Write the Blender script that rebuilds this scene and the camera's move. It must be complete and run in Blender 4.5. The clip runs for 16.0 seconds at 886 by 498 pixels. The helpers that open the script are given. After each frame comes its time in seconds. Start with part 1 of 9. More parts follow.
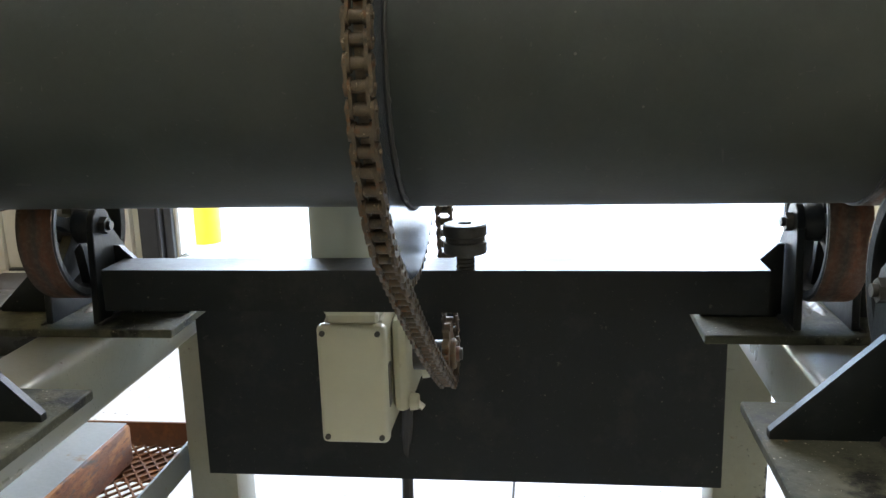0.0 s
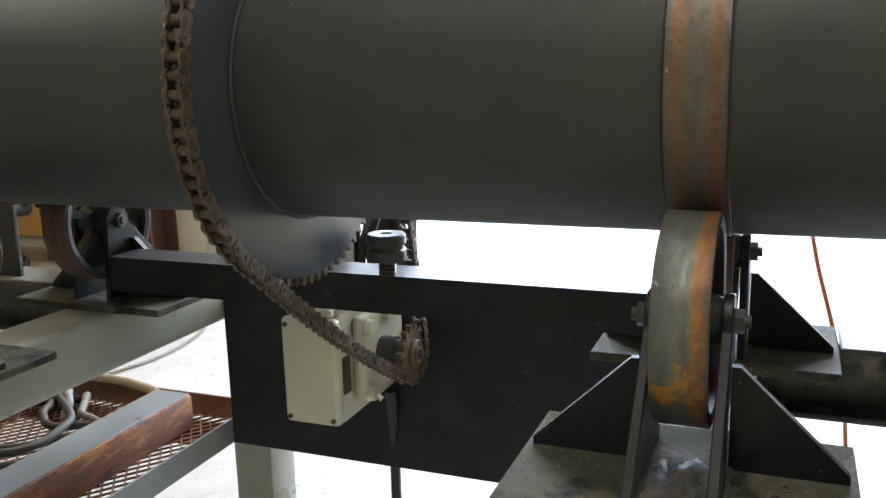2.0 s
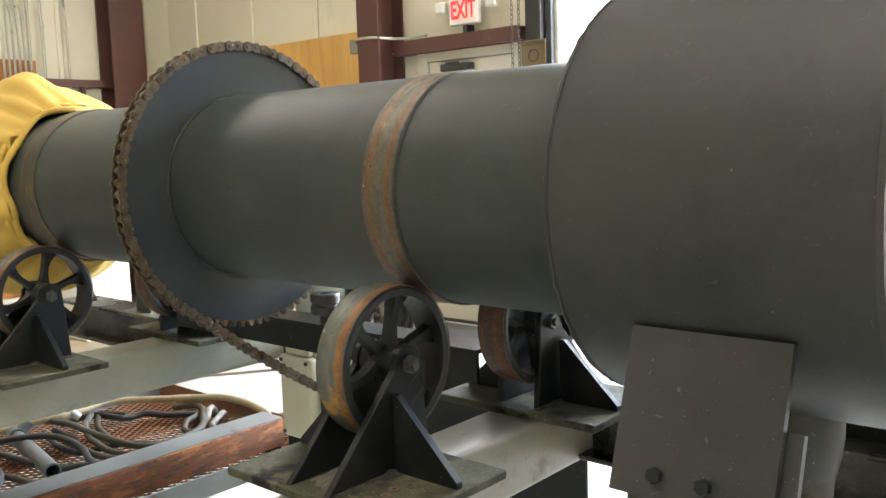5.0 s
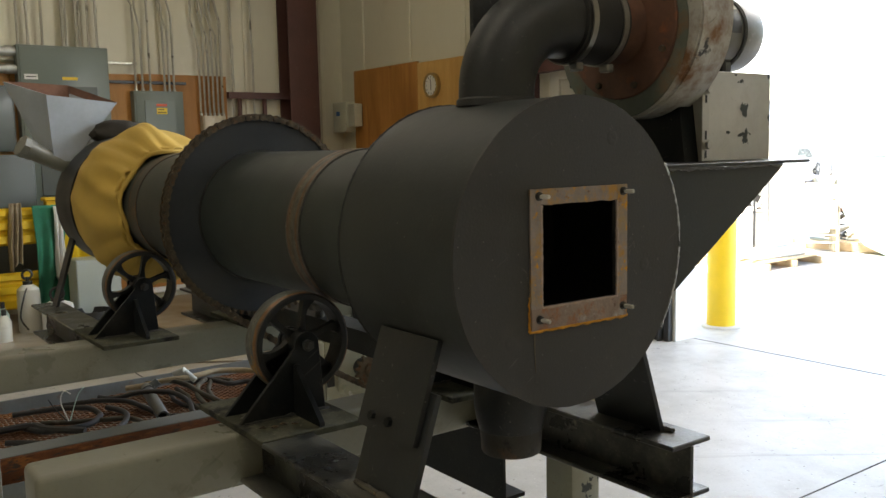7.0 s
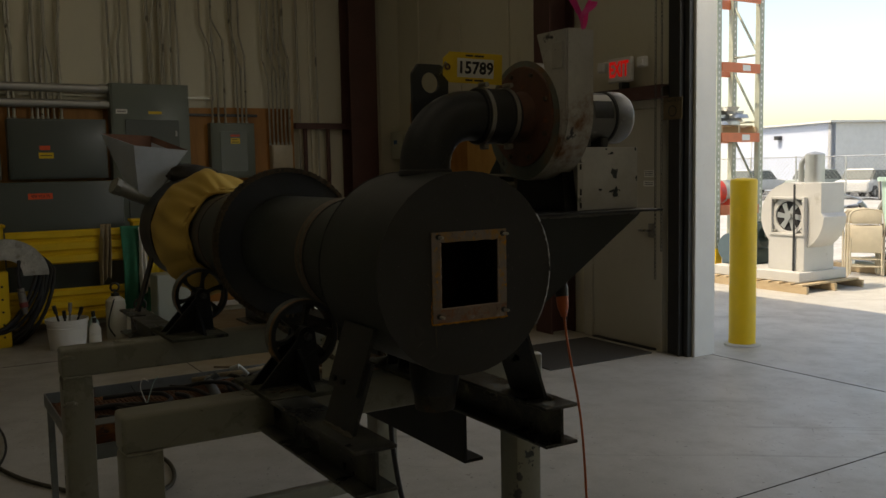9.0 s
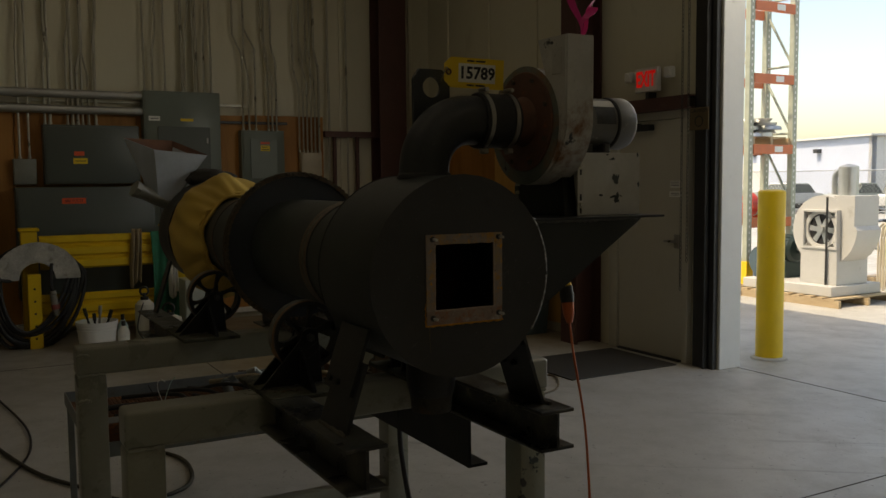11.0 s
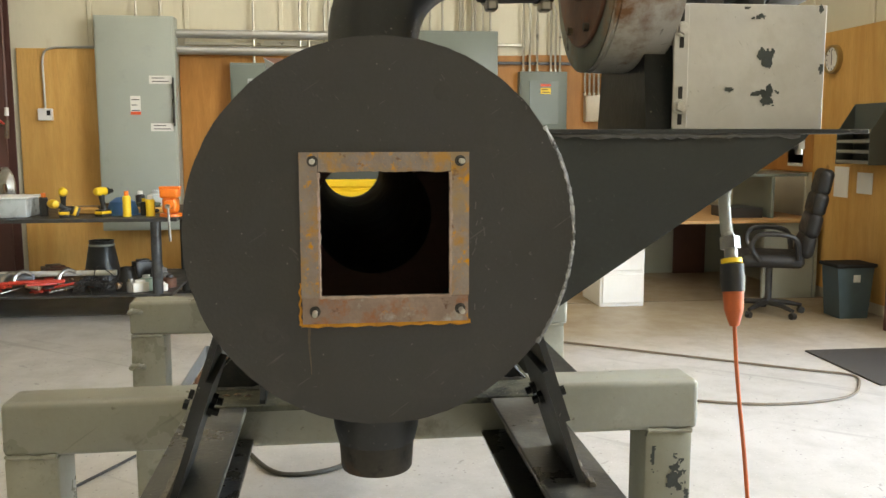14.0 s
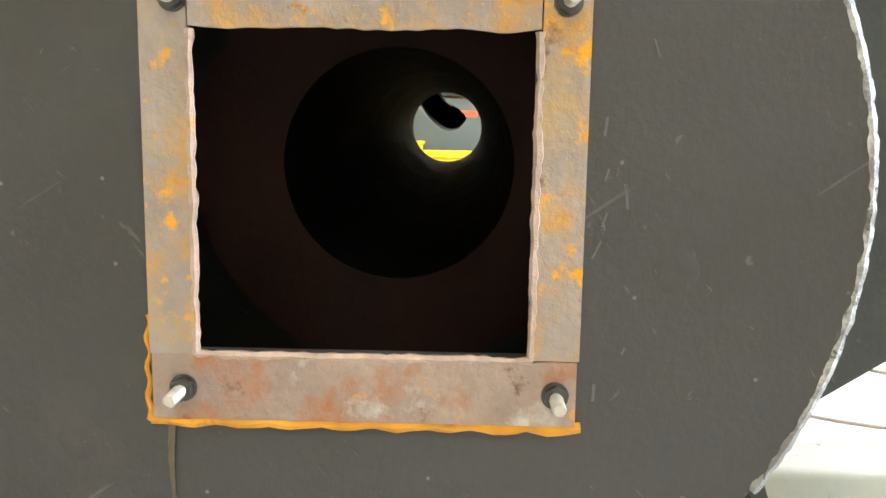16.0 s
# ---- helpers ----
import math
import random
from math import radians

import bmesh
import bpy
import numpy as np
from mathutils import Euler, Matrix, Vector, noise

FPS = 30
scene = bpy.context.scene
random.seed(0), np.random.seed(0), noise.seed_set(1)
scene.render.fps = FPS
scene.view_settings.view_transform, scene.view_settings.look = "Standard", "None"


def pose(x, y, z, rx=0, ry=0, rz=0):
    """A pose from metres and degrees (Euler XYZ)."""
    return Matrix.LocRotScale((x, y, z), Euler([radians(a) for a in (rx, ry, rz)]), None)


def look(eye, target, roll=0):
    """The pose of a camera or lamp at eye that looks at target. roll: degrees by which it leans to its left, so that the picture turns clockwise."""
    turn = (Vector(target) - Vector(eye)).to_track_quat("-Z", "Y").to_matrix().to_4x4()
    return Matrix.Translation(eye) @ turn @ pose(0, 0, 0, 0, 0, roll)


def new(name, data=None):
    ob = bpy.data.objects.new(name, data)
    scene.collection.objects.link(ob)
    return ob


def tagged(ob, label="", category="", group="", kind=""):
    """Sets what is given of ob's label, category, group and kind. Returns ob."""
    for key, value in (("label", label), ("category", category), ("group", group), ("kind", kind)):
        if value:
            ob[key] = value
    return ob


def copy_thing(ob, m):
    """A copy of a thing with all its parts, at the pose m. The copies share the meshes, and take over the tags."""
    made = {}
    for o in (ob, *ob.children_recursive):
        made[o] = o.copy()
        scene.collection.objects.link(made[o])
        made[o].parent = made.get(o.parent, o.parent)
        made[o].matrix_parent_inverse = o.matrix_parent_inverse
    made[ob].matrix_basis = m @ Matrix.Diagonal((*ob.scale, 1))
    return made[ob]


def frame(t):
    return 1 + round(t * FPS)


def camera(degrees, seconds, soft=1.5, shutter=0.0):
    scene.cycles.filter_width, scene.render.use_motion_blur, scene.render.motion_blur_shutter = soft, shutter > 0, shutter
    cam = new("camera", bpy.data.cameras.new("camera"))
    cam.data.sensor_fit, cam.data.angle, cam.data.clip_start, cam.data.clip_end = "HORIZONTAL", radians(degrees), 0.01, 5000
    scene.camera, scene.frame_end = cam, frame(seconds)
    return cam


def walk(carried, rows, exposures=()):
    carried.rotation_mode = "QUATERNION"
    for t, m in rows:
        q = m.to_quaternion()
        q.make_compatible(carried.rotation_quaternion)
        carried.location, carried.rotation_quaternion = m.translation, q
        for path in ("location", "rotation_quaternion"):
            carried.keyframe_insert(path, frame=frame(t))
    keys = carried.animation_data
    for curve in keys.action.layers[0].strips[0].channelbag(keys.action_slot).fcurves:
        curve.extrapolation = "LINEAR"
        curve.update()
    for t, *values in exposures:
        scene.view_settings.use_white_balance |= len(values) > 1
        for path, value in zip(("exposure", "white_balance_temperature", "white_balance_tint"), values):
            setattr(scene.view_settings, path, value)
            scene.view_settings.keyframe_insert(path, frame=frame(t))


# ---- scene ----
cam = camera(53.6, 16.0)
PATH = [
    (0, (0.337, 0.199, 1.371), (0.097, 2.134, 0.926), -1.7),
    (0.5, (0.496, 0.154, 1.383), (0.19, 2.088, 0.974), -1.7),
    (1, (0.598, 0.118, 1.389), (0.152, 2.025, 0.986), -2.7),
    (1.5, (0.668, 0.137, 1.382), (0.106, 2.014, 0.98), -2.7),
    (2, (0.764, 0.184, 1.383), (0.039, 2.003, 0.976), -1.5),
    (2.5, (0.879, 0.214, 1.391), (0.003, 1.969, 1.005), -1.8),
    (3, (1.02, 0.175, 1.419), (-0.029, 1.85, 1.112), -2.5),
    (3.5, (1.152, 0.146, 1.436), (-0.024, 1.743, 1.18), -3.0),
    (4, (1.256, 0.122, 1.425), (0.017, 1.675, 1.194), -3.1),
    (4.5, (1.363, 0.119, 1.426), (0.088, 1.643, 1.19), -2.9),
    (5, (1.494, 0.212, 1.423), (0.183, 1.705, 1.189), -1.9),
    (5.2, (1.558, 0.237, 1.437), (0.23, 1.713, 1.196), -1.8),
    (7.3, (2.361, 0.232, 1.532), (0.733, 1.371, 1.301), -1.2),
    (7.5, (2.435, 0.217, 1.54), (0.799, 1.343, 1.306), -1.2),
    (8, (2.674, 0.203, 1.548), (1.011, 1.295, 1.338), -1.0),
    (8.5, (2.864, 0.186, 1.567), (1.182, 1.25, 1.362), -1.0),
    (9, (2.994, 0.081, 1.602), (1.293, 1.117, 1.421), -1.1),
    (9.2, (3.036, 0.036, 1.61), (1.33, 1.067, 1.442), -1.2),
    (11.3, (3.055, 0.216, 1.581), (1.309, 1.177, 1.417), -0.4),
    (11.5, (3.002, 0.297, 1.577), (1.252, 1.249, 1.399), -0.4),
    (12, (2.873, 0.46, 1.535), (1.078, 1.314, 1.323), -0.4),
    (12.5, (2.692, 0.621, 1.527), (0.853, 1.372, 1.295), -0.5),
    (13, (2.561, 0.789, 1.509), (0.678, 1.419, 1.27), -0.4),
    (13.5, (2.483, 0.998, 1.504), (0.54, 1.409, 1.263), 0.3),
    (14, (2.364, 1.122, 1.477), (0.394, 1.36, 1.226), -0.1),
    (14.5, (2.191, 1.175, 1.447), (0.211, 1.299, 1.199), -0.2),
    (15, (2.015, 1.181, 1.44), (0.037, 1.282, 1.161), 0.2),
    (15.5, (1.868, 1.212, 1.408), (-0.115, 1.251, 1.146), 0.3),
    (16, (1.712, 1.225, 1.4), (-0.265, 1.183, 1.096), 0.9),
]
EXPOSURES = [(0, 4.6, 6600, 10), (2.2, 4.7, 6700, 10), (3, 5.1, 6800, 10), (4, 5.1, 6800, 10), (5.2, 5.3, 6800, 10), (7.3, 2.9, 7500, 10), (7.8, 1.95, 7700, 10), (8.2, 1.4, 7900, 10), (8.6, 1.1, 8100, 10), (11.3, 1, 8600, 10), (11.6, 1.2, 8700, 10), (12, 2.1, 8700, 10), (12.3, 3.2, 8400, 10), (12.6, 4, 8200, 10), (13.5, 4.45, 7700, 10), (14.5, 4.65, 7200, 10), (15, 4.95, 7000, 10), (15.5, 5.25, 6800, 10), (16, 5.8, 6800, 10)]
walk(cam, [(t, look(eye, target, roll)) for t, eye, target, roll in PATH], EXPOSURES)

# ---- world, sun, large lights ----
SUN_EL, SUN_AZ = 62.0, 200.0
world = bpy.data.worlds.new("sky")
scene.world = world
world.use_nodes = True
wn = world.node_tree
sky = wn.nodes.new("ShaderNodeTexSky")
sky.sky_type = "NISHITA"
sky.sun_disc = False
sky.sun_elevation = radians(SUN_EL)
sky.sun_rotation = radians(SUN_AZ)
sky.air_density, sky.dust_density = 1.0, 2.0
wn.nodes["Background"].inputs["Strength"].default_value = 0.15
wn.links.new(sky.outputs["Color"], wn.nodes["Background"].inputs["Color"])

sun_data = bpy.data.lights.new("sun", "SUN")
sun_data.energy, sun_data.angle, sun_data.color = 2.5, radians(0.6), (1.0, 0.95, 0.88)
sun = new("sun", sun_data)
saz, sel = radians(SUN_AZ), radians(SUN_EL)
sun_dir = Vector((math.sin(saz) * math.cos(sel), math.cos(saz) * math.cos(sel), math.sin(sel)))
sun.matrix_world = look(sun_dir * 40, (0, 0, 0))

# fill lamps added under the unseen ceiling to brighten the shop
CEILING_FILLS = [(-4.2, 1.6), (0.6, -1.6), (4.4, 1.6)]
for sx, sy in CEILING_FILLS:
    d = bpy.data.lights.new("skylight", "AREA")
    d.shape, d.size, d.size_y, d.energy, d.color = "RECTANGLE", 0.95, 5.0, 3.2, (1.0, 0.95, 0.86)
    new("skylight", d).matrix_world = look((sx, sy, 5.36), (sx, sy + 0.0001, 0))

# daylight of the sky in the upper part of the vehicle opening
door_light = bpy.data.lights.new("door_daylight", "AREA")
door_light.shape, door_light.size, door_light.size_y, door_light.energy, door_light.color = "RECTANGLE", 4.0, 1.0, 14.0, (1.0, 0.97, 0.92)
new("door_daylight", door_light).matrix_world = look((0, 5.72, 3.68), (0, 2.6, 0))

# ---- helpers of this scene ----
def mark(v):
    return Vector(v)


def world_place(ob):
    p = ob.location.copy()
    while ob.parent:
        ob = ob.parent
        p += ob.location
    return p


def thing(name, base, label, category, group="", kind=""):
    ob = new(name)
    ob.empty_display_size = 0.05
    ob.location = base
    return tagged(ob, label, category, group, kind)


def mesh_of(name, bm, mat, smooth=35):
    bm.normal_update()
    me = bpy.data.meshes.new(name)
    bm.to_mesh(me)
    bm.free()
    mats = mat if isinstance(mat, (list, tuple)) else [mat]
    for m in mats:
        me.materials.append(m)
    if smooth:
        me.shade_smooth()
        me.set_sharp_from_angle(angle=radians(smooth))
    return me


def centre_of(bm):
    lo = Vector([min(v.co[i] for v in bm.verts) for i in range(3)])
    hi = Vector([max(v.co[i] for v in bm.verts) for i in range(3)])
    return (lo + hi) / 2


def part(name, bm, mat, parent, label="", smooth=35):
    """One mesh under a thing; the bmesh is given in world places."""
    c = centre_of(bm)
    bmesh.ops.translate(bm, verts=bm.verts, vec=-c)
    ob = new(name, mesh_of(name, bm, mat, smooth))
    ob.parent = parent
    ob.location = c - world_place(parent)
    return tagged(ob, label)


def solo(name, bm, mat, label="", category="", group="", kind="", smooth=35):
    """A thing that is one mesh; its origin lies at the middle of its foot."""
    c = centre_of(bm)
    c.z = min(v.co.z for v in bm.verts)
    bmesh.ops.translate(bm, verts=bm.verts, vec=-c)
    ob = new(name, mesh_of(name, bm, mat, smooth))
    ob.location = c
    return tagged(ob, label, category, group, kind)


def thick(bm, t):
    bm.normal_update()
    bmesh.ops.solidify(bm, geom=bm.faces[:], thickness=t)


def B():
    return bmesh.new()


def box(bm, x0, x1, y0, y1, z0, z1, bev=0.0, seg=1, m=None):
    r = bmesh.ops.create_cube(bm, size=1.0)
    vs = r["verts"]
    bmesh.ops.scale(bm, verts=vs, vec=(x1 - x0, y1 - y0, z1 - z0))
    bmesh.ops.translate(bm, verts=vs, vec=((x0 + x1) / 2, (y0 + y1) / 2, (z0 + z1) / 2))
    if bev > 0:
        es = list({e for v in vs for e in v.link_edges})
        r = bmesh.ops.bevel(bm, geom=es, offset=bev, segments=seg, affect="EDGES", profile=0.5)
        vs = list({v for f in r["faces"] for v in f.verts} | {v for v in vs if v.is_valid})
    if m is not None:
        bmesh.ops.transform(bm, matrix=m, verts=vs)
    return vs


def cyl(bm, p0, p1, r0, r1=None, n=24, caps=True):
    p0, p1 = Vector(p0), Vector(p1)
    d = p1 - p0
    q = d.to_track_quat("Z", "Y").to_matrix().to_4x4()
    r = bmesh.ops.create_cone(bm, cap_ends=caps, segments=n, radius1=r0, radius2=r0 if r1 is None else r1, depth=d.length,
                              matrix=Matrix.Translation((p0 + p1) / 2) @ q)
    return r["verts"]


def prism(bm, pts, axis, a0, a1):
    """A polygon, given in the two other axes in order, pulled along an axis from a0 to a1."""
    def at(p, a):
        return (a, p[0], p[1]) if axis == "x" else (p[0], a, p[1]) if axis == "y" else (p[0], p[1], a)
    lo = [bm.verts.new(at(p, a0)) for p in pts]
    hi = [bm.verts.new(at(p, a1)) for p in pts]
    fs = [bm.faces.new(lo), bm.faces.new(hi)]
    for i in range(len(pts)):
        j = (i + 1) % len(pts)
        fs.append(bm.faces.new((lo[i], lo[j], hi[j], hi[i])))
    bmesh.ops.recalc_face_normals(bm, faces=fs)
    return lo + hi


def lathe(bm, prof, origin, axis="x", n=64, closed=True, rough=0.0):
    """A closed profile of (radius, height) turned about an axis through origin."""
    o = Vector(origin)
    rings = []
    for k in range(n):
        a = 2 * math.pi * k / n
        ring = []
        for r, h in prof:
            rr = r + (random.uniform(-rough, rough) if rough else 0)
            c, s = rr * math.cos(a), rr * math.sin(a)
            v = (h, c, s) if axis == "x" else (c, h, s) if axis == "y" else (c, s, h)
            ring.append(bm.verts.new(o + Vector(v)))
        rings.append(ring)
    fs = []
    m = len(prof)
    for k in range(n):
        a, b = rings[k], rings[(k + 1) % n]
        for i in range(m if closed else m - 1):
            j = (i + 1) % m
            fs.append(bm.faces.new((a[i], a[j], b[j], b[i])))
    bmesh.ops.recalc_face_normals(bm, faces=fs)
    return fs


def sweep(bm, pts, r, n=8, closed=False, wobble=0.0, caps=True):
    """A round bar along points; r a number or one for each point."""
    pts = [Vector(p) for p in pts]
    k = len(pts)
    rings = []
    up = Vector((0, 0, 1))
    last = None
    for i, p in enumerate(pts):
        a = pts[(i - 1) % k] if closed or i > 0 else p
        b = pts[(i + 1) % k] if closed or i < k - 1 else p
        t = (b - a).normalized()
        if last is None:
            side = t.cross(up)
            if side.length < 1e-3:
                side = t.cross(Vector((1, 0, 0)))
        else:
            side = last - t * last.dot(t)
        side.normalize()
        last = side
        nor = side.cross(t)
        rad = (r[i] if isinstance(r, (list, tuple)) else r) * (1 + random.uniform(-wobble, wobble))
        rings.append([bm.verts.new(p + (side * math.cos(2 * math.pi * j / n) + nor * math.sin(2 * math.pi * j / n)) * rad) for j in range(n)])
    fs = []
    for i in range(k if closed else k - 1):
        a, b = rings[i], rings[(i + 1) % k]
        for j in range(n):
            fs.append(bm.faces.new((a[j], a[(j + 1) % n], b[(j + 1) % n], b[j])))
    if caps and not closed:
        fs += [bm.faces.new(rings[0][::-1]), bm.faces.new(rings[-1])]
    bmesh.ops.recalc_face_normals(bm, faces=fs)
    return fs


def spline(pts, n=8):
    """Points on a smooth line through the given ones."""
    P = [Vector(p) for p in pts]
    P = [P[0] * 2 - P[1]] + P + [P[-1] * 2 - P[-2]]
    out = []
    for i in range(1, len(P) - 2):
        a, b, c, d = P[i - 1:i + 3]
        for k in range(n):
            t = k / n
            out.append(0.5 * (2 * b + (c - a) * t + (2 * a - 5 * b + 4 * c - d) * t * t + (3 * b - a - 3 * c + d) * t ** 3))
    out.append(P[-2])
    return out


def ring_pts(c, r, axis="x", n=72, a0=0, a1=360):
    out = []
    for k in range(n + (a1 - a0 < 360)):
        a = radians(a0 + (a1 - a0) * k / n)
        u, v = r * math.cos(a), r * math.sin(a)
        w = (0, u, v) if axis == "x" else (u, 0, v) if axis == "y" else (u, v, 0)
        out.append(Vector(c) + Vector(w))
    return out


def holed_disc(bm, centre, r, hole, axis_x0, axis_x1, n=96, rough=0.0):
    """A round plate across x with a square hole (y0, y1, z0, z1)."""
    cy, cz = centre
    y0, y1, z0, z1 = hole
    hy, hz = (y0 + y1) / 2, (z0 + z1) / 2
    outer, inner = [], []
    for k in range(n):
        a = 2 * math.pi * (k + 0.5) / n
        rr = r + (random.uniform(-rough, rough) if rough else 0)
        outer.append((cy + rr * math.cos(a), cz + rr * math.sin(a)))
        c, s = math.cos(a), math.sin(a)
        k1 = ((y1 - y0) / 2) / max(abs(c), 1e-6)
        k2 = ((z1 - z0) / 2) / max(abs(s), 1e-6)
        t = min(k1, k2)
        inner.append([hy + c * t, hz + s * t])
    for y, z in ((y0, z0), (y0, z1), (y1, z0), (y1, z1)):
        i = min(range(n), key=lambda q: (inner[q][0] - y) ** 2 + (inner[q][1] - z) ** 2)
        inner[i] = [y, z]
    V = [[bm.verts.new((x, p[0], p[1])) for p in pts] for pts in (outer, inner) for x in (axis_x0, axis_x1)]
    o0, o1, i0, i1 = V
    fs = []
    for k in range(n):
        j = (k + 1) % n
        fs += [bm.faces.new((o0[k], o0[j], i0[j], i0[k])), bm.faces.new((o1[k], i1[k], i1[j], o1[j])),
               bm.faces.new((o0[k], o1[k], o1[j], o0[j])), bm.faces.new((i0[k], i0[j], i1[j], i1[k]))]
    bmesh.ops.recalc_face_normals(bm, faces=fs)


def words(bm, text, size, m, depth=0.0006, bold=0.0):
    """Letters in Blender's built-in font, middle at the origin of m, in its xy plane."""
    cu = bpy.data.curves.new("letters", "FONT")
    cu.body, cu.size, cu.extrude, cu.align_x, cu.align_y, cu.resolution_u = text, size, depth, "CENTER", "CENTER", 2
    cu.offset = bold
    ob = bpy.data.objects.new("letters", cu)
    scene.collection.objects.link(ob)
    dg = bpy.context.evaluated_depsgraph_get()
    me = bpy.data.meshes.new_from_object(ob.evaluated_get(dg))
    me.transform(m)
    bm.from_mesh(me)
    bpy.data.objects.remove(ob)
    bpy.data.curves.remove(cu)
    bpy.data.meshes.remove(me)


# ---- materials ----
class Nodes:
    def __init__(self, name):
        self.mat = bpy.data.materials.new(name)
        self.mat.use_nodes = True
        self.t = self.mat.node_tree
        self.bsdf = self.t.nodes["Principled BSDF"]
        tc = self.t.nodes.new("ShaderNodeTexCoord")
        oi = self.t.nodes.new("ShaderNodeObjectInfo")
        add = self.t.nodes.new("ShaderNodeVectorMath")
        add.operation = "MULTIPLY_ADD"
        comb = self.t.nodes.new("ShaderNodeCombineXYZ")
        for i in range(3):
            self.t.links.new(oi.outputs["Random"], comb.inputs[i])
        self.t.links.new(comb.outputs[0], add.inputs[0])
        add.inputs[1].default_value = (17.3, 9.1, 23.7)
        self.t.links.new(tc.outputs["Object"], add.inputs[2])
        self.co = add.outputs[0]
        self.rand = oi.outputs["Random"]

    def stretch(self, v):
        n = self.t.nodes.new("ShaderNodeVectorMath")
        n.operation = "MULTIPLY"
        self.t.links.new(self.co, n.inputs[0])
        n.inputs[1].default_value = v
        return n.outputs[0]

    def noise(self, scale, detail=4, rough=0.6, co=None, dist=0.0):
        n = self.t.nodes.new("ShaderNodeTexNoise")
        n.inputs["Scale"].default_value, n.inputs["Detail"].default_value = scale, detail
        n.inputs["Roughness"].default_value, n.inputs["Distortion"].default_value = rough, dist
        self.t.links.new(co or self.co, n.inputs["Vector"])
        return n.outputs["Fac"]

    def ramp(self, fac, lo, hi, a=0.0, b=1.0):
        n = self.t.nodes.new("ShaderNodeMapRange")
        for key, v in (("From Min", lo), ("From Max", hi), ("To Min", a), ("To Max", b)):
            n.inputs[key].default_value = v
        self.t.links.new(fac, n.inputs["Value"])
        return n.outputs["Result"]

    def mix(self, fac, a, b, blend="MIX"):
        n = self.t.nodes.new("ShaderNodeMix")
        n.data_type, n.blend_type = "RGBA", blend
        for key, v in ((0, fac), (6, a), (7, b)):
            if isinstance(v, (tuple, list)):
                n.inputs[key].default_value = (*v[:3], 1)
            elif isinstance(v, (int, float)):
                n.inputs[key].default_value = v
            else:
                self.t.links.new(v, n.inputs[key])
        return n.outputs[2]

    def mathop(self, op, a, b):
        n = self.t.nodes.new("ShaderNodeMath")
        n.operation = op
        for i, v in enumerate((a, b)):
            if isinstance(v, (int, float)):
                n.inputs[i].default_value = v
            else:
                self.t.links.new(v, n.inputs[i])
        return n.outputs[0]

    def put(self, key, v):
        if isinstance(v, tuple):
            self.bsdf.inputs[key].default_value = (*v[:3], 1)
        elif isinstance(v, (int, float)):
            self.bsdf.inputs[key].default_value = v
        else:
            self.t.links.new(v, self.bsdf.inputs[key])

    def streaks(self, scale, turn, lo=0.70, hi=0.74):
        """Fine scratches that run one way."""
        n = self.t.nodes.new("ShaderNodeMapping")
        n.vector_type = "TEXTURE"
        n.inputs["Rotation"].default_value = turn
        n.inputs["Scale"].default_value = (18.0, 1.0, 1.0)
        self.t.links.new(self.co, n.inputs["Vector"])
        return self.ramp(self.noise(scale, 3, 0.55, n.outputs[0], 0.4), lo, hi)

    def specks(self, scale, share=0.12, size=0.22):
        """Scattered dots of dust or spatter."""
        n = self.t.nodes.new("ShaderNodeTexVoronoi")
        n.inputs["Scale"].default_value = scale
        self.t.links.new(self.co, n.inputs["Vector"])
        dot = self.ramp(n.outputs["Distance"], size, size * 0.6)
        sep = self.t.nodes.new("ShaderNodeSeparateColor")
        self.t.links.new(n.outputs["Color"], sep.inputs[0])
        return self.mathop("MULTIPLY", dot, self.ramp(sep.outputs[0], 1 - share, 1 - share * 0.7))

    def bump(self, h, strength, dist=0.002):
        n = self.t.nodes.new("ShaderNodeBump")
        n.inputs["Strength"].default_value, n.inputs["Distance"].default_value = strength, dist
        self.t.links.new(h, n.inputs["Height"])
        self.t.links.new(n.outputs[0], self.bsdf.inputs["Normal"])


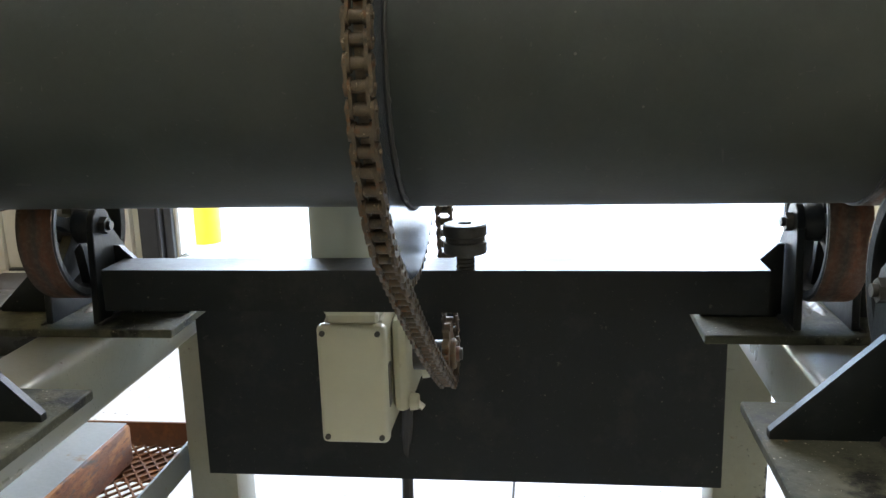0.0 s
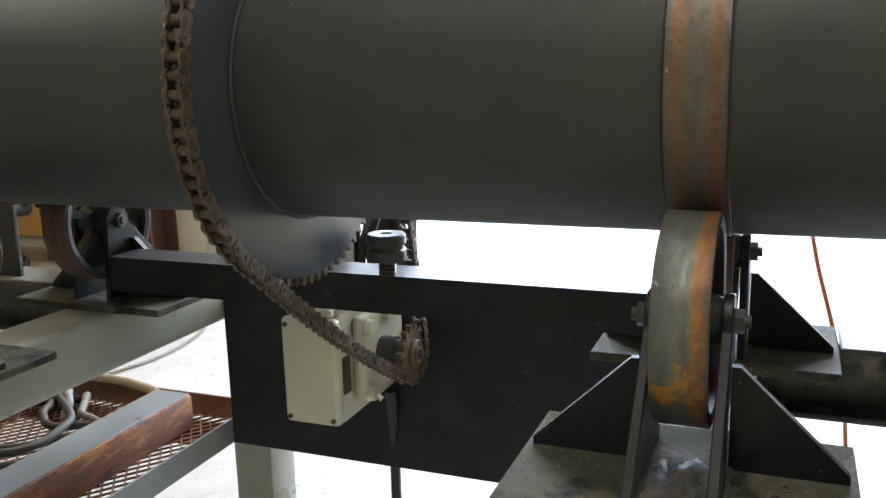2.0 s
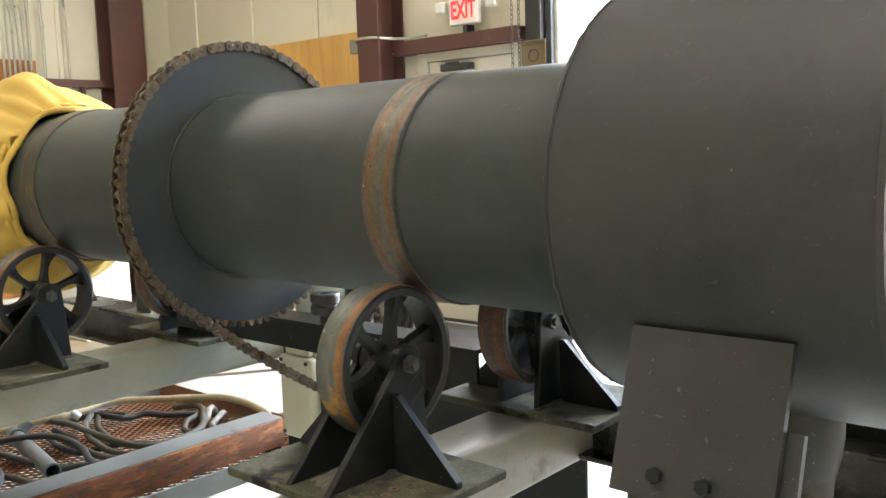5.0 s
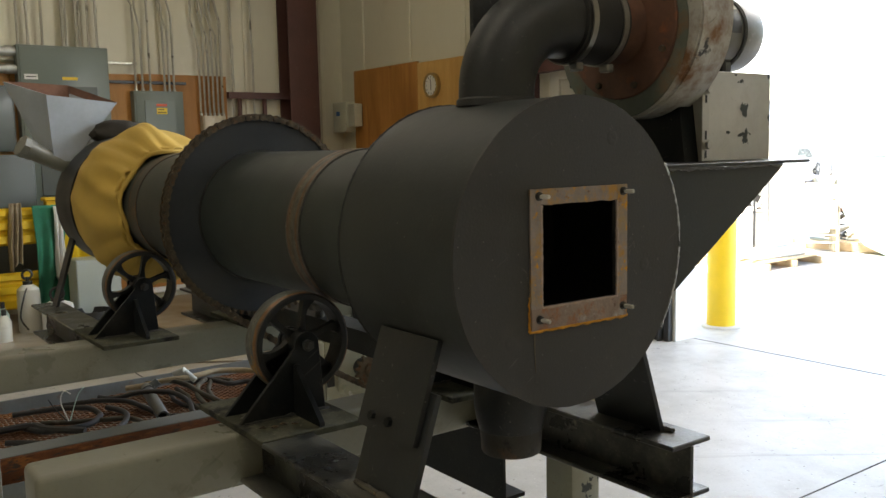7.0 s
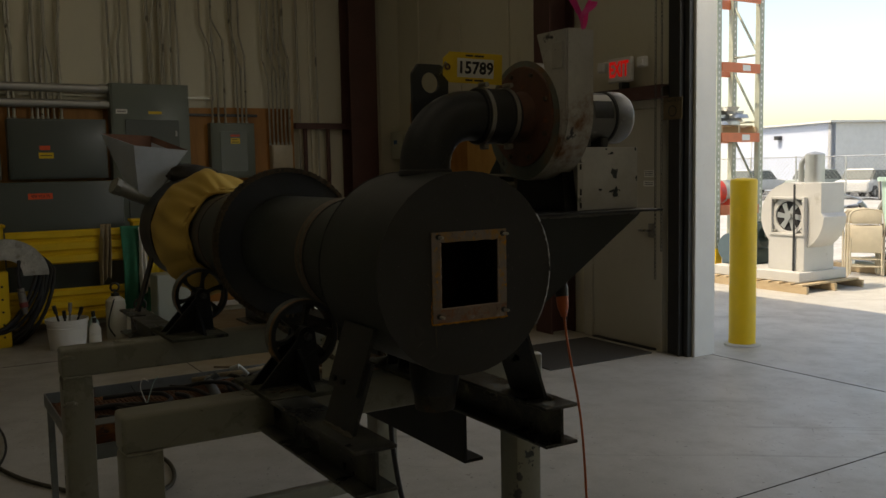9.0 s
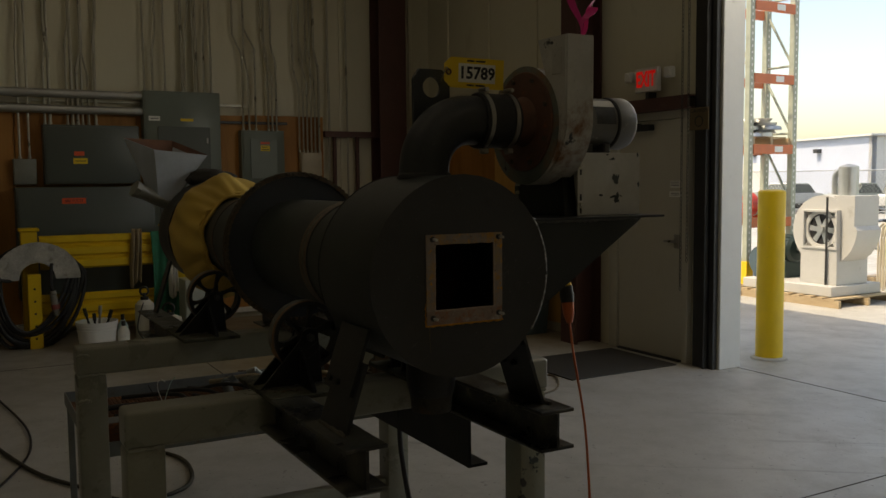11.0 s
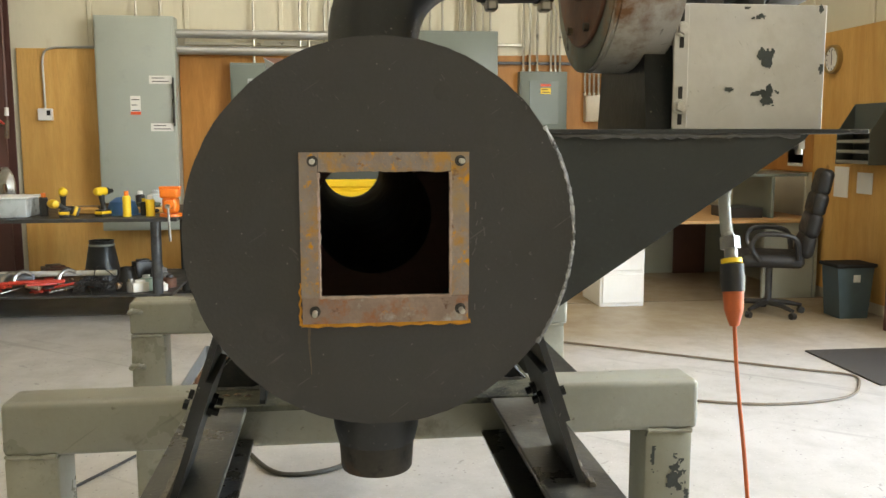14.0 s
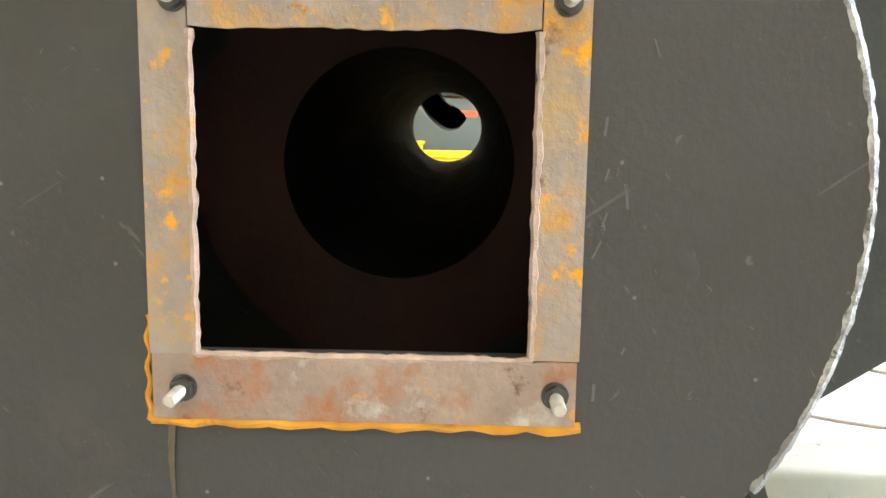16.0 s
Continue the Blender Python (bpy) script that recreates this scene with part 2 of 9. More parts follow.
def surf(name, col, rough=0.5, metal=0.0, var=0.18, scale=5.0, fine=70.0, bump=0.15, spots=(), spec=0.5, co=None, rvar=0.12, scratch=None, dust=None):
    """Paint, metal, plastic or cloth: colour that varies at two scales, patches of wear, fine relief.
    spots: (colour, scale, from, to, roughness); scratch: (colour, strength); dust: (colour, scale, share)."""
    k = Nodes(name)
    c = k.stretch(co) if co else k.co
    n1, n2 = k.noise(scale, 5, 0.6, c), k.noise(fine, 3, 0.6, c)
    lo = tuple(max(0, v * (1 - var)) for v in col)
    hi = tuple(min(1, v * (1 + var)) for v in col)
    colour = k.mix(k.ramp(n1, 0.3, 0.7), lo, hi)
    colour = k.mix(k.ramp(n2, 0.35, 0.65, 0, var), colour, tuple(v * 0.6 for v in col))
    rg = k.ramp(n1, 0.3, 0.7, max(0.03, rough - rvar), min(1, rough + rvar))
    for sc, ss, a, b, sr in spots:
        f = k.ramp(k.noise(ss, 8, 0.65, c), a, b)
        colour = k.mix(f, colour, sc)
        mr = k.t.nodes.new("ShaderNodeMix")
        k.t.links.new(f, mr.inputs[0])
        k.t.links.new(rg, mr.inputs[2])
        mr.inputs[3].default_value = sr
        rg = mr.outputs[0]
    if scratch:
        for turn, sc in (((0.0, -0.6, 1.57), 150), ((0.0, 0.9, 1.25), 190), ((0.0, -0.2, 0.3), 120)):
            f = k.streaks(sc, turn)
            colour = k.mix(k.mathop("MULTIPLY", f, scratch[1]), colour, scratch[0])
    if dust:
        colour = k.mix(k.specks(dust[1], dust[2]), colour, dust[0])
        colour = k.mix(k.specks(dust[1] * 2.7, dust[2] * 1.2), colour, dust[0])
    k.put("Base Color", colour)
    k.put("Roughness", rg)
    k.put("Metallic", metal)
    k.put("Specular IOR Level", spec)
    if bump:
        k.bump(n2, bump)
    return k.mat


def wood(name, a, b, along="z", ring=7.0, rough=0.55):
    k = Nodes(name)
    st = {"x": (0.12, 1, 1), "y": (1, 0.12, 1), "z": (1, 1, 0.12)}[along]
    c = k.stretch(st)
    g = k.noise(ring, 6, 0.6, c, 2.4)
    f = k.noise(90, 3, 0.6, c)
    col = k.mix(k.ramp(g, 0.3, 0.7), a, b)
    col = k.mix(k.ramp(f, 0.4, 0.7, 0, 0.18), col, tuple(v * 0.6 for v in a))
    big = k.noise(1.2, 3, 0.5)
    knot = k.specks(3.2, 0.15, 0.12)
    veins = k.noise(22, 5, 0.65, c, 1.2)
    col = k.mix(k.ramp(veins, 0.52, 0.70, 0, 0.22), col, tuple(v * 0.5 for v in a))
    col = k.mix(knot, col, tuple(v * 0.25 for v in a))
    col = k.mix(k.ramp(big, 0.35, 0.7, 0, 0.45), col, tuple(v * 0.7 for v in a))
    k.put("Base Color", col)
    k.put("Roughness", rough)
    k.bump(f, 0.1)
    return k.mat


def edge_worn(name, half, keep, base, worn, rust, wob, both=True, shine=0.66, soft=0.004):
    """Running steel whose edges along x carry uneven rust; half: half its width, keep: half of the clear middle."""
    k = Nodes(name)
    tc = k.t.nodes.new("ShaderNodeTexCoord")
    sep = k.t.nodes.new("ShaderNodeSeparateXYZ")
    k.t.links.new(tc.outputs["Object"], sep.inputs[0])
    x = sep.outputs[0]
    if both:
        x = k.mathop("ABSOLUTE", x, 0.0)
    c = k.stretch((3.0, 1.0, 1.0))
    n1, n2, n3 = k.noise(9, 6, 0.65, c), k.noise(28, 6, 0.65), k.noise(110, 3, 0.6)
    xe = k.mathop("ADD", x, k.ramp(n1, 0.25, 0.75, -wob, wob))
    f = k.ramp(xe, keep, keep + soft)
    col = k.mix(k.ramp(n2, 0.35, 0.65), base, worn)
    col = k.mix(k.ramp(n1, 0.53, 0.66, 0, 0.85), col, tuple(v * 0.75 for v in rust))
    rs = k.mix(k.ramp(n2, 0.35, 0.7), rust, tuple(v * 0.5 for v in rust))
    col = k.mix(f, col, rs)
    bright = k.ramp(k.noise(34, 5, 0.6, c), shine, shine + 0.05)
    col = k.mix(bright, col, (0.46, 0.44, 0.39))
    k.put("Base Color", col)
    k.put("Metallic", k.ramp(f, 0, 1, 0.4, 0.05))
    k.put("Roughness", k.ramp(f, 0, 1, 0.44, 0.8))
    k.bump(n3, 0.25)
    return k.mat


def banded(name, half, stops, wob, flecks=0.69, rough=0.42, metal=0.35, patch=None):
    """Running steel with worn stripes side by side along x: (place from 0 to 1, colour); half: half its width."""
    k = Nodes(name)
    tc = k.t.nodes.new("ShaderNodeTexCoord")
    sep = k.t.nodes.new("ShaderNodeSeparateXYZ")
    k.t.links.new(tc.outputs["Object"], sep.inputs[0])
    n1, n2, n3 = k.noise(7, 6, 0.65), k.noise(42, 6, 0.7, k.stretch((2.2, 1.0, 1.0))), k.noise(160, 3, 0.6)
    x = k.mathop("ADD", sep.outputs[0], k.ramp(n1, 0.25, 0.75, -wob, wob))
    x = k.mathop("ADD", x, k.ramp(n2, 0.25, 0.75, -wob * 0.6, wob * 0.6))
    cr = k.t.nodes.new("ShaderNodeValToRGB")
    k.t.links.new(k.ramp(x, -half, half), cr.inputs[0])
    e = cr.color_ramp.elements
    while len(e) < len(stops):
        e.new(0.5)
    for i, (p, c) in enumerate(stops):
        e[i].position, e[i].color = p, (*c, 1)
    col = k.mix(k.ramp(n2, 0.35, 0.68, 0, 0.55), cr.outputs[0], (0.045, 0.042, 0.040))
    col = k.mix(k.ramp(n3, 0.45, 0.7, 0, 0.3), col, (0.20, 0.17, 0.12))
    if patch:
        col = k.mix(k.ramp(k.noise(patch[1], 7, 0.68), patch[2], patch[3]), col, patch[0])
    shine = k.ramp(k.noise(30, 6, 0.72, k.stretch((1.6, 1.0, 1.0))), flecks, flecks + 0.04)
    col = k.mix(shine, col, (0.42, 0.41, 0.36))
    k.put("Base Color", col)
    k.put("Metallic", metal)
    k.put("Roughness", k.ramp(n2, 0.3, 0.7, rough - 0.12, rough + 0.2))
    k.bump(n3, 0.22)
    return k.mat


RUST = (0.20, 0.075, 0.025)
ORANGE_RUST = (0.52, 0.20, 0.03)
M = {}
M["black"] = surf("black_paint", (0.022, 0.025, 0.028), 0.42, var=0.25, scale=4, fine=120, bump=0.14,
                  spots=[((0.075, 0.075, 0.072), 26, 0.66, 0.74, 0.65), ((0.05, 0.048, 0.045), 3, 0.52, 0.8, 0.6)],
                  scratch=((0.16, 0.155, 0.15), 0.5), dust=((0.18, 0.17, 0.16), 150, 0.02))
M["drum"] = surf("drum_paint", (0.034, 0.0425, 0.040), 0.47, spec=0.38, var=0.2, scale=3, fine=160, bump=0.12,
                 spots=[((0.085, 0.088, 0.078), 36, 0.68, 0.76, 0.7), ((0.060, 0.065, 0.058), 2.2, 0.46, 0.8, 0.58), ((0.022, 0.025, 0.026), 6, 0.54, 0.74, 0.42)],
                 scratch=((0.11, 0.11, 0.10), 0.3), dust=((0.12, 0.12, 0.11), 130, 0.006))
M["hood"] = surf("hood_paint", (0.031, 0.036, 0.037), 0.45, spec=0.38, var=0.2, scale=3, fine=160, bump=0.14,
                 spots=[((0.075, 0.078, 0.072), 36, 0.69, 0.76, 0.7), ((0.050, 0.054, 0.050), 2.2, 0.46, 0.8, 0.58), ((0.020, 0.022, 0.023), 6, 0.54, 0.74, 0.4)],
                 scratch=((0.11, 0.11, 0.10), 0.35), dust=((0.11, 0.11, 0.10), 130, 0.006))
M["plate"] = surf("end_plate_paint", (0.040, 0.040, 0.041), 0.52, var=0.2, scale=6, fine=220, bump=0.24,
                  spots=[((0.075, 0.073, 0.071), 55, 0.69, 0.77, 0.75), ((0.030, 0.029, 0.029), 4, 0.5, 0.72, 0.42), ((0.056, 0.053, 0.052), 9, 0.58, 0.75, 0.62)],
                  scratch=((0.15, 0.145, 0.14), 0.4), dust=((0.15, 0.145, 0.14), 170, 0.006))
M["dusty"] = surf("dusty_black_steel", (0.04, 0.04, 0.037), 0.6, var=0.3, scale=14, fine=120, bump=0.4,
                  spots=[((0.13, 0.115, 0.085), 22, 0.52, 0.70, 0.85), ((0.26, 0.24, 0.2), 60, 0.66, 0.73, 0.8), ((0.02, 0.02, 0.02), 9, 0.58, 0.68, 0.5)],
                  dust=((0.36, 0.33, 0.27), 120, 0.16))
M["base"] = surf("dusty_base_plate", (0.070, 0.072, 0.052), 0.8, var=0.3, scale=10, fine=150, bump=0.6, spec=0.15,
                 spots=[((0.15, 0.145, 0.105), 9, 0.48, 0.70, 0.8), ((0.016, 0.016, 0.014), 16, 0.52, 0.62, 0.6), ((0.30, 0.13, 0.05), 22, 0.67, 0.73, 0.85), ((0.3, 0.28, 0.23), 45, 0.68, 0.72, 0.8)],
                 dust=((0.30, 0.28, 0.22), 170, 0.12))
M["slag"] = surf("weld_slag", (0.13, 0.118, 0.094), 0.5, 0.2, var=0.4, scale=30, fine=150, bump=0.8,
                 spots=[((0.06, 0.055, 0.05), 50, 0.54, 0.64, 0.6), ((0.42, 0.2, 0.08), 24, 0.6, 0.7, 0.8)])
M["soot"] = surf("soot_black_steel", (0.009, 0.0115, 0.013), 0.40, spec=0.28, var=0.25, scale=6, fine=120, bump=0.2,
                 spots=[((0.03, 0.03, 0.029), 9, 0.52, 0.75, 0.55), ((0.09, 0.085, 0.075), 30, 0.69, 0.75, 0.7)],
                 scratch=((0.10, 0.10, 0.10), 0.3), dust=((0.12, 0.115, 0.10), 140, 0.02))
M["hub_ring"] = surf("worn_hub_face", (0.15, 0.11, 0.072), 0.55, 0.3, var=0.3, scale=50, fine=200, bump=0.3, spots=[((0.2, 0.09, 0.04), 60, 0.55, 0.66, 0.8)])
M["loss"] = surf("bare_primer", (0.045, 0.055, 0.052), 0.6, var=0.3, scale=30, fine=200, bump=0.3)
M["loss_light"] = surf("scuffed_primer", (0.10, 0.098, 0.094), 0.6, var=0.3, scale=60, fine=300, bump=0.2)
M["disc"] = surf("sprocket_paint", (0.046, 0.053, 0.064), 0.24, 0.0, var=0.14, scale=4, fine=90, bump=0.06, spec=0.8, rvar=0.04,
                 spots=[((0.22, 0.22, 0.21), 45, 0.74, 0.80, 0.5)])
M["wheel"] = surf("cast_wheel_paint", (0.016, 0.0185, 0.020), 0.45, spec=0.4, var=0.25, scale=20, fine=150, bump=0.4,
                  spots=[((0.075, 0.055, 0.04), 24, 0.64, 0.76, 0.8)])
M["ear"] = surf("bracket_steel", (0.05, 0.053, 0.055), 0.42, 0.2, var=0.25, scale=20, fine=120, bump=0.25,
                spots=[((0.025, 0.025, 0.025), 14, 0.5, 0.65, 0.5)], scratch=((0.2, 0.2, 0.2), 0.5), dust=((0.22, 0.2, 0.17), 130, 0.1))
M["tread"] = banded("worn_wheel_tread", 0.0245, [(0.0, (0.15, 0.14, 0.105)), (0.18, (0.12, 0.145, 0.152)), (0.42, (0.18, 0.19, 0.165)), (0.62, (0.12, 0.148, 0.16)), (0.70, (0.19, 0.165, 0.115)), (0.78, (0.36, 0.155, 0.04)), (0.93, (0.27, 0.11, 0.035)), (1.0, (0.12, 0.09, 0.07))],
                    0.0055, 0.66, 0.36, 0.4, ((0.46, 0.23, 0.035), 9, 0.59, 0.64))
M["tread_rust"] = banded("rusty_wheel_tread", 0.0245, [(0.0, (0.10, 0.04, 0.022)), (0.3, (0.16, 0.055, 0.025)), (0.55, (0.055, 0.042, 0.038)), (0.8, (0.13, 0.05, 0.024)), (1.0, (0.06, 0.045, 0.04))],
                         0.006, 0.74, 0.5, 0.25)
M["band_worn"] = banded("worn_running_band", 0.030, [(0.0, (0.085, 0.08, 0.075)), (0.10, (0.14, 0.12, 0.10)), (0.15, (0.22, 0.10, 0.046)), (0.28, (0.19, 0.112, 0.065)), (0.42, (0.155, 0.128, 0.092)), (0.54, (0.135, 0.130, 0.112)), (0.69, (0.145, 0.132, 0.11)), (0.75, (0.235, 0.108, 0.048)), (0.84, (0.20, 0.092, 0.045)), (0.90, (0.15, 0.12, 0.095)), (1.0, (0.07, 0.068, 0.066))],
                        0.0030, 0.665, 0.36, 0.55)
M["band_faint"] = edge_worn("painted_over_band", 0.031, 0.027, (0.04, 0.042, 0.040), (0.055, 0.05, 0.044), (0.24, 0.13, 0.06), 0.005, True, 0.75)
M["pot_steel"] = surf("dirty_pot_steel", (0.24, 0.235, 0.22), 0.55, 0.3, var=0.45, scale=9, fine=60, bump=0.3, spots=[((0.12, 0.06, 0.03), 9, 0.55, 0.7, 0.8), ((0.07, 0.065, 0.06), 18, 0.56, 0.68, 0.7)])
M["olive_rag"] = surf("olive_cloth", (0.06, 0.075, 0.045), 0.9, var=0.3, scale=20, fine=200, bump=0.4)
M["black_cloth"] = surf("black_cloth", (0.018, 0.018, 0.018), 0.85, var=0.3, scale=20, fine=200, bump=0.4)
M["grey_rag"] = surf("dirty_grey_cloth", (0.20, 0.185, 0.155), 0.9, var=0.4, scale=14, fine=160, bump=0.5, spots=[((0.07, 0.06, 0.05), 9, 0.5, 0.66, 0.9)])
M["red_rag"] = surf("dull_red_cloth", (0.22, 0.055, 0.045), 0.9, var=0.35, scale=14, fine=160, bump=0.5)
M["weld_grey"] = surf("dusty_weld_bead", (0.085, 0.083, 0.078), 0.5, 0.2, var=0.35, scale=60, fine=240, bump=0.5)
M["stand"] = surf("grey_green_paint", (0.262, 0.262, 0.215), 0.34, var=0.10, scale=4, fine=90, bump=0.14,
                  spots=[((0.36, 0.35, 0.29), 5, 0.55, 0.8, 0.5), ((0.16, 0.145, 0.11), 12, 0.60, 0.74, 0.6), ((0.13, 0.11, 0.085), 34, 0.66, 0.72, 0.7)],
                  scratch=((0.13, 0.12, 0.10), 0.4), dust=((0.12, 0.10, 0.08), 90, 0.03))
M["leg"] = surf("chipped_grey_paint", (0.268, 0.27, 0.215), 0.45, var=0.12, scale=5, fine=90, bump=0.15,
                spots=[((0.07, 0.07, 0.07), 9, 0.61, 0.635, 0.6), ((0.2, 0.12, 0.07), 20, 0.66, 0.72, 0.7)], scratch=((0.1, 0.09, 0.08), 0.5))
M["plug_red"] = surf("dull_red_plastic", (0.22, 0.035, 0.028), 0.5, var=0.25, scale=20, fine=120, bump=0.15)
M["chain"] = surf("oily_chain_steel", (0.105, 0.082, 0.056), 0.5, 0.4, var=0.45, scale=60, fine=300, bump=0.3,
                  spots=[((0.17, 0.09, 0.045), 70, 0.54, 0.66, 0.8), ((0.03, 0.026, 0.022), 45, 0.53, 0.66, 0.5), ((0.42, 0.35, 0.26), 110, 0.61, 0.70, 0.6)])
M["cream"] = surf("cream_gearbox_paint", (0.53, 0.525, 0.41), 0.38, var=0.06, scale=6, fine=80, bump=0.08,
                  spots=[((0.35, 0.32, 0.24), 30, 0.68, 0.75, 0.6)])
M["white"] = surf("white_paint", (0.74, 0.73, 0.69), 0.45, var=0.05, scale=3, fine=60, bump=0.05, spots=[((0.5, 0.48, 0.43), 8, 0.62, 0.8, 0.6)])
M["bolt"] = surf("zinc_bolt", (0.60, 0.59, 0.56), 0.36, 0.6, var=0.2, scale=80, fine=300, bump=0.2)
M["dark_bolt"] = surf("dark_bolt", (0.07, 0.07, 0.068), 0.45, 0.5, var=0.3, scale=80, fine=300, bump=0.2)
M["worn_alu"] = surf("worn_aluminium", (0.46, 0.45, 0.42), 0.45, 0.45, var=0.35, scale=7, fine=60, bump=0.25, spots=[((0.20, 0.17, 0.13), 9, 0.56, 0.72, 0.6)])
M["steel"] = surf("bare_steel", (0.36, 0.35, 0.33), 0.36, 0.85, var=0.2, scale=18, fine=140, bump=0.2)
M["weld"] = surf("painted_weld", (0.030, 0.032, 0.034), 0.5, var=0.3, scale=120, fine=400, bump=0.4)
M["bright_weld"] = surf("scuffed_weld", (0.20, 0.205, 0.21), 0.32, 0.6, var=0.35, scale=60, fine=400, bump=0.4,
                        spots=[((0.55, 0.56, 0.57), 40, 0.46, 0.60, 0.3)])
M["frame_rust"] = surf("rusted_bar", (0.30, 0.25, 0.225), 0.68, 0.1, var=0.2, scale=24, fine=180, bump=0.4,
                       spots=[((0.36, 0.26, 0.15), 20, 0.50, 0.66, 0.8), ((0.46, 0.25, 0.07), 34, 0.50, 0.66, 0.85), ((0.68, 0.32, 0.02), 58, 0.575, 0.655, 0.9), ((0.17, 0.09, 0.05), 44, 0.62, 0.70, 0.85)],
                       dust=((0.60, 0.30, 0.04), 160, 0.08))
M["red_rust"] = surf("red_rusted_bar", (0.30, 0.225, 0.19), 0.68, 0.1, var=0.25, scale=24, fine=180, bump=0.45,
                     spots=[((0.33, 0.14, 0.07), 26, 0.50, 0.62, 0.8), ((0.42, 0.39, 0.37), 18, 0.58, 0.66, 0.6), ((0.62, 0.28, 0.03), 34, 0.63, 0.69, 0.9), ((0.13, 0.07, 0.05), 50, 0.62, 0.7, 0.85)])
M["lip"] = surf("torch_cut_lip", (0.42, 0.32, 0.27), 0.6, 0.1, var=0.25, scale=60, fine=300, bump=0.5, spots=[((0.55, 0.3, 0.08), 50, 0.6, 0.7, 0.8)])
M["faint_rust"] = surf("faint_rust_stain", (0.105, 0.085, 0.055), 0.6, var=0.3, scale=60, fine=220, bump=0.2)
M["beam"] = surf("stained_beam_paint", (0.026, 0.028, 0.028), 0.30, var=0.25, scale=6, fine=120, bump=0.3,
                 spots=[((0.13, 0.13, 0.105), 6, 0.50, 0.64, 0.6), ((0.24, 0.225, 0.18), 15, 0.63, 0.71, 0.75), ((0.016, 0.017, 0.017), 5, 0.54, 0.66, 0.35)],
                 scratch=((0.24, 0.24, 0.21), 0.5), dust=((0.25, 0.24, 0.2), 120, 0.06))
# brown instead of yellow: the sign's shade is put into its colour
M["sign_brown"] = surf("shaded_sign", (0.14, 0.10, 0.05), 0.6, var=0.15, scale=10, fine=60, bump=0.05)
M["orange_rust"] = surf("fresh_rust", (0.62, 0.28, 0.03), 0.9, var=0.3, scale=50, fine=200, bump=0.3,
                        spots=[((0.30, 0.13, 0.03), 60, 0.58, 0.7, 0.9)])
M["stub"] = surf("blackened_pipe_stub", (0.055, 0.05, 0.042), 0.55, 0.3, var=0.35, scale=18, fine=120, bump=0.35, spots=[((0.016, 0.015, 0.014), 22, 0.54, 0.62, 0.5), ((0.13, 0.075, 0.04), 16, 0.6, 0.74, 0.75)])
M["rust_stub"] = surf("rusty_pipe", (0.10, 0.085, 0.07), 0.65, 0.3, var=0.3, scale=25, fine=120, bump=0.3,
                      spots=[((0.20, 0.13, 0.07), 22, 0.5, 0.66, 0.8)])
M["rust_paint"] = surf("rusty_paint", (0.18, 0.085, 0.055), 0.6, 0.1, var=0.25, scale=12, fine=90, bump=0.3,
                       spots=[((0.09, 0.05, 0.04), 8, 0.5, 0.7, 0.6), ((0.30, 0.11, 0.05), 20, 0.6, 0.72, 0.8)])
M["blower_grey"] = surf("scuffed_grey_housing", (0.52, 0.51, 0.48), 0.42, 0.05, var=0.15, scale=7, fine=100, bump=0.2,
                        spots=[((0.22, 0.11, 0.05), 5, 0.54, 0.64, 0.8), ((0.05, 0.052, 0.055), 14, 0.62, 0.65, 0.6), ((0.62, 0.61, 0.58), 9, 0.6, 0.7, 0.4)],
                        scratch=((0.09, 0.085, 0.08), 0.6))
M["pedestal"] = surf("dull_sheet_paint", (0.56, 0.55, 0.52), 0.45, 0.05, var=0.1, scale=6, fine=60, bump=0.2,
                     spots=[((0.43, 0.41, 0.36), 5, 0.52, 0.75, 0.5), ((0.10, 0.09, 0.08), 16, 0.70, 0.73, 0.6)],
                     scratch=((0.28, 0.27, 0.25), 0.5))
M["teal"] = surf("teal_flange", (0.15, 0.17, 0.145), 0.5, 0.1, var=0.2, scale=16, fine=120, bump=0.2, spots=[((0.26, 0.13, 0.05), 7, 0.50, 0.64, 0.8), ((0.05, 0.045, 0.04), 24, 0.63, 0.68, 0.7)])
M["motor"] = surf("cast_aluminium", (0.20, 0.197, 0.19), 0.45, 0.5, var=0.15, scale=12, fine=120, bump=0.2, spots=[((0.07, 0.08, 0.09), 8, 0.60, 0.64, 0.6), ((0.4, 0.39, 0.37), 18, 0.6, 0.7, 0.4)], scratch=((0.1, 0.1, 0.1), 0.5))
M["rubber"] = surf("black_rubber", (0.02, 0.02, 0.021), 0.55, var=0.3, scale=14, fine=150, bump=0.2)
# near-black base with a few pale flecks
M["inside"] = surf("dark_inside", (0.013, 0.012, 0.013), 0.7, var=0.3, scale=10, fine=90, bump=0.4,
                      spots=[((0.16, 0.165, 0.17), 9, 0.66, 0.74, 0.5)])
M["inside_rust"] = surf("dark_rust", (0.062, 0.027, 0.025), 0.8, var=0.3, scale=12, fine=120, bump=0.4)
M["tarp"] = surf("yellow_canvas", (0.60, 0.40, 0.09), 0.75, var=0.10, scale=5, fine=600, bump=0.25, spots=[((0.46, 0.30, 0.06), 4, 0.56, 0.8, 0.85)])
M["tan_rope"] = surf("tan_cable", (0.32, 0.255, 0.16), 0.6, var=0.2, scale=40, fine=200, bump=0.2)
M["brown_cable"] = surf("brown_rubber", (0.16, 0.125, 0.085), 0.6, var=0.25, scale=12, fine=80, bump=0.2)
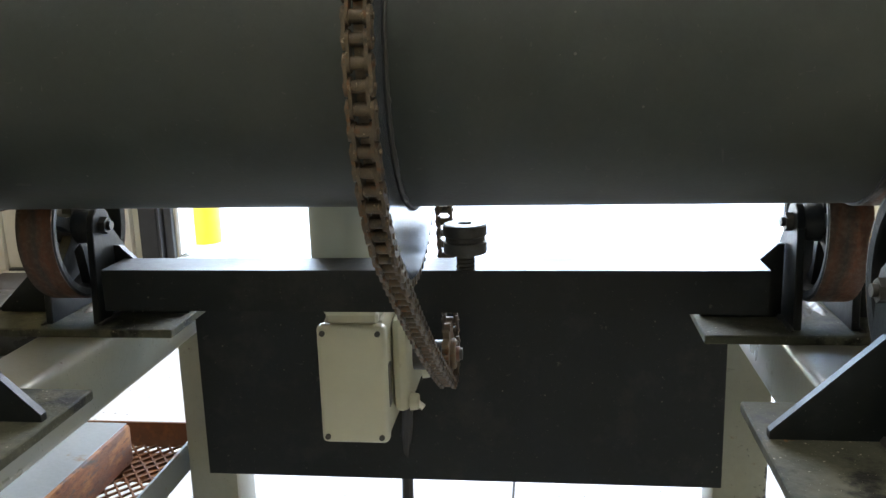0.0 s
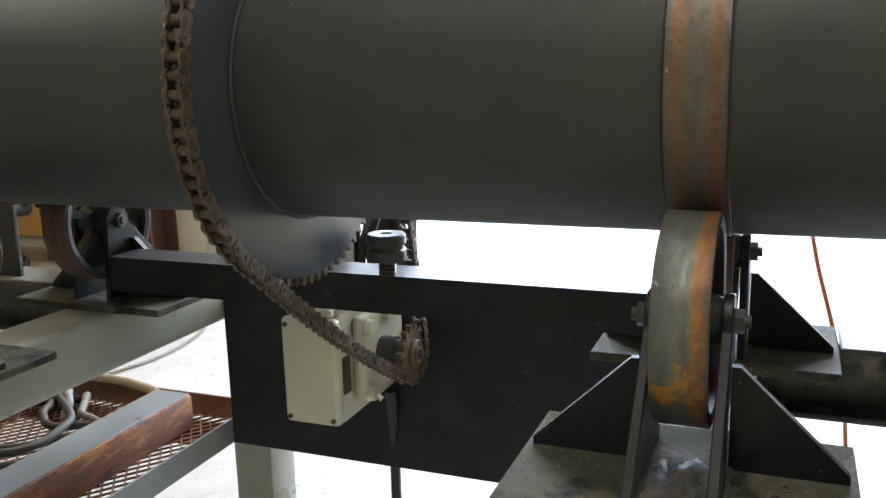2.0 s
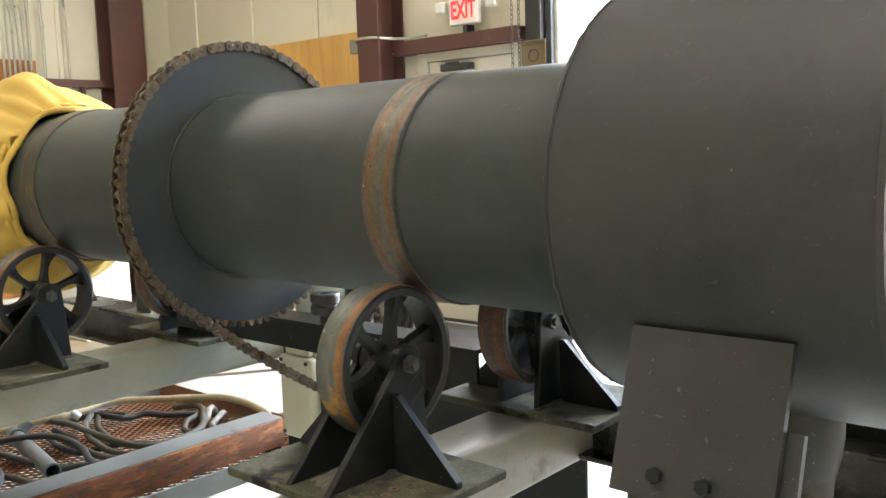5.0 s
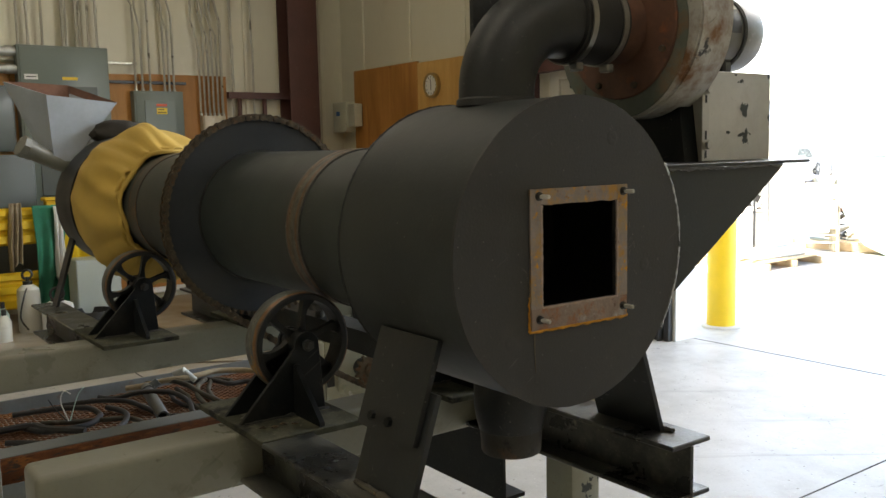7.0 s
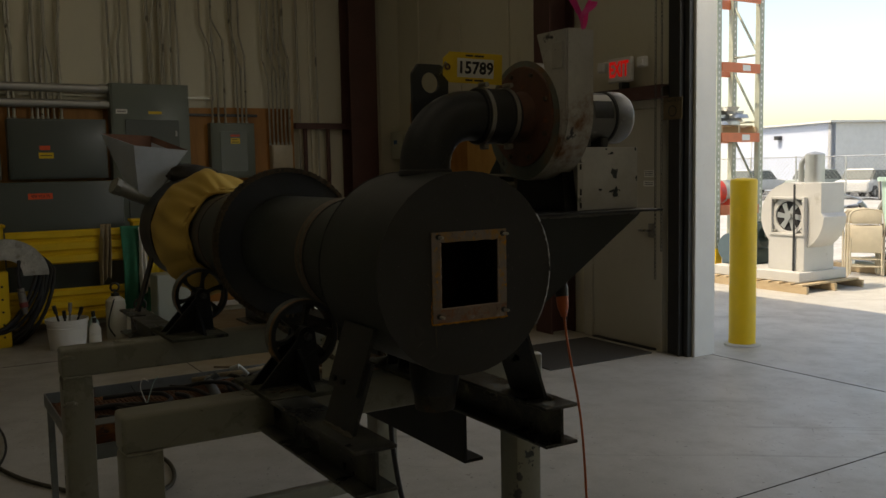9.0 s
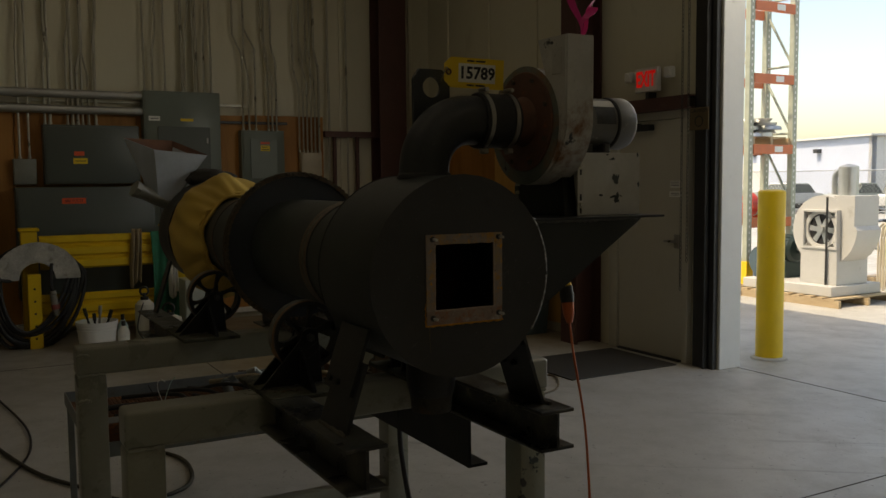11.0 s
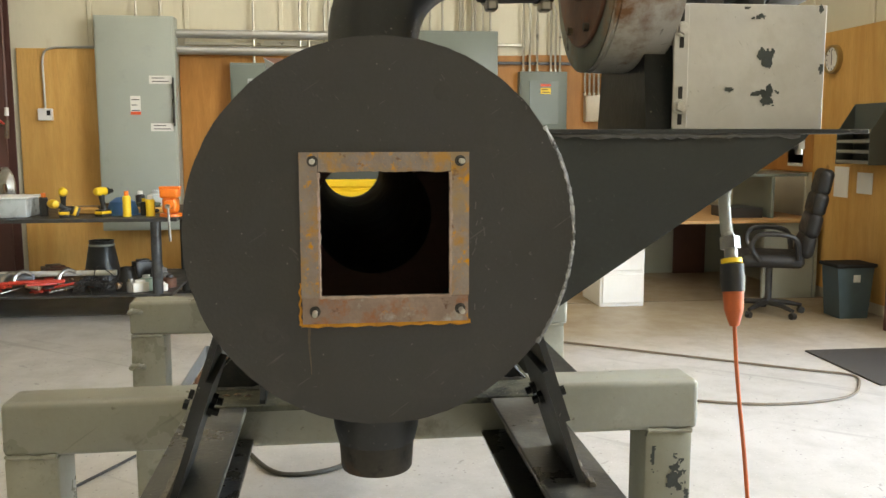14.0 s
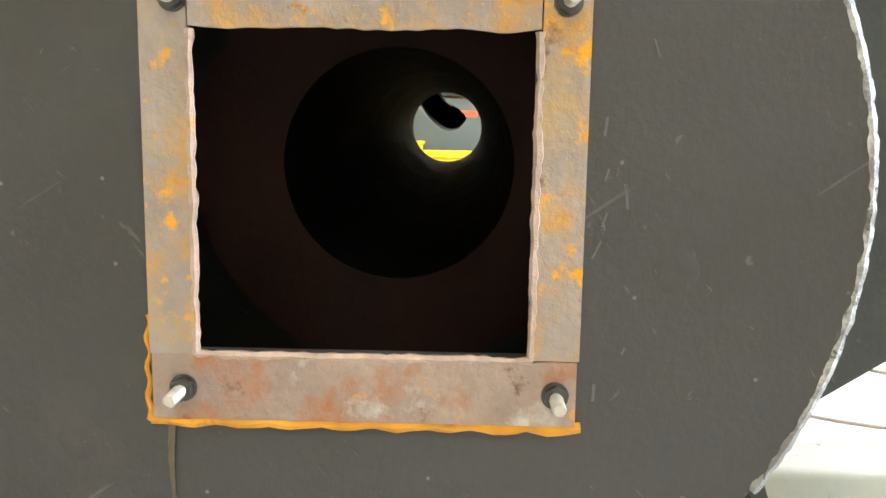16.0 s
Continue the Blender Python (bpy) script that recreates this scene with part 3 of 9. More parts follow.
M["cable"] = surf("grey_cable", (0.062, 0.057, 0.043), 0.6, var=0.25, scale=30, fine=200, bump=0.2, spec=0.3, spots=[((0.14, 0.127, 0.095), 20, 0.57, 0.72, 0.7)])
M["pale_cable"] = surf("dusty_pale_cable", (0.20, 0.19, 0.165), 0.55, var=0.3, scale=30, fine=200, bump=0.2, spots=[((0.09, 0.08, 0.06), 25, 0.5, 0.68, 0.7)])
M["mesh"] = surf("rusted_mesh", (0.17, 0.075, 0.035), 0.75, 0.2, var=0.35, scale=15, fine=120, bump=0.3, spots=[((0.36, 0.15, 0.05), 12, 0.55, 0.7, 0.9)])
M["conduit_grey"] = surf("dusty_grey_plastic", (0.11, 0.125, 0.13), 0.42, var=0.25, scale=20, fine=150, bump=0.15)
M["tube_grey"] = surf("grey_tube_top", (0.20, 0.215, 0.215), 0.45, 0.3, var=0.15, scale=10, fine=100, bump=0.2, spots=[((0.2, 0.1, 0.05), 14, 0.62, 0.72, 0.8)])
M["tube_rust"] = surf("rusted_tube_side", (0.20, 0.068, 0.024), 0.75, 0.05, var=0.45, scale=14, fine=130, bump=0.5, spots=[((0.36, 0.145, 0.045), 13, 0.50, 0.62, 0.85), ((0.075, 0.05, 0.04), 20, 0.55, 0.63, 0.7), ((0.10, 0.035, 0.018), 55, 0.56, 0.66, 0.8)], co=(2.5, 0.7, 2.5))
M["galv"] = surf("galvanised_steel", (0.50, 0.51, 0.50), 0.34, 0.8, var=0.06, scale=6, fine=40, bump=0.01, rvar=0.05)
# non-metal blue-grey: the door's reflection is put into the colour
M["hopper"] = surf("galvanised_hopper", (0.42, 0.47, 0.53), 0.5, 0.0, var=0.1, scale=9, fine=90, bump=0.08)
M["riser"] = surf("painted_conduit", (0.46, 0.44, 0.37), 0.36, 0.6, var=0.15, scale=6, fine=60, bump=0.05)
M["grey_pipe"] = surf("grey_pipe_paint", (0.22, 0.225, 0.20), 0.45, 0.1, var=0.1, scale=12, fine=90, bump=0.1)
M["orange_cord"] = surf("orange_cord", (0.52, 0.115, 0.03), 0.45, var=0.1, scale=30, fine=200, bump=0.1)
M["red"] = surf("red_plastic", (0.55, 0.05, 0.03), 0.4, var=0.12, scale=20, fine=150, bump=0.1)
M["yellow"] = surf("safety_yellow_paint", (0.80, 0.52, 0.02), 0.42, var=0.07, scale=5, fine=80, bump=0.08, spots=[((0.35, 0.25, 0.08), 18, 0.68, 0.76, 0.7)])
M["tag_yellow"] = surf("tag_yellow", (0.85, 0.58, 0.03), 0.4, var=0.03, scale=5, fine=60, bump=0.03)
M["paper"] = surf("paper_white", (0.78, 0.77, 0.73), 0.6, var=0.03, scale=8, fine=90, bump=0.03)
M["ink"] = surf("black_ink", (0.015, 0.015, 0.016), 0.5, var=0.1, scale=8, fine=90, bump=0.0)
M["pink"] = surf("pink_ribbon", (0.85, 0.05, 0.32), 0.4, var=0.1, scale=20, fine=90, bump=0.1)
M["cab"] = surf("grey_green_enamel", (0.165, 0.195, 0.17), 0.40, var=0.05, scale=2, fine=60, bump=0.05, spots=[((0.17, 0.19, 0.17), 6, 0.6, 0.8, 0.5)])
M["cab_light"] = surf("pale_grey_enamel", (0.385, 0.42, 0.375), 0.40, var=0.04, scale=2, fine=60, bump=0.05, spots=[((0.32, 0.35, 0.33), 5, 0.6, 0.8, 0.5)])
M["cab_dark"] = surf("dark_grey_enamel", (0.085, 0.10, 0.09), 0.42, var=0.06, scale=2, fine=60, bump=0.05)
M["sticker"] = surf("orange_sticker", (0.80, 0.10, 0.03), 0.45, var=0.05, scale=20, fine=90, bump=0.0)
M["black_plastic"] = surf("black_plastic", (0.02, 0.02, 0.02), 0.4, var=0.2, scale=20, fine=150, bump=0.1)
M["ply"] = wood("orange_plywood", (0.37, 0.150, 0.027), (0.57, 0.265, 0.065), "z", 2.6)
M["ply_light"] = wood("pale_plywood", (0.60, 0.31, 0.075), (0.76, 0.47, 0.16), "z", 2.2)
M["desk"] = wood("desk_wood", (0.50, 0.28, 0.11), (0.60, 0.36, 0.16), "y", 6.0)
M["pallet"] = wood("pallet_wood", (0.42, 0.30, 0.17), (0.55, 0.42, 0.26), "x", 8.0)
M["cream_wall"] = surf("cream_sheet_metal", (0.66, 0.62, 0.48), 0.5, var=0.05, scale=0.8, fine=30, bump=0.04, spots=[((0.50, 0.45, 0.32), 2.2, 0.60, 0.8, 0.6)], co=(1, 1, 0.35))
M["block"] = surf("grey_block", (0.42, 0.40, 0.35), 0.8, var=0.12, scale=4, fine=80, bump=0.4)
M["brown_steel"] = surf("red_brown_steel_paint", (0.10, 0.042, 0.034), 0.5, var=0.18, scale=4, fine=80, bump=0.1, spots=[((0.13, 0.075, 0.06), 10, 0.6, 0.75, 0.6)])
M["door_paint"] = surf("cream_door_paint", (0.52, 0.49, 0.41), 0.42, var=0.04, scale=2, fine=50, bump=0.04, spots=[((0.48, 0.44, 0.35), 5, 0.62, 0.8, 0.5)])
M["dark_steel"] = surf("dark_track_steel", (0.055, 0.055, 0.055), 0.45, 0.4, var=0.2, scale=8, fine=90, bump=0.1)
M["mat_rubber"] = surf("dark_floor_mat", (0.042, 0.038, 0.032), 0.95, var=0.3, scale=5, fine=300, bump=0.5)
M["ceiling"] = surf("white_insulation", (0.62, 0.60, 0.54), 0.8, var=0.06, scale=1, fine=20, bump=0.1)
M["rack_orange"] = surf("orange_rack_beam", (0.62, 0.17, 0.07), 0.45, var=0.1, scale=6, fine=60, bump=0.05)
M["rack_green"] = surf("green_rack_post", (0.40, 0.42, 0.33), 0.5, 0.1, var=0.15, scale=8, fine=60, bump=0.1)
M["asphalt"] = surf("asphalt", (0.10, 0.10, 0.095), 0.9, var=0.2, scale=0.4, fine=40, bump=0.4, spots=[((0.2, 0.2, 0.18), 0.1, 0.5, 0.8, 0.9)])
M["beige"] = surf("beige_metal", (0.50, 0.44, 0.33), 0.45, 0.1, var=0.08, scale=8, fine=60, bump=0.05)
M["bldg"] = surf("pale_blue_sheet", (0.55, 0.60, 0.70), 0.6, var=0.05, scale=0.2, fine=6, bump=0.05)
M["teal_bin"] = surf("pale_teal_paint", (0.42, 0.58, 0.53), 0.5, var=0.1, scale=3, fine=60, bump=0.05)
M["fan_white"] = surf("weathered_white_sheet", (0.50, 0.49, 0.46), 0.45, var=0.06, scale=3, fine=60, bump=0.06, spots=[((0.33, 0.31, 0.27), 6, 0.6, 0.78, 0.6)])
M["motor_green"] = surf("dark_green_motor_paint", (0.018, 0.034, 0.030), 0.4, var=0.2, scale=8, fine=80, bump=0.1)
M["pvc"] = surf("grey_plastic_pipe", (0.24, 0.26, 0.29), 0.4, var=0.08, scale=8, fine=80, bump=0.05)
M["clock_rim"] = surf("brass_clock_rim", (0.38, 0.25, 0.09), 0.4, 0.3, var=0.1, scale=10, fine=90, bump=0.05)
M["green_cloth"] = surf("green_cloth", (0.03, 0.20, 0.12), 0.85, var=0.2, scale=12, fine=300, bump=0.3)
M["yellow_cloth"] = surf("yellow_rain_coat", (0.72, 0.50, 0.02), 0.55, var=0.15, scale=10, fine=200, bump=0.2)
M["jug"] = surf("milky_plastic", (0.66, 0.65, 0.58), 0.35, var=0.06, scale=8, fine=60, bump=0.05)
M["bin_clear"] = surf("cloudy_plastic_bin", (0.50, 0.54, 0.54), 0.3, var=0.08, scale=8, fine=60, bump=0.05)
M["blue"] = surf("blue_plastic", (0.03, 0.12, 0.30), 0.4, var=0.12, scale=10, fine=90, bump=0.1)
M["bin_blue"] = surf("grey_blue_plastic", (0.07, 0.11, 0.13), 0.5, var=0.12, scale=10, fine=90, bump=0.1)
M["leather"] = surf("black_leather", (0.013, 0.013, 0.013), 0.5, var=0.2, scale=25, fine=250, bump=0.3)
M["hazard"] = surf("orange_plastic", (0.85, 0.20, 0.02), 0.4, var=0.08, scale=10, fine=90, bump=0.05)


def concrete(name="concrete_floor", warm_shade=False):
    k = Nodes(name)
    big, mid, fine = k.noise(0.5, 5, 0.6), k.noise(3.5, 6, 0.65), k.noise(60, 4, 0.6)
    col = k.mix(k.ramp(big, 0.3, 0.7), (0.36, 0.347, 0.31), (0.51, 0.49, 0.45))
    col = k.mix(k.ramp(mid, 0.45, 0.75, 0, 0.5), col, (0.29, 0.27, 0.235))
    col = k.mix(k.ramp(fine, 0.55, 0.75, 0, 0.35), col, (0.24, 0.225, 0.20))
    crack = k.noise(11, 2, 0.5, None, 2.0)
    col = k.mix(k.ramp(crack, 0.70, 0.74, 0, 0.6), col, (0.17, 0.155, 0.135))
    col = k.mix(k.specks(38, 0.10), col, (0.15, 0.135, 0.11))
    col = k.mix(k.specks(90, 0.14), col, (0.62, 0.60, 0.56))
    col = k.mix(k.mathop("MULTIPLY", k.streaks(9, (0.0, 0.0, 0.9), 0.64, 0.72), 0.5), col, (0.24, 0.22, 0.19))
    if warm_shade:      # tan mix puts the office corner's warm shade into the floor colour
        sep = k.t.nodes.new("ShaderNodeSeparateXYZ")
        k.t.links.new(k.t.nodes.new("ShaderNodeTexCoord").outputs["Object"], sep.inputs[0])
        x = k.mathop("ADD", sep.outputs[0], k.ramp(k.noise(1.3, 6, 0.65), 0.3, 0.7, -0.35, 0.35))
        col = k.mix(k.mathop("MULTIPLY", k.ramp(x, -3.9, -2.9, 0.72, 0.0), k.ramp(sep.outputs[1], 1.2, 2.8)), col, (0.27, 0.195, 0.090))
    k.put("Base Color", col)
    k.put("Roughness", k.ramp(mid, 0.3, 0.7, 0.34, 0.6))
    k.bump(fine, 0.12)
    return k.mat


M["concrete"] = concrete()


def glow(name, col, strength):
    k = Nodes(name)
    k.put("Base Color", col)
    k.put("Emission Color", col)
    k.put("Emission Strength", strength)
    return k.mat


M["exit_red"] = glow("exit_sign_letters", (1.0, 0.012, 0.012), 0.10)
# ---- the building ----
XW, YN, XE, YS, ZC = -7.08, 5.60, 6.5, -6.5, 5.5     # back wall, door wall, the two walls behind the camera, eaves
DX0, DX1, DZ = -2.08, 2.08, 4.2                        # the vehicle opening


def structure(name, bm, mat, label, category):
    return solo(name, bm, mat, label, category, kind="structure")


bm = B()
box(bm, XW - 0.2, XE + 0.2, YS - 0.2, YN + 0.24, -0.25, 0.0)
structure("floor", bm, concrete("warm_shaded_concrete_floor", True), "worn grey concrete shop floor with saw-cut joints", "floor")
bm = B()
for x0, x1, y0, y1 in ((0.22, 0.228, YS, 5.78), (XW, 0.22, 2.03, 2.038), (-2.08, 2.08, 5.80, 5.812), (0.228, XE, 2.03, 2.038), (-5.2, -5.192, YS, 5.6)):
    box(bm, x0, x1, y0, y1, -0.003, 0.0015)
structure("floor_joint", bm, M["mat_rubber"], "dark filled joints in the concrete floor", "floor joint")

# walls: cream metal sheets with standing seams over thick cores
bm = B()
box(bm, XW - 0.2, XW, YS - 0.2, YN + 0.22, 0.0, ZC)
for i in range(13):
    y = YS + 0.4 + i * 0.95
    box(bm, XW, XW + 0.022, y, y + 0.05, 0.0, ZC, 0.006)
wall_w = structure("wall_west", bm, M["cream_wall"], "cream sheet metal wall with vertical seams", "wall")
bm = B()
box(bm, XW, DX0, YN, YN + 0.22, 0.0, ZC)
box(bm, DX1, XE + 0.2, YN, YN + 0.22, 0.0, ZC)
box(bm, DX0, DX1, YN, YN + 0.22, DZ, ZC)
for i in range(5):
    x = XW + 0.5 + i * 0.95
    if x < -3.5:
        box(bm, x, x + 0.05, YN - 0.022, YN, 0.0, ZC, 0.006)
structure("wall_north", bm, M["cream_wall"], "cream sheet metal wall round a wide vehicle opening", "wall")
bm = B()
box(bm, XE, XE + 0.2, YS - 0.2, YN, 0.0, ZC)
structure("wall_east", bm, M["cream_wall"], "plain cream sheet metal wall", "wall")
bm = B()
box(bm, XW, XE, YS - 0.2, YS, 0.0, ZC)
structure("wall_south", bm, M["cream_wall"], "plain cream sheet metal wall", "wall")
bm = B()
box(bm, XW - 0.3, XE + 0.3, YS - 0.3, YN + 0.4, ZC, ZC + 0.12)
structure("ceiling", bm, M["ceiling"], "pale insulated metal roof underside", "ceiling")

# dark vertical track and pale jamb of the roll-up door
track = thing("door_track", (-2.22, YN - 0.04, 0), "dark steel roll-up door track beside the opening", "door track", kind="structure")
for nm, x0, x1, d in (("track_plate", -2.32, -2.20, 0.06), ("guide_flange", -2.185, -2.165, 0.09), ("guide_channel", -2.15, -2.10, 0.05)):
    bm = B()
    box(bm, x0, x1, YN - d, YN - 0.002, 0.0, 4.6, 0.003)
    part(nm, bm, M["dark_steel"], track)
bm = B()
box(bm, DX0 - 0.012, DX0 + 0.012, YN - 0.004, YN + 0.235, 0.0, DZ, 0.004)
structure("door_jamb", bm, M["white"], "white metal jamb of the vehicle opening", "door jamb")
bm = B()
box(bm, DX1 - 0.012, DX1 + 0.012, YN - 0.004, YN + 0.235, 0.0, DZ, 0.004)
structure("door_jamb", bm, M["white"], "white metal jamb of the vehicle opening", "door jamb")

# red-brown steel frame: columns and the girt over the door
def h_column(name, x, y, w, d, z1, along="x"):
    bm = B()
    t = 0.02
    if along == "x":
        box(bm, x - w / 2, x + w / 2, y - d / 2, y - d / 2 + t, 0, z1)
        box(bm, x - w / 2, x + w / 2, y + d / 2 - t, y + d / 2, 0, z1)
        box(bm, x - t / 2, x + t / 2, y - d / 2 + t, y + d / 2 - t, 0, z1)
    else:
        box(bm, x - w / 2, x - w / 2 + t, y - d / 2, y + d / 2, 0, z1)
        box(bm, x + w / 2 - t, x + w / 2, y - d / 2, y + d / 2, 0, z1)
        box(bm, x - w / 2 + t, x + w / 2 - t, y - t / 2, y + t / 2, 0, z1)
    return structure(name, bm, M["brown_steel"], "red-brown painted steel building column", "column")


h_column("column", -3.70, 5.44, 0.24, 0.30, ZC)
h_column("column", -6.93, 4.95, 0.28, 0.36, ZC, "y")
h_column("column", -6.93, -2.28, 0.26, 0.36, ZC, "y")
bm = B()
box(bm, -3.58, -2.33, YN - 0.14, YN - 0.13, 2.16, 2.27)
box(bm, -3.58, -2.33, YN - 0.13, YN - 0.002, 2.16, 2.17)
box(bm, -3.58, -2.33, YN - 0.13, YN - 0.002, 2.26, 2.27)
structure("trim_girt", bm, M["brown_steel"], "red-brown steel girt above the door", "girt")
bm = B()
box(bm, XW + 0.03, XW + 0.10, 4.12, 5.15, 2.12, 2.19)
for y in (4.25, 4.55, 4.98):
    cyl(bm, (XW + 0.07, y, 1.1), (XW + 0.07, y, 2.12), 0.025, n=12)
structure("trim_rail", bm, M["brown_steel"], "dark brown steel rail on the back wall", "rail")

# plywood sheets screwed to the walls
def sheet(x0, x1, y0, y1, z0, z1, mat, label):
    bm = B()
    box(bm, x0, x1, y0, y1, z0, z1, 0.002)
    return structure("plywood_panel", bm, mat, label, "wall panel")


sheet(XW + 0.003, XW + 0.03, -0.46, 0.72, 0.12, 2.34, M["ply"], "orange-brown plywood sheet on the back wall")
sheet(XW + 0.003, XW + 0.03, 0.725, 1.94, 0.12, 2.345, M["ply"], "orange-brown plywood sheet on the back wall")
sheet(XW + 0.003, XW + 0.03, 1.945, 3.16, 0.12, 2.35, M["ply"], "orange-brown plywood sheet on the back wall")
sheet(XW + 0.003, XW + 0.03, 3.165, 4.12, 0.12, 2.36, M["ply"], "orange-brown plywood sheet on the back wall")
sheet(XW + 0.003, XW + 0.03, -2.05, -0.47, 0.10, 2.38, M["ply_light"], "pale knotty plywood sheet on the back wall")
sheet(-6.75, -5.45, YN - 0.03, YN - 0.003, 1.15, 2.44, M["ply"], "orange plywood sheet on the door wall")
sheet(-5.445, -4.02, YN - 0.03, YN - 0.003, 0.1, 2.42, M["ply_light"], "pale orange plywood sheet on the door wall")
bm = B()
random.seed(5)
for r in range(14):
    for c in range(7):
        y0 = -5.0 + c * 0.41 - (0.2 if r % 2 else 0)
        box(bm, XW + 0.002, XW + 0.03 + random.uniform(0, 0.004), y0, y0 + 0.398, 0.0 + r * 0.2, 0.19 + r * 0.2, 0.004)
structure("block_wall", bm, M["block"], "grey concrete block wainscot", "wall")
bm = B()
box(bm, XW + 0.03, XW + 0.09, -2.05, 4.1, 0.06, 0.12, 0.01)
structure("baseboard", bm, M["white"], "white raceway along the wall foot", "baseboard")

# personnel door
bm = B()
box(bm, -3.40, -3.29, YN - 0.06, YN + 0.0, 0.0, 2.16, 0.004)
box(bm, -2.45, -2.385, YN - 0.06, YN + 0.0, 0.0, 2.16, 0.004)
box(bm, -3.29, -2.45, YN - 0.06, YN + 0.0, 2.09, 2.16, 0.004)
door = structure("door_1", bm, M["door_paint"], "closed cream steel personnel door in its frame", "door")
bm = B()
box(bm, -3.285, -2.455, YN - 0.035, YN - 0.001, 0.015, 2.085, 0.003)
part("door_leaf", bm, M["door_paint"], door)
bm = B()
box(bm, -3.12, -2.82, YN - 0.10, YN - 0.036, 2.00, 2.055, 0.006)
box(bm, -3.05, -2.93, YN - 0.12, YN - 0.09, 2.05, 2.065, 0.003)
part("door_closer", bm, M["dark_steel"], door, "dark metal door closer")
bm = B()
box(bm, -2.56, -2.50, YN - 0.05, YN - 0.034, 0.98, 1.10, 0.003)
cyl(bm, (-2.53, YN - 0.09, 1.04), (-2.53, YN - 0.035, 1.04), 0.012, n=12)
box(bm, -2.64, -2.52, YN - 0.095, YN - 0.08, 1.03, 1.05, 0.004)
part("door_handle", bm, M["steel"], door)
bm = B()
box(bm, -2.62, -2.50, YN - 0.038, YN - 0.0345, 1.50, 1.56)
box(bm, -2.63, -2.49, YN - 0.038, YN - 0.0345, 1.42, 1.47)
part("notice", bm, M["paper"], door, "small white notices")
bm = B()
for zz in (1.515, 1.53, 1.545, 1.435, 1.45):
    box(bm, -2.61, -2.515, YN - 0.0405, YN - 0.0385, zz, zz + 0.005)
part("notice_line", bm, M["ink"], door)
bm = B()
box(bm, -3.27, -2.47, YN - 0.07, YN - 0.0, 0.0, 0.014, 0.003)
part("threshold", bm, M["dark_steel"], door)
bm = B()
box(bm, -3.25, -2.39, 4.33, 5.44, 0.0, 0.012, 0.005)
solo("floor_mat", bm, M["mat_rubber"], "dark grey entrance mat before the door", "mat")
# exit sign with two lamp heads
s = thing("exit_sign", (-2.85, 5.52, 2.33), "lit red exit sign with two small emergency lamp heads", "exit sign")
bm = B()
box(bm, -3.00, -2.71, 5.485, 5.535, 2.335, 2.545, 0.008)
part("housing", bm, M["white"], s)
bm = B()
words(bm, "EXIT", 0.185, Matrix.Translation((-2.855, 5.482, 2.44)) @ Matrix.Rotation(radians(90), 4, "X") @ Matrix.Diagonal((0.64, 1, 1, 1)), 0.001, 0.005)
part("letters", bm, M["exit_red"], s, "glowing red letters", 0)
bm = B()
box(bm, -2.875, -2.835, 5.50, 5.596, 2.26, 2.335, 0.003)
part("mount", bm, M["dark_steel"], s)
for sx in (-3.10, -2.60):
    bm = B()
    box(bm, sx - 0.05, sx + 0.05, 5.49, 5.55, 2.44, 2.53, 0.012)
    cyl(bm, (sx, 5.485, 2.485), (sx, 5.50, 2.485), 0.034, n=16)
    part("lamp_head", bm, M["white"], s)
bm = B()
sweep(bm, spline([(-2.86, 5.53, 2.33), (-2.93, 5.55, 2.24), (-3.1, 5.56, 2.20), (-3.5, 5.56, 2.19), (-3.95, 5.57, 2.2)], 6), 0.008, 6)
solo("sign_cable", bm, M["tan_rope"], "thin cable from the exit sign along the girt", "cable")

# hoist chains of the roll-up door: hanging loops of oval links
def hang_chain(x, y, z0, z1, name, label):
    bm = B()
    k = int((z1 - z0) / 0.034)
    for i in range(k):
        z = z0 + i * 0.034
        pts = []
        for j in range(10):
            a = 2 * math.pi * j / 10
            u, w = 0.010 * math.cos(a), 0.021 * math.sin(a)
            pts.append((x + u, y, z + w) if i % 2 else (x, y + u, z + w))
        sweep(bm, pts, 0.0032, 4, closed=True)
    return solo(name, bm, M["dark_steel"], label, "chain", kind="stuff")


hang_chain(-2.365, 5.44, 0.66, 4.6, "hoist_chain", "hanging steel hand chain of the roll-up door")
hang_chain(-2.325, 5.47, 0.9, 4.6, "hoist_chain", "hanging steel hand chain of the roll-up door")
s = thing("caution_sign", (-2.19, 5.45, 1.98), "yellow caution sign, coloured brown as if shaded, hung by the door track", "sign")
bm = B()
box(bm, -2.295, -2.085, 5.455, 5.46, 1.97, 2.15, 0.002)
part("board", bm, M["sign_brown"], s)
bm = B()
words(bm, "CAUTION", 0.042, Matrix.Translation((-2.19, 5.4535, 2.125)) @ Matrix.Rotation(radians(90), 4, "X"), 0.0008)
part("lettering", bm, M["ink"], s, "", 0)
bm = B()
lathe(bm, [(0.045, -0.002), (0.045, 0.0), (0.038, 0.0), (0.038, -0.002)], (-2.19, 5.4545, 2.04), "y", 24)
part("symbol", bm, M["ink"], s)

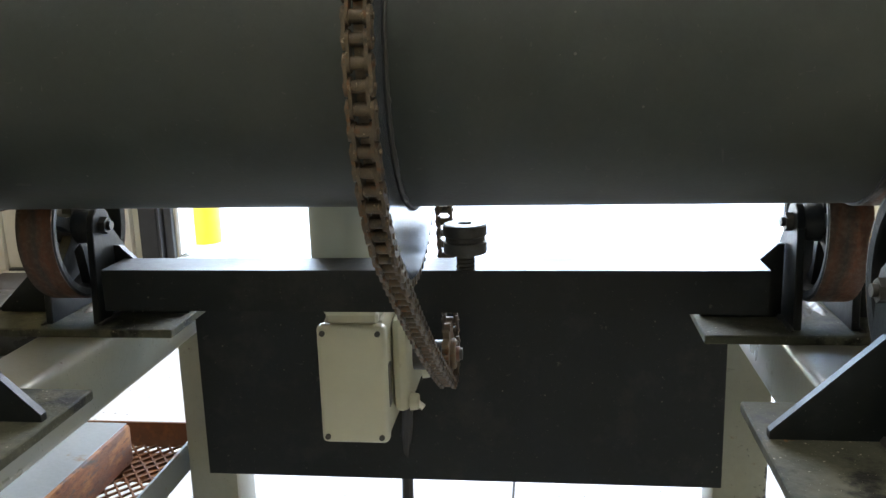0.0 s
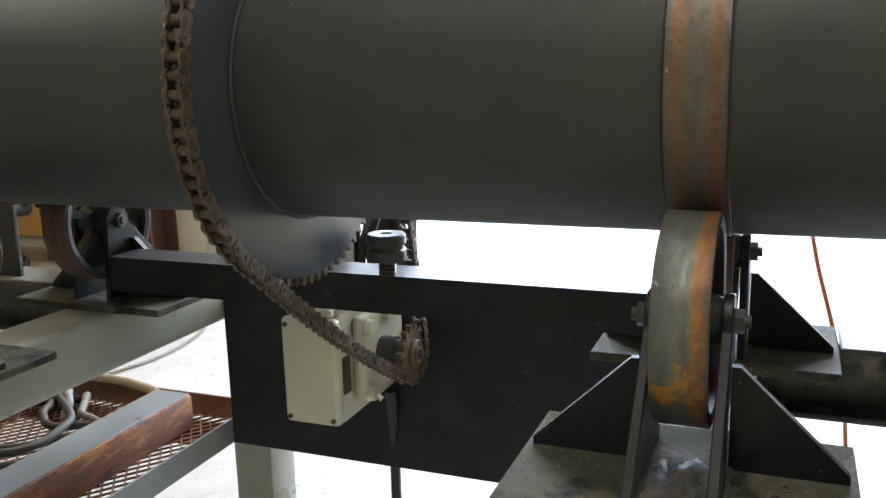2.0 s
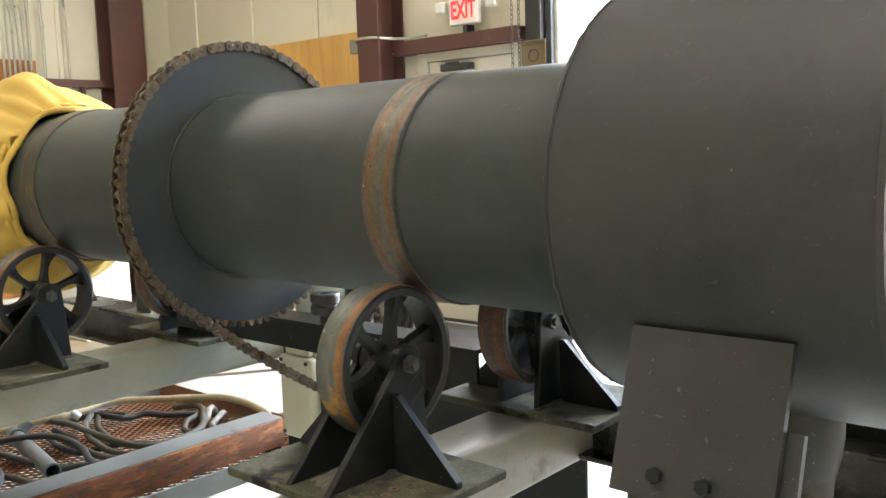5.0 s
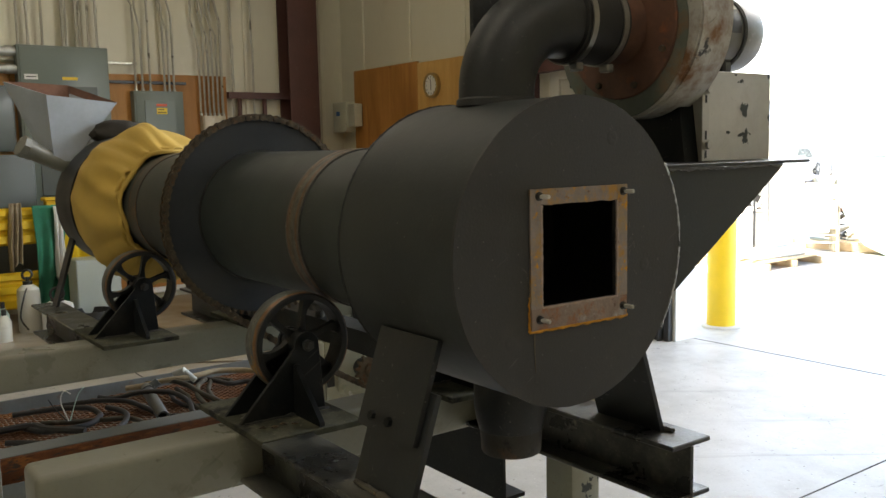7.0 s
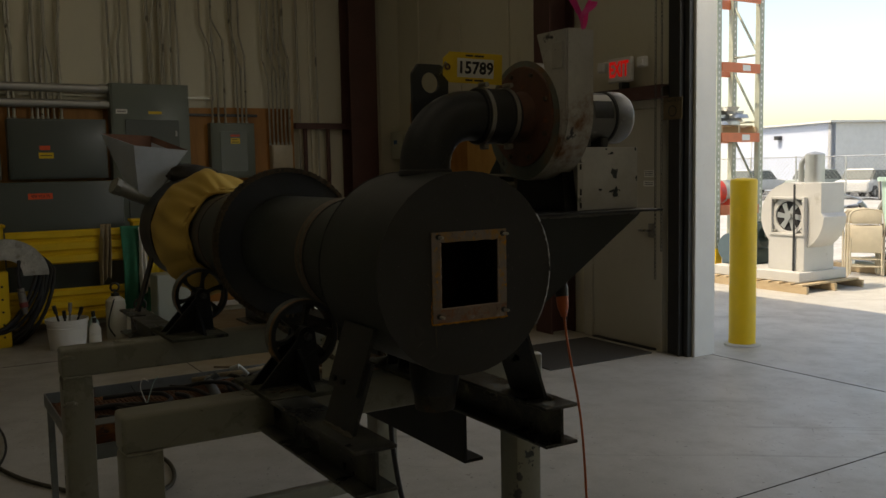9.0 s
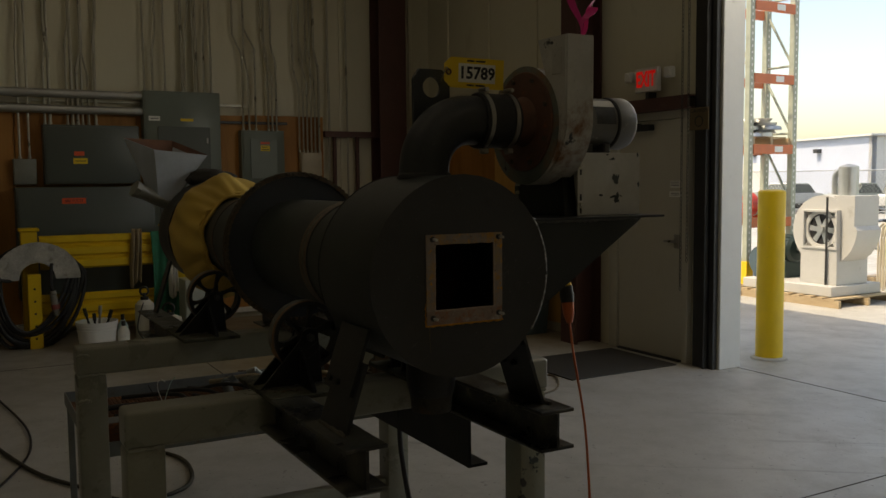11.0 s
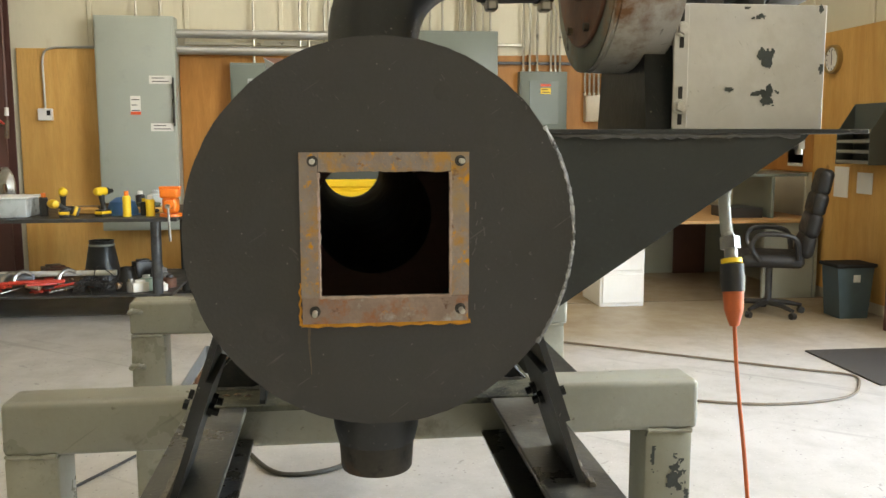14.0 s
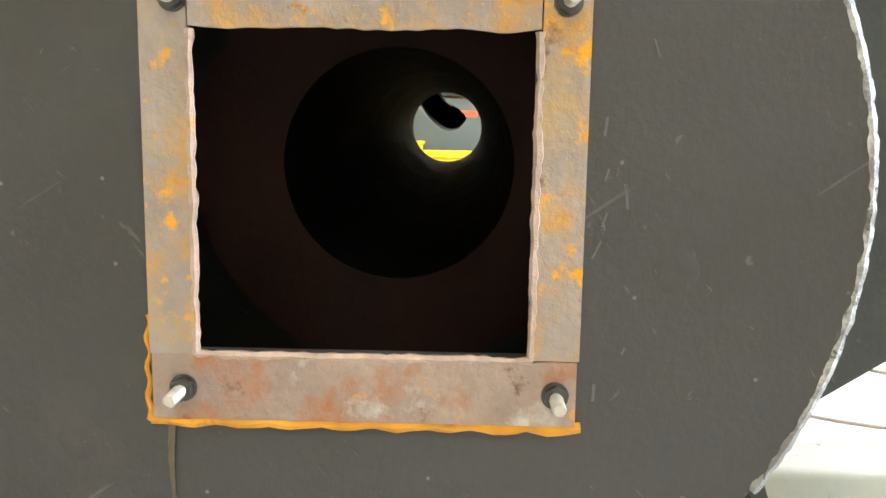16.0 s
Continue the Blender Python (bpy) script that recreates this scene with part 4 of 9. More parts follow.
# yellow bollards outside the opening
def bollard(x, y):
    t = thing("bollard", (x, y, 0), "yellow painted steel pipe bollard on the apron", "bollard", "bollards at the opening")
    bm = B()
    lathe(bm, [(0.001, 0.0), (0.115, 0.0), (0.115, 1.455), (0.105, 1.468), (0.06, 1.475), (0.001, 1.478)], (x, y, 0), "z", 40, closed=False)
    part("pipe", bm, M["yellow"], t)
    bm = B()
    lathe(bm, [(0.116, -0.01), (0.16, -0.01), (0.15, 0.012), (0.116, 0.02)], (x, y, 0), "z", 32)
    part("footing", bm, M["block"], t)


bollard(-2.2, 6.34)
bollard(2.16, 6.45)

# ---- the welded stand ----
AY, AZ = 1.1755, 1.361            # axis of the drum
X1, X2 = -0.324, 0.684            # the two roller stations
TZ1, TZ0 = 0.998, 0.896           # cross tube, top and underside
stand = thing("steel_stand", (0.18, 1.17, 0), "grey-green welded square tube stand carrying the drum", "stand")
for xc in (X1, X2):
    bm = B()
    box(bm, xc - 0.051, xc + 0.051, 0.505, 1.835, TZ0, TZ1, 0.012, 3)
    part("cross_tube", bm, M["stand"], stand)
    for y0 in (0.506, 1.725):
        bm = B()
        box(bm, xc - 0.050, xc + 0.050, y0, y0 + 0.1, 0.0, TZ0 - 0.001, 0.010, 2)
        part("leg", bm, M["leg"] if xc == X2 and y0 > 1 else M["stand"], stand)
        bm = B()
        pts = [(xc + 0.051, y0 + 0.004 + k * 0.0115, TZ0 + random.uniform(-0.002, 0.002)) for k in range(9)]
        sweep(bm, pts, 0.0045, 6, wobble=0.45)
        part("weld_bead", bm, M["stand"], stand)
    bm = B()
    box(bm, xc - 0.03, xc + 0.03, 0.606, 1.725, 0.245, 0.305, 0.008, 2)
    part("stretcher", bm, M["stand"], stand)
for z in (0.965, 0.80):           # tie-down lugs on the near leg
    bm = B()
    sweep(bm, spline([(X1 + 0.052, 0.507, z), (X1 + 0.064, 0.514, z + 0.008), (X1 + 0.068, 0.530, z + 0.010), (X1 + 0.055, 0.546, z + 0.003)], 4), 0.0068, 7, wobble=0.3)
    part("lug", bm, M["stand"], stand)
# motor channel hung between the cross tubes
bm = B()
prism(bm, [(1.593, 0.636), (1.665, 0.636), (1.665, 0.646), (1.602, 0.646), (1.602, 0.932), (1.665, 0.932), (1.665, 0.942), (1.593, 0.942)], "x", -0.272, 0.624)
part("channel_beam", bm, M["soot"], stand, "black deep steel channel")
# angle rail welded between the far rollers
bm = B()
prism(bm, [(1.292, 1.034), (1.299, 1.034), (1.299, 1.084), (1.362, 1.084), (1.362, 1.091), (1.292, 1.091)], "x", -0.268, 0.610)
part("angle_rail", bm, M["soot"], stand, "black steel angle rail")


def i_beam(y, xa, xb, sign):
    """An I-beam from the cross tube outwards; its top flange starts clear of the roller's base plate."""
    bm = B()
    w, t, zt, zb = 0.051, 0.009, 1.0085, 0.905
    a, b = min(xa, xb), max(xa, xb)
    fa, fb = (a + 0.104, b) if sign > 0 else (a, b - 0.104)
    box(bm, fa, fb, y - w, y + w, zt - t, zt, 0.002)
    box(bm, a, b, y - w, y + w, zb, zb + t, 0.002)
    box(bm, a, b, y - 0.004, y + 0.004, zb + t, zt - t)
    part("i_beam", bm, M["beam"], stand, "black steel I-beam end")


i_beam(AY - 0.268, X2 + 0.052, 1.348, 1)
i_beam(AY + 0.268, X2 + 0.052, 1.314, 1)
i_beam(AY - 0.268, -1.06, X1 - 0.052, -1)
i_beam(AY + 0.262, -1.06, X1 - 0.052, -1)
# ---- roller wheels that carry the drum ----
def support_roller():
    """Built round its own foot; the axle lies 48 mm to the drum's side."""
    R, ay, az = 0.1016, 0.0485, 0.146
    t = thing("support_roller", (0, 0, 0), "spoked cast-iron roller wheel with rusty rim in a black bracket", "roller wheel", "rollers under the drum")
    bm = B()
    box(bm, -0.1525, 0.1525, -0.105, 0.105, 0.0, 0.012, 0.0015)
    part("base_plate", bm, M["base"], t, "dusty steel base plate")
    bm = B()
    for i in range(25):
        for j in range(17):
            u, w = i / 24, j / 16
            edge = min(1.0, 5 * min(u, 1 - u)) * min(1.0, 4 * min(w, 1 - w))
            ragged = 0.55 + 0.9 * noise.noise(Vector((u * 4.2, w * 5.1, 5.3)))
            h = 0.0110 + edge * max(0.0, ragged) * (0.005 + 0.005 * abs(noise.noise(Vector((u * 7, w * 6, 3.1)))) + 0.004 * abs(noise.noise(Vector((u * 23, w * 21, 1.0)))))
            bm.verts.new((-0.0295 + 0.059 * u, -0.085 + 0.115 * w + 0.010 * noise.noise(Vector((u * 6, w * 2, 7.7))), h))
    bm.verts.ensure_lookup_table()
    for i in range(24):
        for j in range(16):
            a = i * 17 + j
            bm.faces.new([bm.verts[q] for q in (a, a + 17, a + 18, a + 1)])
    part("slag_lump", bm, M["slag"], t, "rough grey crust of weld slag", 60)
    for s in (-1, 1):
        bm = B()
        pts = [(-0.098, 0.0121), (0.084, 0.0121), (ay + 0.026, az - 0.004)]
        for k in range(9):
            a = radians(-10 + 200 * k / 8)
            pts.append((ay + 0.026 * math.cos(a), az + 0.026 * math.sin(a)))
        pts.append((0.021, az - 0.006))
        prism(bm, pts, "x", s * 0.035 - 0.005, s * 0.035 + 0.005)
        bmesh.ops.bevel(bm, geom=[e for e in bm.edges], offset=0.0012, segments=1, affect="EDGES")
        part("ear", bm, M["soot"], t, "black steel ear plate")
        bm = B()
        x0, x1 = s * 0.0412, s * 0.145
        y0 = 0.02
        prism(bm, [(x0, 0.0121), (x1, 0.0121), (x1, 0.02), (x0 + s * 0.008, 0.112), (x0, 0.112)], "y", y0 - 0.005, y0 + 0.005)
        part("gusset", bm, M["soot"], t)
        bm = B()
        sweep(bm, [(s * 0.0425, -0.09 + k * 0.012, 0.0125) for k in range(16)], 0.0042, 6, wobble=0.5)
        part("weld_bead", bm, M["dusty"], t)
        bm = B()
        cyl(bm, (s * 0.0402, ay, az), (s * 0.0492, ay, az), 0.0122, n=6)
        cyl(bm, (s * 0.0490, ay, az), (s * 0.0545, ay, az), 0.0065, n=12)
        part("nut", bm, M["dark_bolt"], t)
    c = (0, ay, az)
    bm = B()
    lathe(bm, [(R - 0.014, -0.024), (R - 0.005, -0.0255), (R - 0.002, -0.024), (R - 0.002, 0.024), (R - 0.005, 0.0255), (R - 0.014, 0.024)], c, "x", 56)
    rim = part("rim", bm, M["wheel"], t)
    bm = B()
    xa, xb = -0.0245, 0.0245
    lathe(bm, [(R - 0.0019, xa), (R - 0.0006, xa), (R, xa + 0.002), (R, xb - 0.002), (R - 0.0006, xb), (R - 0.0019, xb)], c, "x", 72, closed=False)
    part("tread", bm, M["tread"], rim, "grey-blue steel tread with patchy rust")
    bm = B()
    lathe(bm, [(0.009, -0.030), (0.021, -0.030), (0.024, -0.024), (0.026, 0.0), (0.024, 0.024), (0.021, 0.030), (0.009, 0.030)], c, "x", 32)
    part("hub", bm, M["wheel"], t)
    for k in range(6):
        a0 = radians(60 * k + 12)
        bm = B()
        prev = None
        for q in range(7):
            f = q / 6
            r = 0.021 + (R - 0.012 - 0.021) * f
            a = a0 + 0.10 * math.sin(f * math.pi)
            hw = 0.0064 + 0.008 * (2 * abs(f - 0.45)) ** 2.5
            th = 0.0075
            cc, ss = math.cos(a), math.sin(a)
            ring = []
            for u, w in ((-hw, -th), (hw, -th), (hw * 0.8, th), (-hw * 0.8, th)):
                ring.append(bm.verts.new((w, ay + r * cc - u * ss, az + r * ss + u * cc)))
            if prev:
                for i in range(4):
                    bm.faces.new((prev[i], prev[(i + 1) % 4], ring[(i + 1) % 4], ring[i]))
            else:
                bm.faces.new(ring[::-1])
            prev = ring
        bm.faces.new(prev)
        bmesh.ops.recalc_face_normals(bm, faces=bm.faces)
        part("spoke", bm, M["wheel"], t, smooth=60)
    return t


roller = support_roller()
PLATE_Z = TZ1
near_y, far_y = AY - 0.162 - 0.0485, AY + 0.162 + 0.0485
roller.location = (X2, near_y, PLATE_Z)
copy_thing(roller, pose(X1, near_y, PLATE_Z))
rusty_tread = None
for xc in (X2, X1):
    far_roller = copy_thing(roller, pose(xc, far_y, PLATE_Z, 0, 0, 180))
    for o in far_roller.children_recursive:
        if o.name.startswith("tread"):
            if not rusty_tread:
                rusty_tread = o.data.copy()
                rusty_tread.materials[0] = M["tread_rust"]
            o.data = rusty_tread
            tagged(o, "dark red-brown rusty tread")
random.seed(3)
s = thing("washer_pile", (X2 + 0.095, near_y - 0.02, PLATE_Z + 0.012), "loose brassy washers lying on the base plate", "washers")
for k in range(4):
    bm = B()
    px, py = X2 + 0.075 + random.uniform(-0.004, 0.03), near_y - 0.07 + k * 0.02
    lathe(bm, [(0.0035, 0.0), (0.0072, 0.0), (0.0072, 0.0016), (0.0035, 0.0016)], (px, py, PLATE_Z + 0.0122), "z", 18)
    part("washer", bm, M["rust_stub"], s)

# ---- the drum ----
DR = 0.162
drum = thing("rotary_drum", (0.03, AY, AZ - DR), "long black steel drum with rusty bands and a large chain sprocket", "drum")
bm = B()
lathe(bm, [(0.104, -0.88), (DR, -0.88), (DR, 1.03), (0.104, 1.03)], (0, AY, AZ), "x", 128, closed=False)
part("shell", bm, M["drum"], drum)
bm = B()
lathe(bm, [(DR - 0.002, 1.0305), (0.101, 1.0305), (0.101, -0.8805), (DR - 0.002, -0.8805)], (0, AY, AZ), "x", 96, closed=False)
part("lining", bm, M["inside"], drum, "dark inner lining")
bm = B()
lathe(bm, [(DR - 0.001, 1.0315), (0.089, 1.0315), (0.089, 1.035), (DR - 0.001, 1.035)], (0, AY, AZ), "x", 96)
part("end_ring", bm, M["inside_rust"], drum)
for xa, xb, m, lb in ((0.652, 0.712, "band_worn", "rust-striped worn steel running band"), (-0.375, -0.312, "band_faint", "dark band with faint rust lines")):
    bm = B()
    lathe(bm, [(DR, xa), (DR + 0.003, xa + 0.0015), (DR + 0.003, xb - 0.0015), (DR, xb)], (0, AY, AZ), "x", 128, closed=False)
    band = part("band", bm, M[m], drum, lb)
    for xe in (xa, xb):
        bm = B()
        sweep(bm, ring_pts((xe, AY, AZ), DR + 0.0004, "x", 130), 0.0017, 6, closed=True, wobble=0.35)
        part("weld_bead", bm, M["weld"], band)
# the large sprocket
SX, PITCH = 0.181, 0.01905
TEETH = 82
SR = PITCH / (2 * math.sin(math.pi / TEETH))
def gear_outline(n, r, cy, cz, turn=0.0):
    pts = []
    for k in range(n):
        for f, rr in ((-0.5, r - 0.0058), (-0.30, r - 0.0052), (-0.13, r + 0.0050), (0.13, r + 0.0050), (0.30, r - 0.0052)):
            a = 2 * math.pi * (k + f) / n + turn
            pts.append((cy + rr * math.cos(a), cz + rr * math.sin(a)))
    return pts


bm = B()
lathe(bm, [(DR, SX - 0.005), (SR - 0.006, SX - 0.005), (SR - 0.006, SX + 0.005), (DR, SX + 0.005)], (0, AY, AZ), "x", 164)
disc = part("sprocket_disc", bm, M["disc"], drum, "blue-grey painted sprocket disc")
bm = B()
gp = gear_outline(TEETH, SR, AY, AZ)
lo = [[bm.verts.new((x, p[0], p[1])) for p in gp] for x in (SX - 0.0045, SX + 0.0045)]
inr = [[bm.verts.new((x, AY + (SR - 0.0064) * math.cos(2 * math.pi * (i / len(gp) - 0.5 / TEETH)), AZ + (SR - 0.0064) * math.sin(2 * math.pi * (i / len(gp) - 0.5 / TEETH)))) for i in range(len(gp))] for x in (SX - 0.0045, SX + 0.0045)]
for i in range(len(gp)):
    j = (i + 1) % len(gp)
    bm.faces.new((lo[0][i], lo[0][j], lo[1][j], lo[1][i]))
    bm.faces.new((lo[1][i], lo[1][j], inr[1][j], inr[1][i]))
    bm.faces.new((lo[0][j], lo[0][i], inr[0][i], inr[0][j]))
bmesh.ops.recalc_face_normals(bm, faces=bm.faces)
part("sprocket_teeth", bm, M["chain"], drum, "rusty brown sprocket teeth", 20)
for xe in (SX + 0.0065, SX - 0.0065):
    bm = B()
    sweep(bm, ring_pts((xe, AY, AZ), DR + 0.0010, "x", 170), 0.0034, 6, closed=True, wobble=0.3)
    part("weld_bead", bm, M["weld"], drum)
bm = B()
a0 = radians(285)
for (da, dx) in ((0, 0),):
    vs = []
    for x in (-0.148, -0.134):
        for a in (a0, a0 + 0.07):
            vs.append(bm.verts.new((x, AY + (DR + 0.0008) * math.cos(a), AZ + (DR + 0.0008) * math.sin(a))))
    f = bm.faces.new((vs[0], vs[1], vs[3], vs[2]))
    thick(bm, -0.0006)
part("sticker", bm, M["paper"], drum, "small white sticker")

# ---- drive chain: one object a link ----
CY, CZ = 1.486, 0.908
STEETH = 15
SR2 = PITCH / (2 * math.sin(math.pi / STEETH))
phi = math.atan2(CZ - AZ, CY - AY)
L = math.hypot(CZ - AZ, CY - AY)
al = math.acos((SR - SR2) / L)
t0, t1 = phi + al, phi - al + 2 * math.pi
path = []
for k in range(181):
    a = t0 + (t1 - t0) * k / 180
    path.append((AY + SR * math.cos(a), AZ + SR * math.sin(a)))
pa, pb = path[-1], (CY + SR2 * math.cos(t1), CZ + SR2 * math.sin(t1))
for k in range(1, 30):
    f = k / 30
    sag = 0.012 * math.sin(math.pi * f)
    path.append((pa[0] + (pb[0] - pa[0]) * f, pa[1] + (pb[1] - pa[1]) * f - sag))
for k in range(41):
    a = t1 + (t0 + 2 * math.pi - t1) * k / 40
    path.append((CY + SR2 * math.cos(a), CZ + SR2 * math.sin(a)))
pa, pb = path[-1], path[0]
for k in range(1, 30):
    f = k / 30
    path.append((pa[0] + (pb[0] - pa[0]) * f, pa[1] + (pb[1] - pa[1]) * f))
path = np.array(path + [path[0]])
arc = np.concatenate([[0], np.cumsum(np.hypot(*np.diff(path, axis=0).T))])
NL = 2 * round(arc[-1] / PITCH / 2)


def on_chain(s):
    s = s % arc[-1]
    return Vector((0, float(np.interp(s, arc, path[:, 0])), float(np.interp(s, arc, path[:, 1]))))


def link_mesh(outer):
    bm = B()
    p = arc[-1] / NL
    off, th, h = (0.0108, 0.0016, 0.0088) if outer else (0.0078, 0.0016, 0.0086)
    for s in (-1, 1):
        pts = []
        for q in range(7):
            a = radians(90 + 180 * q / 6)
            pts.append((-p / 2 + h * math.cos(a), h * math.sin(a)))
        pts.append((0, -h * 0.68))
        for q in range(7):
            a = radians(-90 + 180 * q / 6)
            pts.append((p / 2 + h * math.cos(a), h * math.sin(a)))
        pts.append((0, h * 0.68))
        prism(bm, pts, "y", s * off - th, s * off + th)
    for e in (-p / 2, p / 2):
        if outer:
            cyl(bm, (e, -0.0142, 0), (e, 0.0142, 0), 0.0030, n=8)
        else:
            cyl(bm, (e, -0.0062, 0), (e, 0.0062, 0), 0.0058, n=10)
    return mesh_of("link", bm, M["chain"], 40)


chain = thing("drive_chain", (SX, AY, AZ - SR), "oily brown roller chain round the drum sprocket and the drive sprocket", "chain")
metal = [link_mesh(True), link_mesh(False)]
for k in range(NL):
    a, b = on_chain(k * arc[-1] / NL), on_chain((k + 1) * arc[-1] / NL)
    d = (b - a).normalized()
    side = Vector((1, 0, 0))
    up = d.cross(side)
    ob = new("link", metal[k % 2])
    ob.parent = chain
    m = Matrix((d, side, up)).transposed().to_4x4()
    m.translation = (a + b) / 2 + Vector((SX, 0, 0)) - chain.location
    ob.matrix_local = m

# ---- gear motor ----
gm = thing("gear_motor", (0.06, 1.46, 0.80), "cream gear motor with rusty sprocket bolted to the black channel", "gear motor")
bm = B()
box(bm, 0.006, 0.106, 1.360, 1.384, 0.812, 0.992, 0.008, 3)
part("cover", bm, M["cream"], gm)
for x in (0.016, 0.096):
    for z in (0.823, 0.981):
        bm = B()
        cyl(bm, (x, 1.357, z), (x, 1.361, z), 0.0042, n=12)
        part("screw", bm, M["dark_bolt"], gm)
bm = B()
box(bm, 0.010, 0.102, 1.3845, 1.592, 0.806, 0.996, 0.010, 2)
part("gearbox", bm, M["cream"], gm)
bm = B()
box(bm, 0.103, 0.128, 1.418, 1.58, 0.835, 0.985, 0.012, 2)
part("side_cover", bm, M["cream"], gm)
for y, z in ((1.432, 0.965), (1.565, 0.965), (1.432, 0.85), (1.565, 0.85), (1.50, 0.972)):
    bm = B()
    cyl(bm, (0.128, y, z), (0.140, y, z), 0.014, 0.012, n=16)
    part("boss", bm, M["cream"], gm)
bm = B()
box(bm, 0.020, 0.096, 1.366, 1.384, 0.9925, 1.010, 0.004)
box(bm, 0.012, 0.10, 1.385, 1.56, 0.9965, 1.030, 0.006)
part("neck", bm, M["cream"], gm)
bm = B()
lathe(bm, [(0.001, 1.03), (0.056, 1.03), (0.058, 1.05), (0.054, 1.055), (0.054, 1.26), (0.045, 1.275), (0.001, 1.278)], (0.035, 1.46, 0), "z", 40, closed=False)
part("motor", bm, M["cab_light"], gm, "pale grey cylindrical motor standing on the gearbox")
bm = B()
box(bm, 0.1015, 0.1045, 1.389, 1.412, 0.858, 0.922, 0.0008)
part("name_plate", bm, M["dark_bolt"], gm, "dark metal name plate")
bm = B()
cyl(bm, (0.125, CY, CZ), (0.155, CY, CZ), 0.026, n=24)
cyl(bm, (0.150, CY, CZ), (0.172, CY, CZ), 0.021, n=24)
cyl(bm, (0.165, CY, CZ), (0.203, CY, CZ), 0.0095, n=16)
part("shaft", bm, M["dark_bolt"], gm)
bm = B()
prism(bm, gear_outline(STEETH, SR2, CY, CZ), "x", SX - 0.0048, SX + 0.0048)
spr = part("sprocket", bm, M["hub_ring"], gm, "worn tan drive sprocket", 20)
bm = B()
lathe(bm, [(0.013, 0.0), (0.024, 0.0), (0.024, 0.006), (0.022, 0.008), (0.014, 0.008)], (SX + 0.005, CY, CZ), "x", 32)
part("hub_ring", bm, M["hub_ring"], spr, "worn tan hub ring")
bm = B()
cyl(bm, (SX + 0.005, CY, CZ), (SX + 0.018, CY, CZ), 0.0115, n=20)
part("shaft_end", bm, M["rust_paint"], spr, "rusty shaft end")
bm = B()
cyl(bm, (0.136, 1.44, 0.845), (0.146, 1.44, 0.837), 0.005, n=10)
part("drain_plug", bm, M["paper"], gm)
bm = B()
sweep(bm, spline([(0.10, 1.57, 0.80), (0.09, 1.60, 0.70), (0.085, 1.61, 0.55), (0.07, 1.66, 0.3), (0.05, 1.75, 0.05), (-0.1, 1.9, 0.014), (-0.5, 2.0, 0.012)], 8), 0.010, 8)
solo("motor_cable", bm, M["rubber"], "black cable hanging from the gear motor to the floor", "cable")
# coil of black cable lying behind the motor
cc = thing("cable_coil", (0.06, 1.60, 1.03), "coiled black cable hung behind the gear motor", "cable")
random.seed(41)
for k in range(6):
    bm = B()
    r = 0.062 + 0.006 * k
    pts = []
    for q in range(28):
        a = 2 * math.pi * q / 28
        pts.append((0.02 + 0.020 * k + 0.012 * math.sin(2 * a + k), 1.585 + r * math.cos(a) + 0.006 * math.sin(3 * a + 2 * k), 1.066 + r * 1.15 * math.sin(a)))
    sweep(bm, pts, 0.0085, 8, closed=True)
    part("loop", bm, M["rubber"], cc)
# chain idler on the angle rail
idl = thing("chain_idler", (0.229, 1.306, 1.091), "grooved dark steel chain idler on its bolt", "idler")
bm = B()
cyl(bm, (0.229, 1.306, 1.091), (0.229, 1.306, 1.113), 0.012, n=20)
for k in range(4):
    lathe(bm, [(0.011, 0.0), (0.0135, 0.002), (0.011, 0.004)], (0.229, 1.306, 1.092 + k * 0.005), "z", 20)
part("stud", bm, M["dark_bolt"], idl)
bm = B()
lathe(bm, [(0.008, 1.112), (0.027, 1.112), (0.0285, 1.115), (0.0285, 1.127), (0.026, 1.129), (0.026, 1.134), (0.0285, 1.136), (0.0285, 1.148), (0.0265, 1.1505), (0.009, 1.1505)], (0.229, 1.306, 0), "z", 40)
part("roller", bm, M["dark_bolt"], idl)

# ---- discharge hood ----
HR, HX0, HX1 = 0.235, 0.993, 1.300
hood = thing("discharge_hood", (1.12, AY, 1.0), "black welded cylindrical discharge hood with square rusty-framed opening", "hood")
bm = B()
lathe(bm, [(HR, HX0), (HR, HX1), (HR - 0.005, HX1), (HR - 0.005, HX0 + 0.006), (DR + 0.006, HX0 + 0.006), (DR + 0.006, HX0)], (0, AY, AZ), "x", 128)
part("shell", bm, M["hood"], hood)
bm = B()
sweep(bm, ring_pts((HX0, AY, AZ), HR - 0.0005, "x", 210), 0.0026, 6, closed=True, wobble=0.3)
part("weld_bead", bm, M["weld"], hood)
WIN = (1.0985, 1.2575, 1.2865, 1.4385)
bm = B()
holed_disc(bm, (AY, AZ), HR + 0.0015, WIN, HX1 + 0.0005, HX1 + 0.0065, 120, 0.0006)
part("end_plate", bm, M["plate"], hood, "matte charcoal round end plate", 30)
bm = B()
pts = [p + Vector((0, random.uniform(-0.0002, 0.0002), random.uniform(-0.0002, 0.0002))) for p in ring_pts((HX1 + 0.004, AY, AZ), HR + 0.0025, "x", 150, -36, 33)]
sweep(bm, pts, [0.0033 + 0.0010 * noise.noise(Vector((i * 0.23, 0, 0))) for i in range(len(pts))], 8, wobble=0.05)
part("weld_seam", bm, M["bright_weld"], hood, "shiny scuffed weld seam")
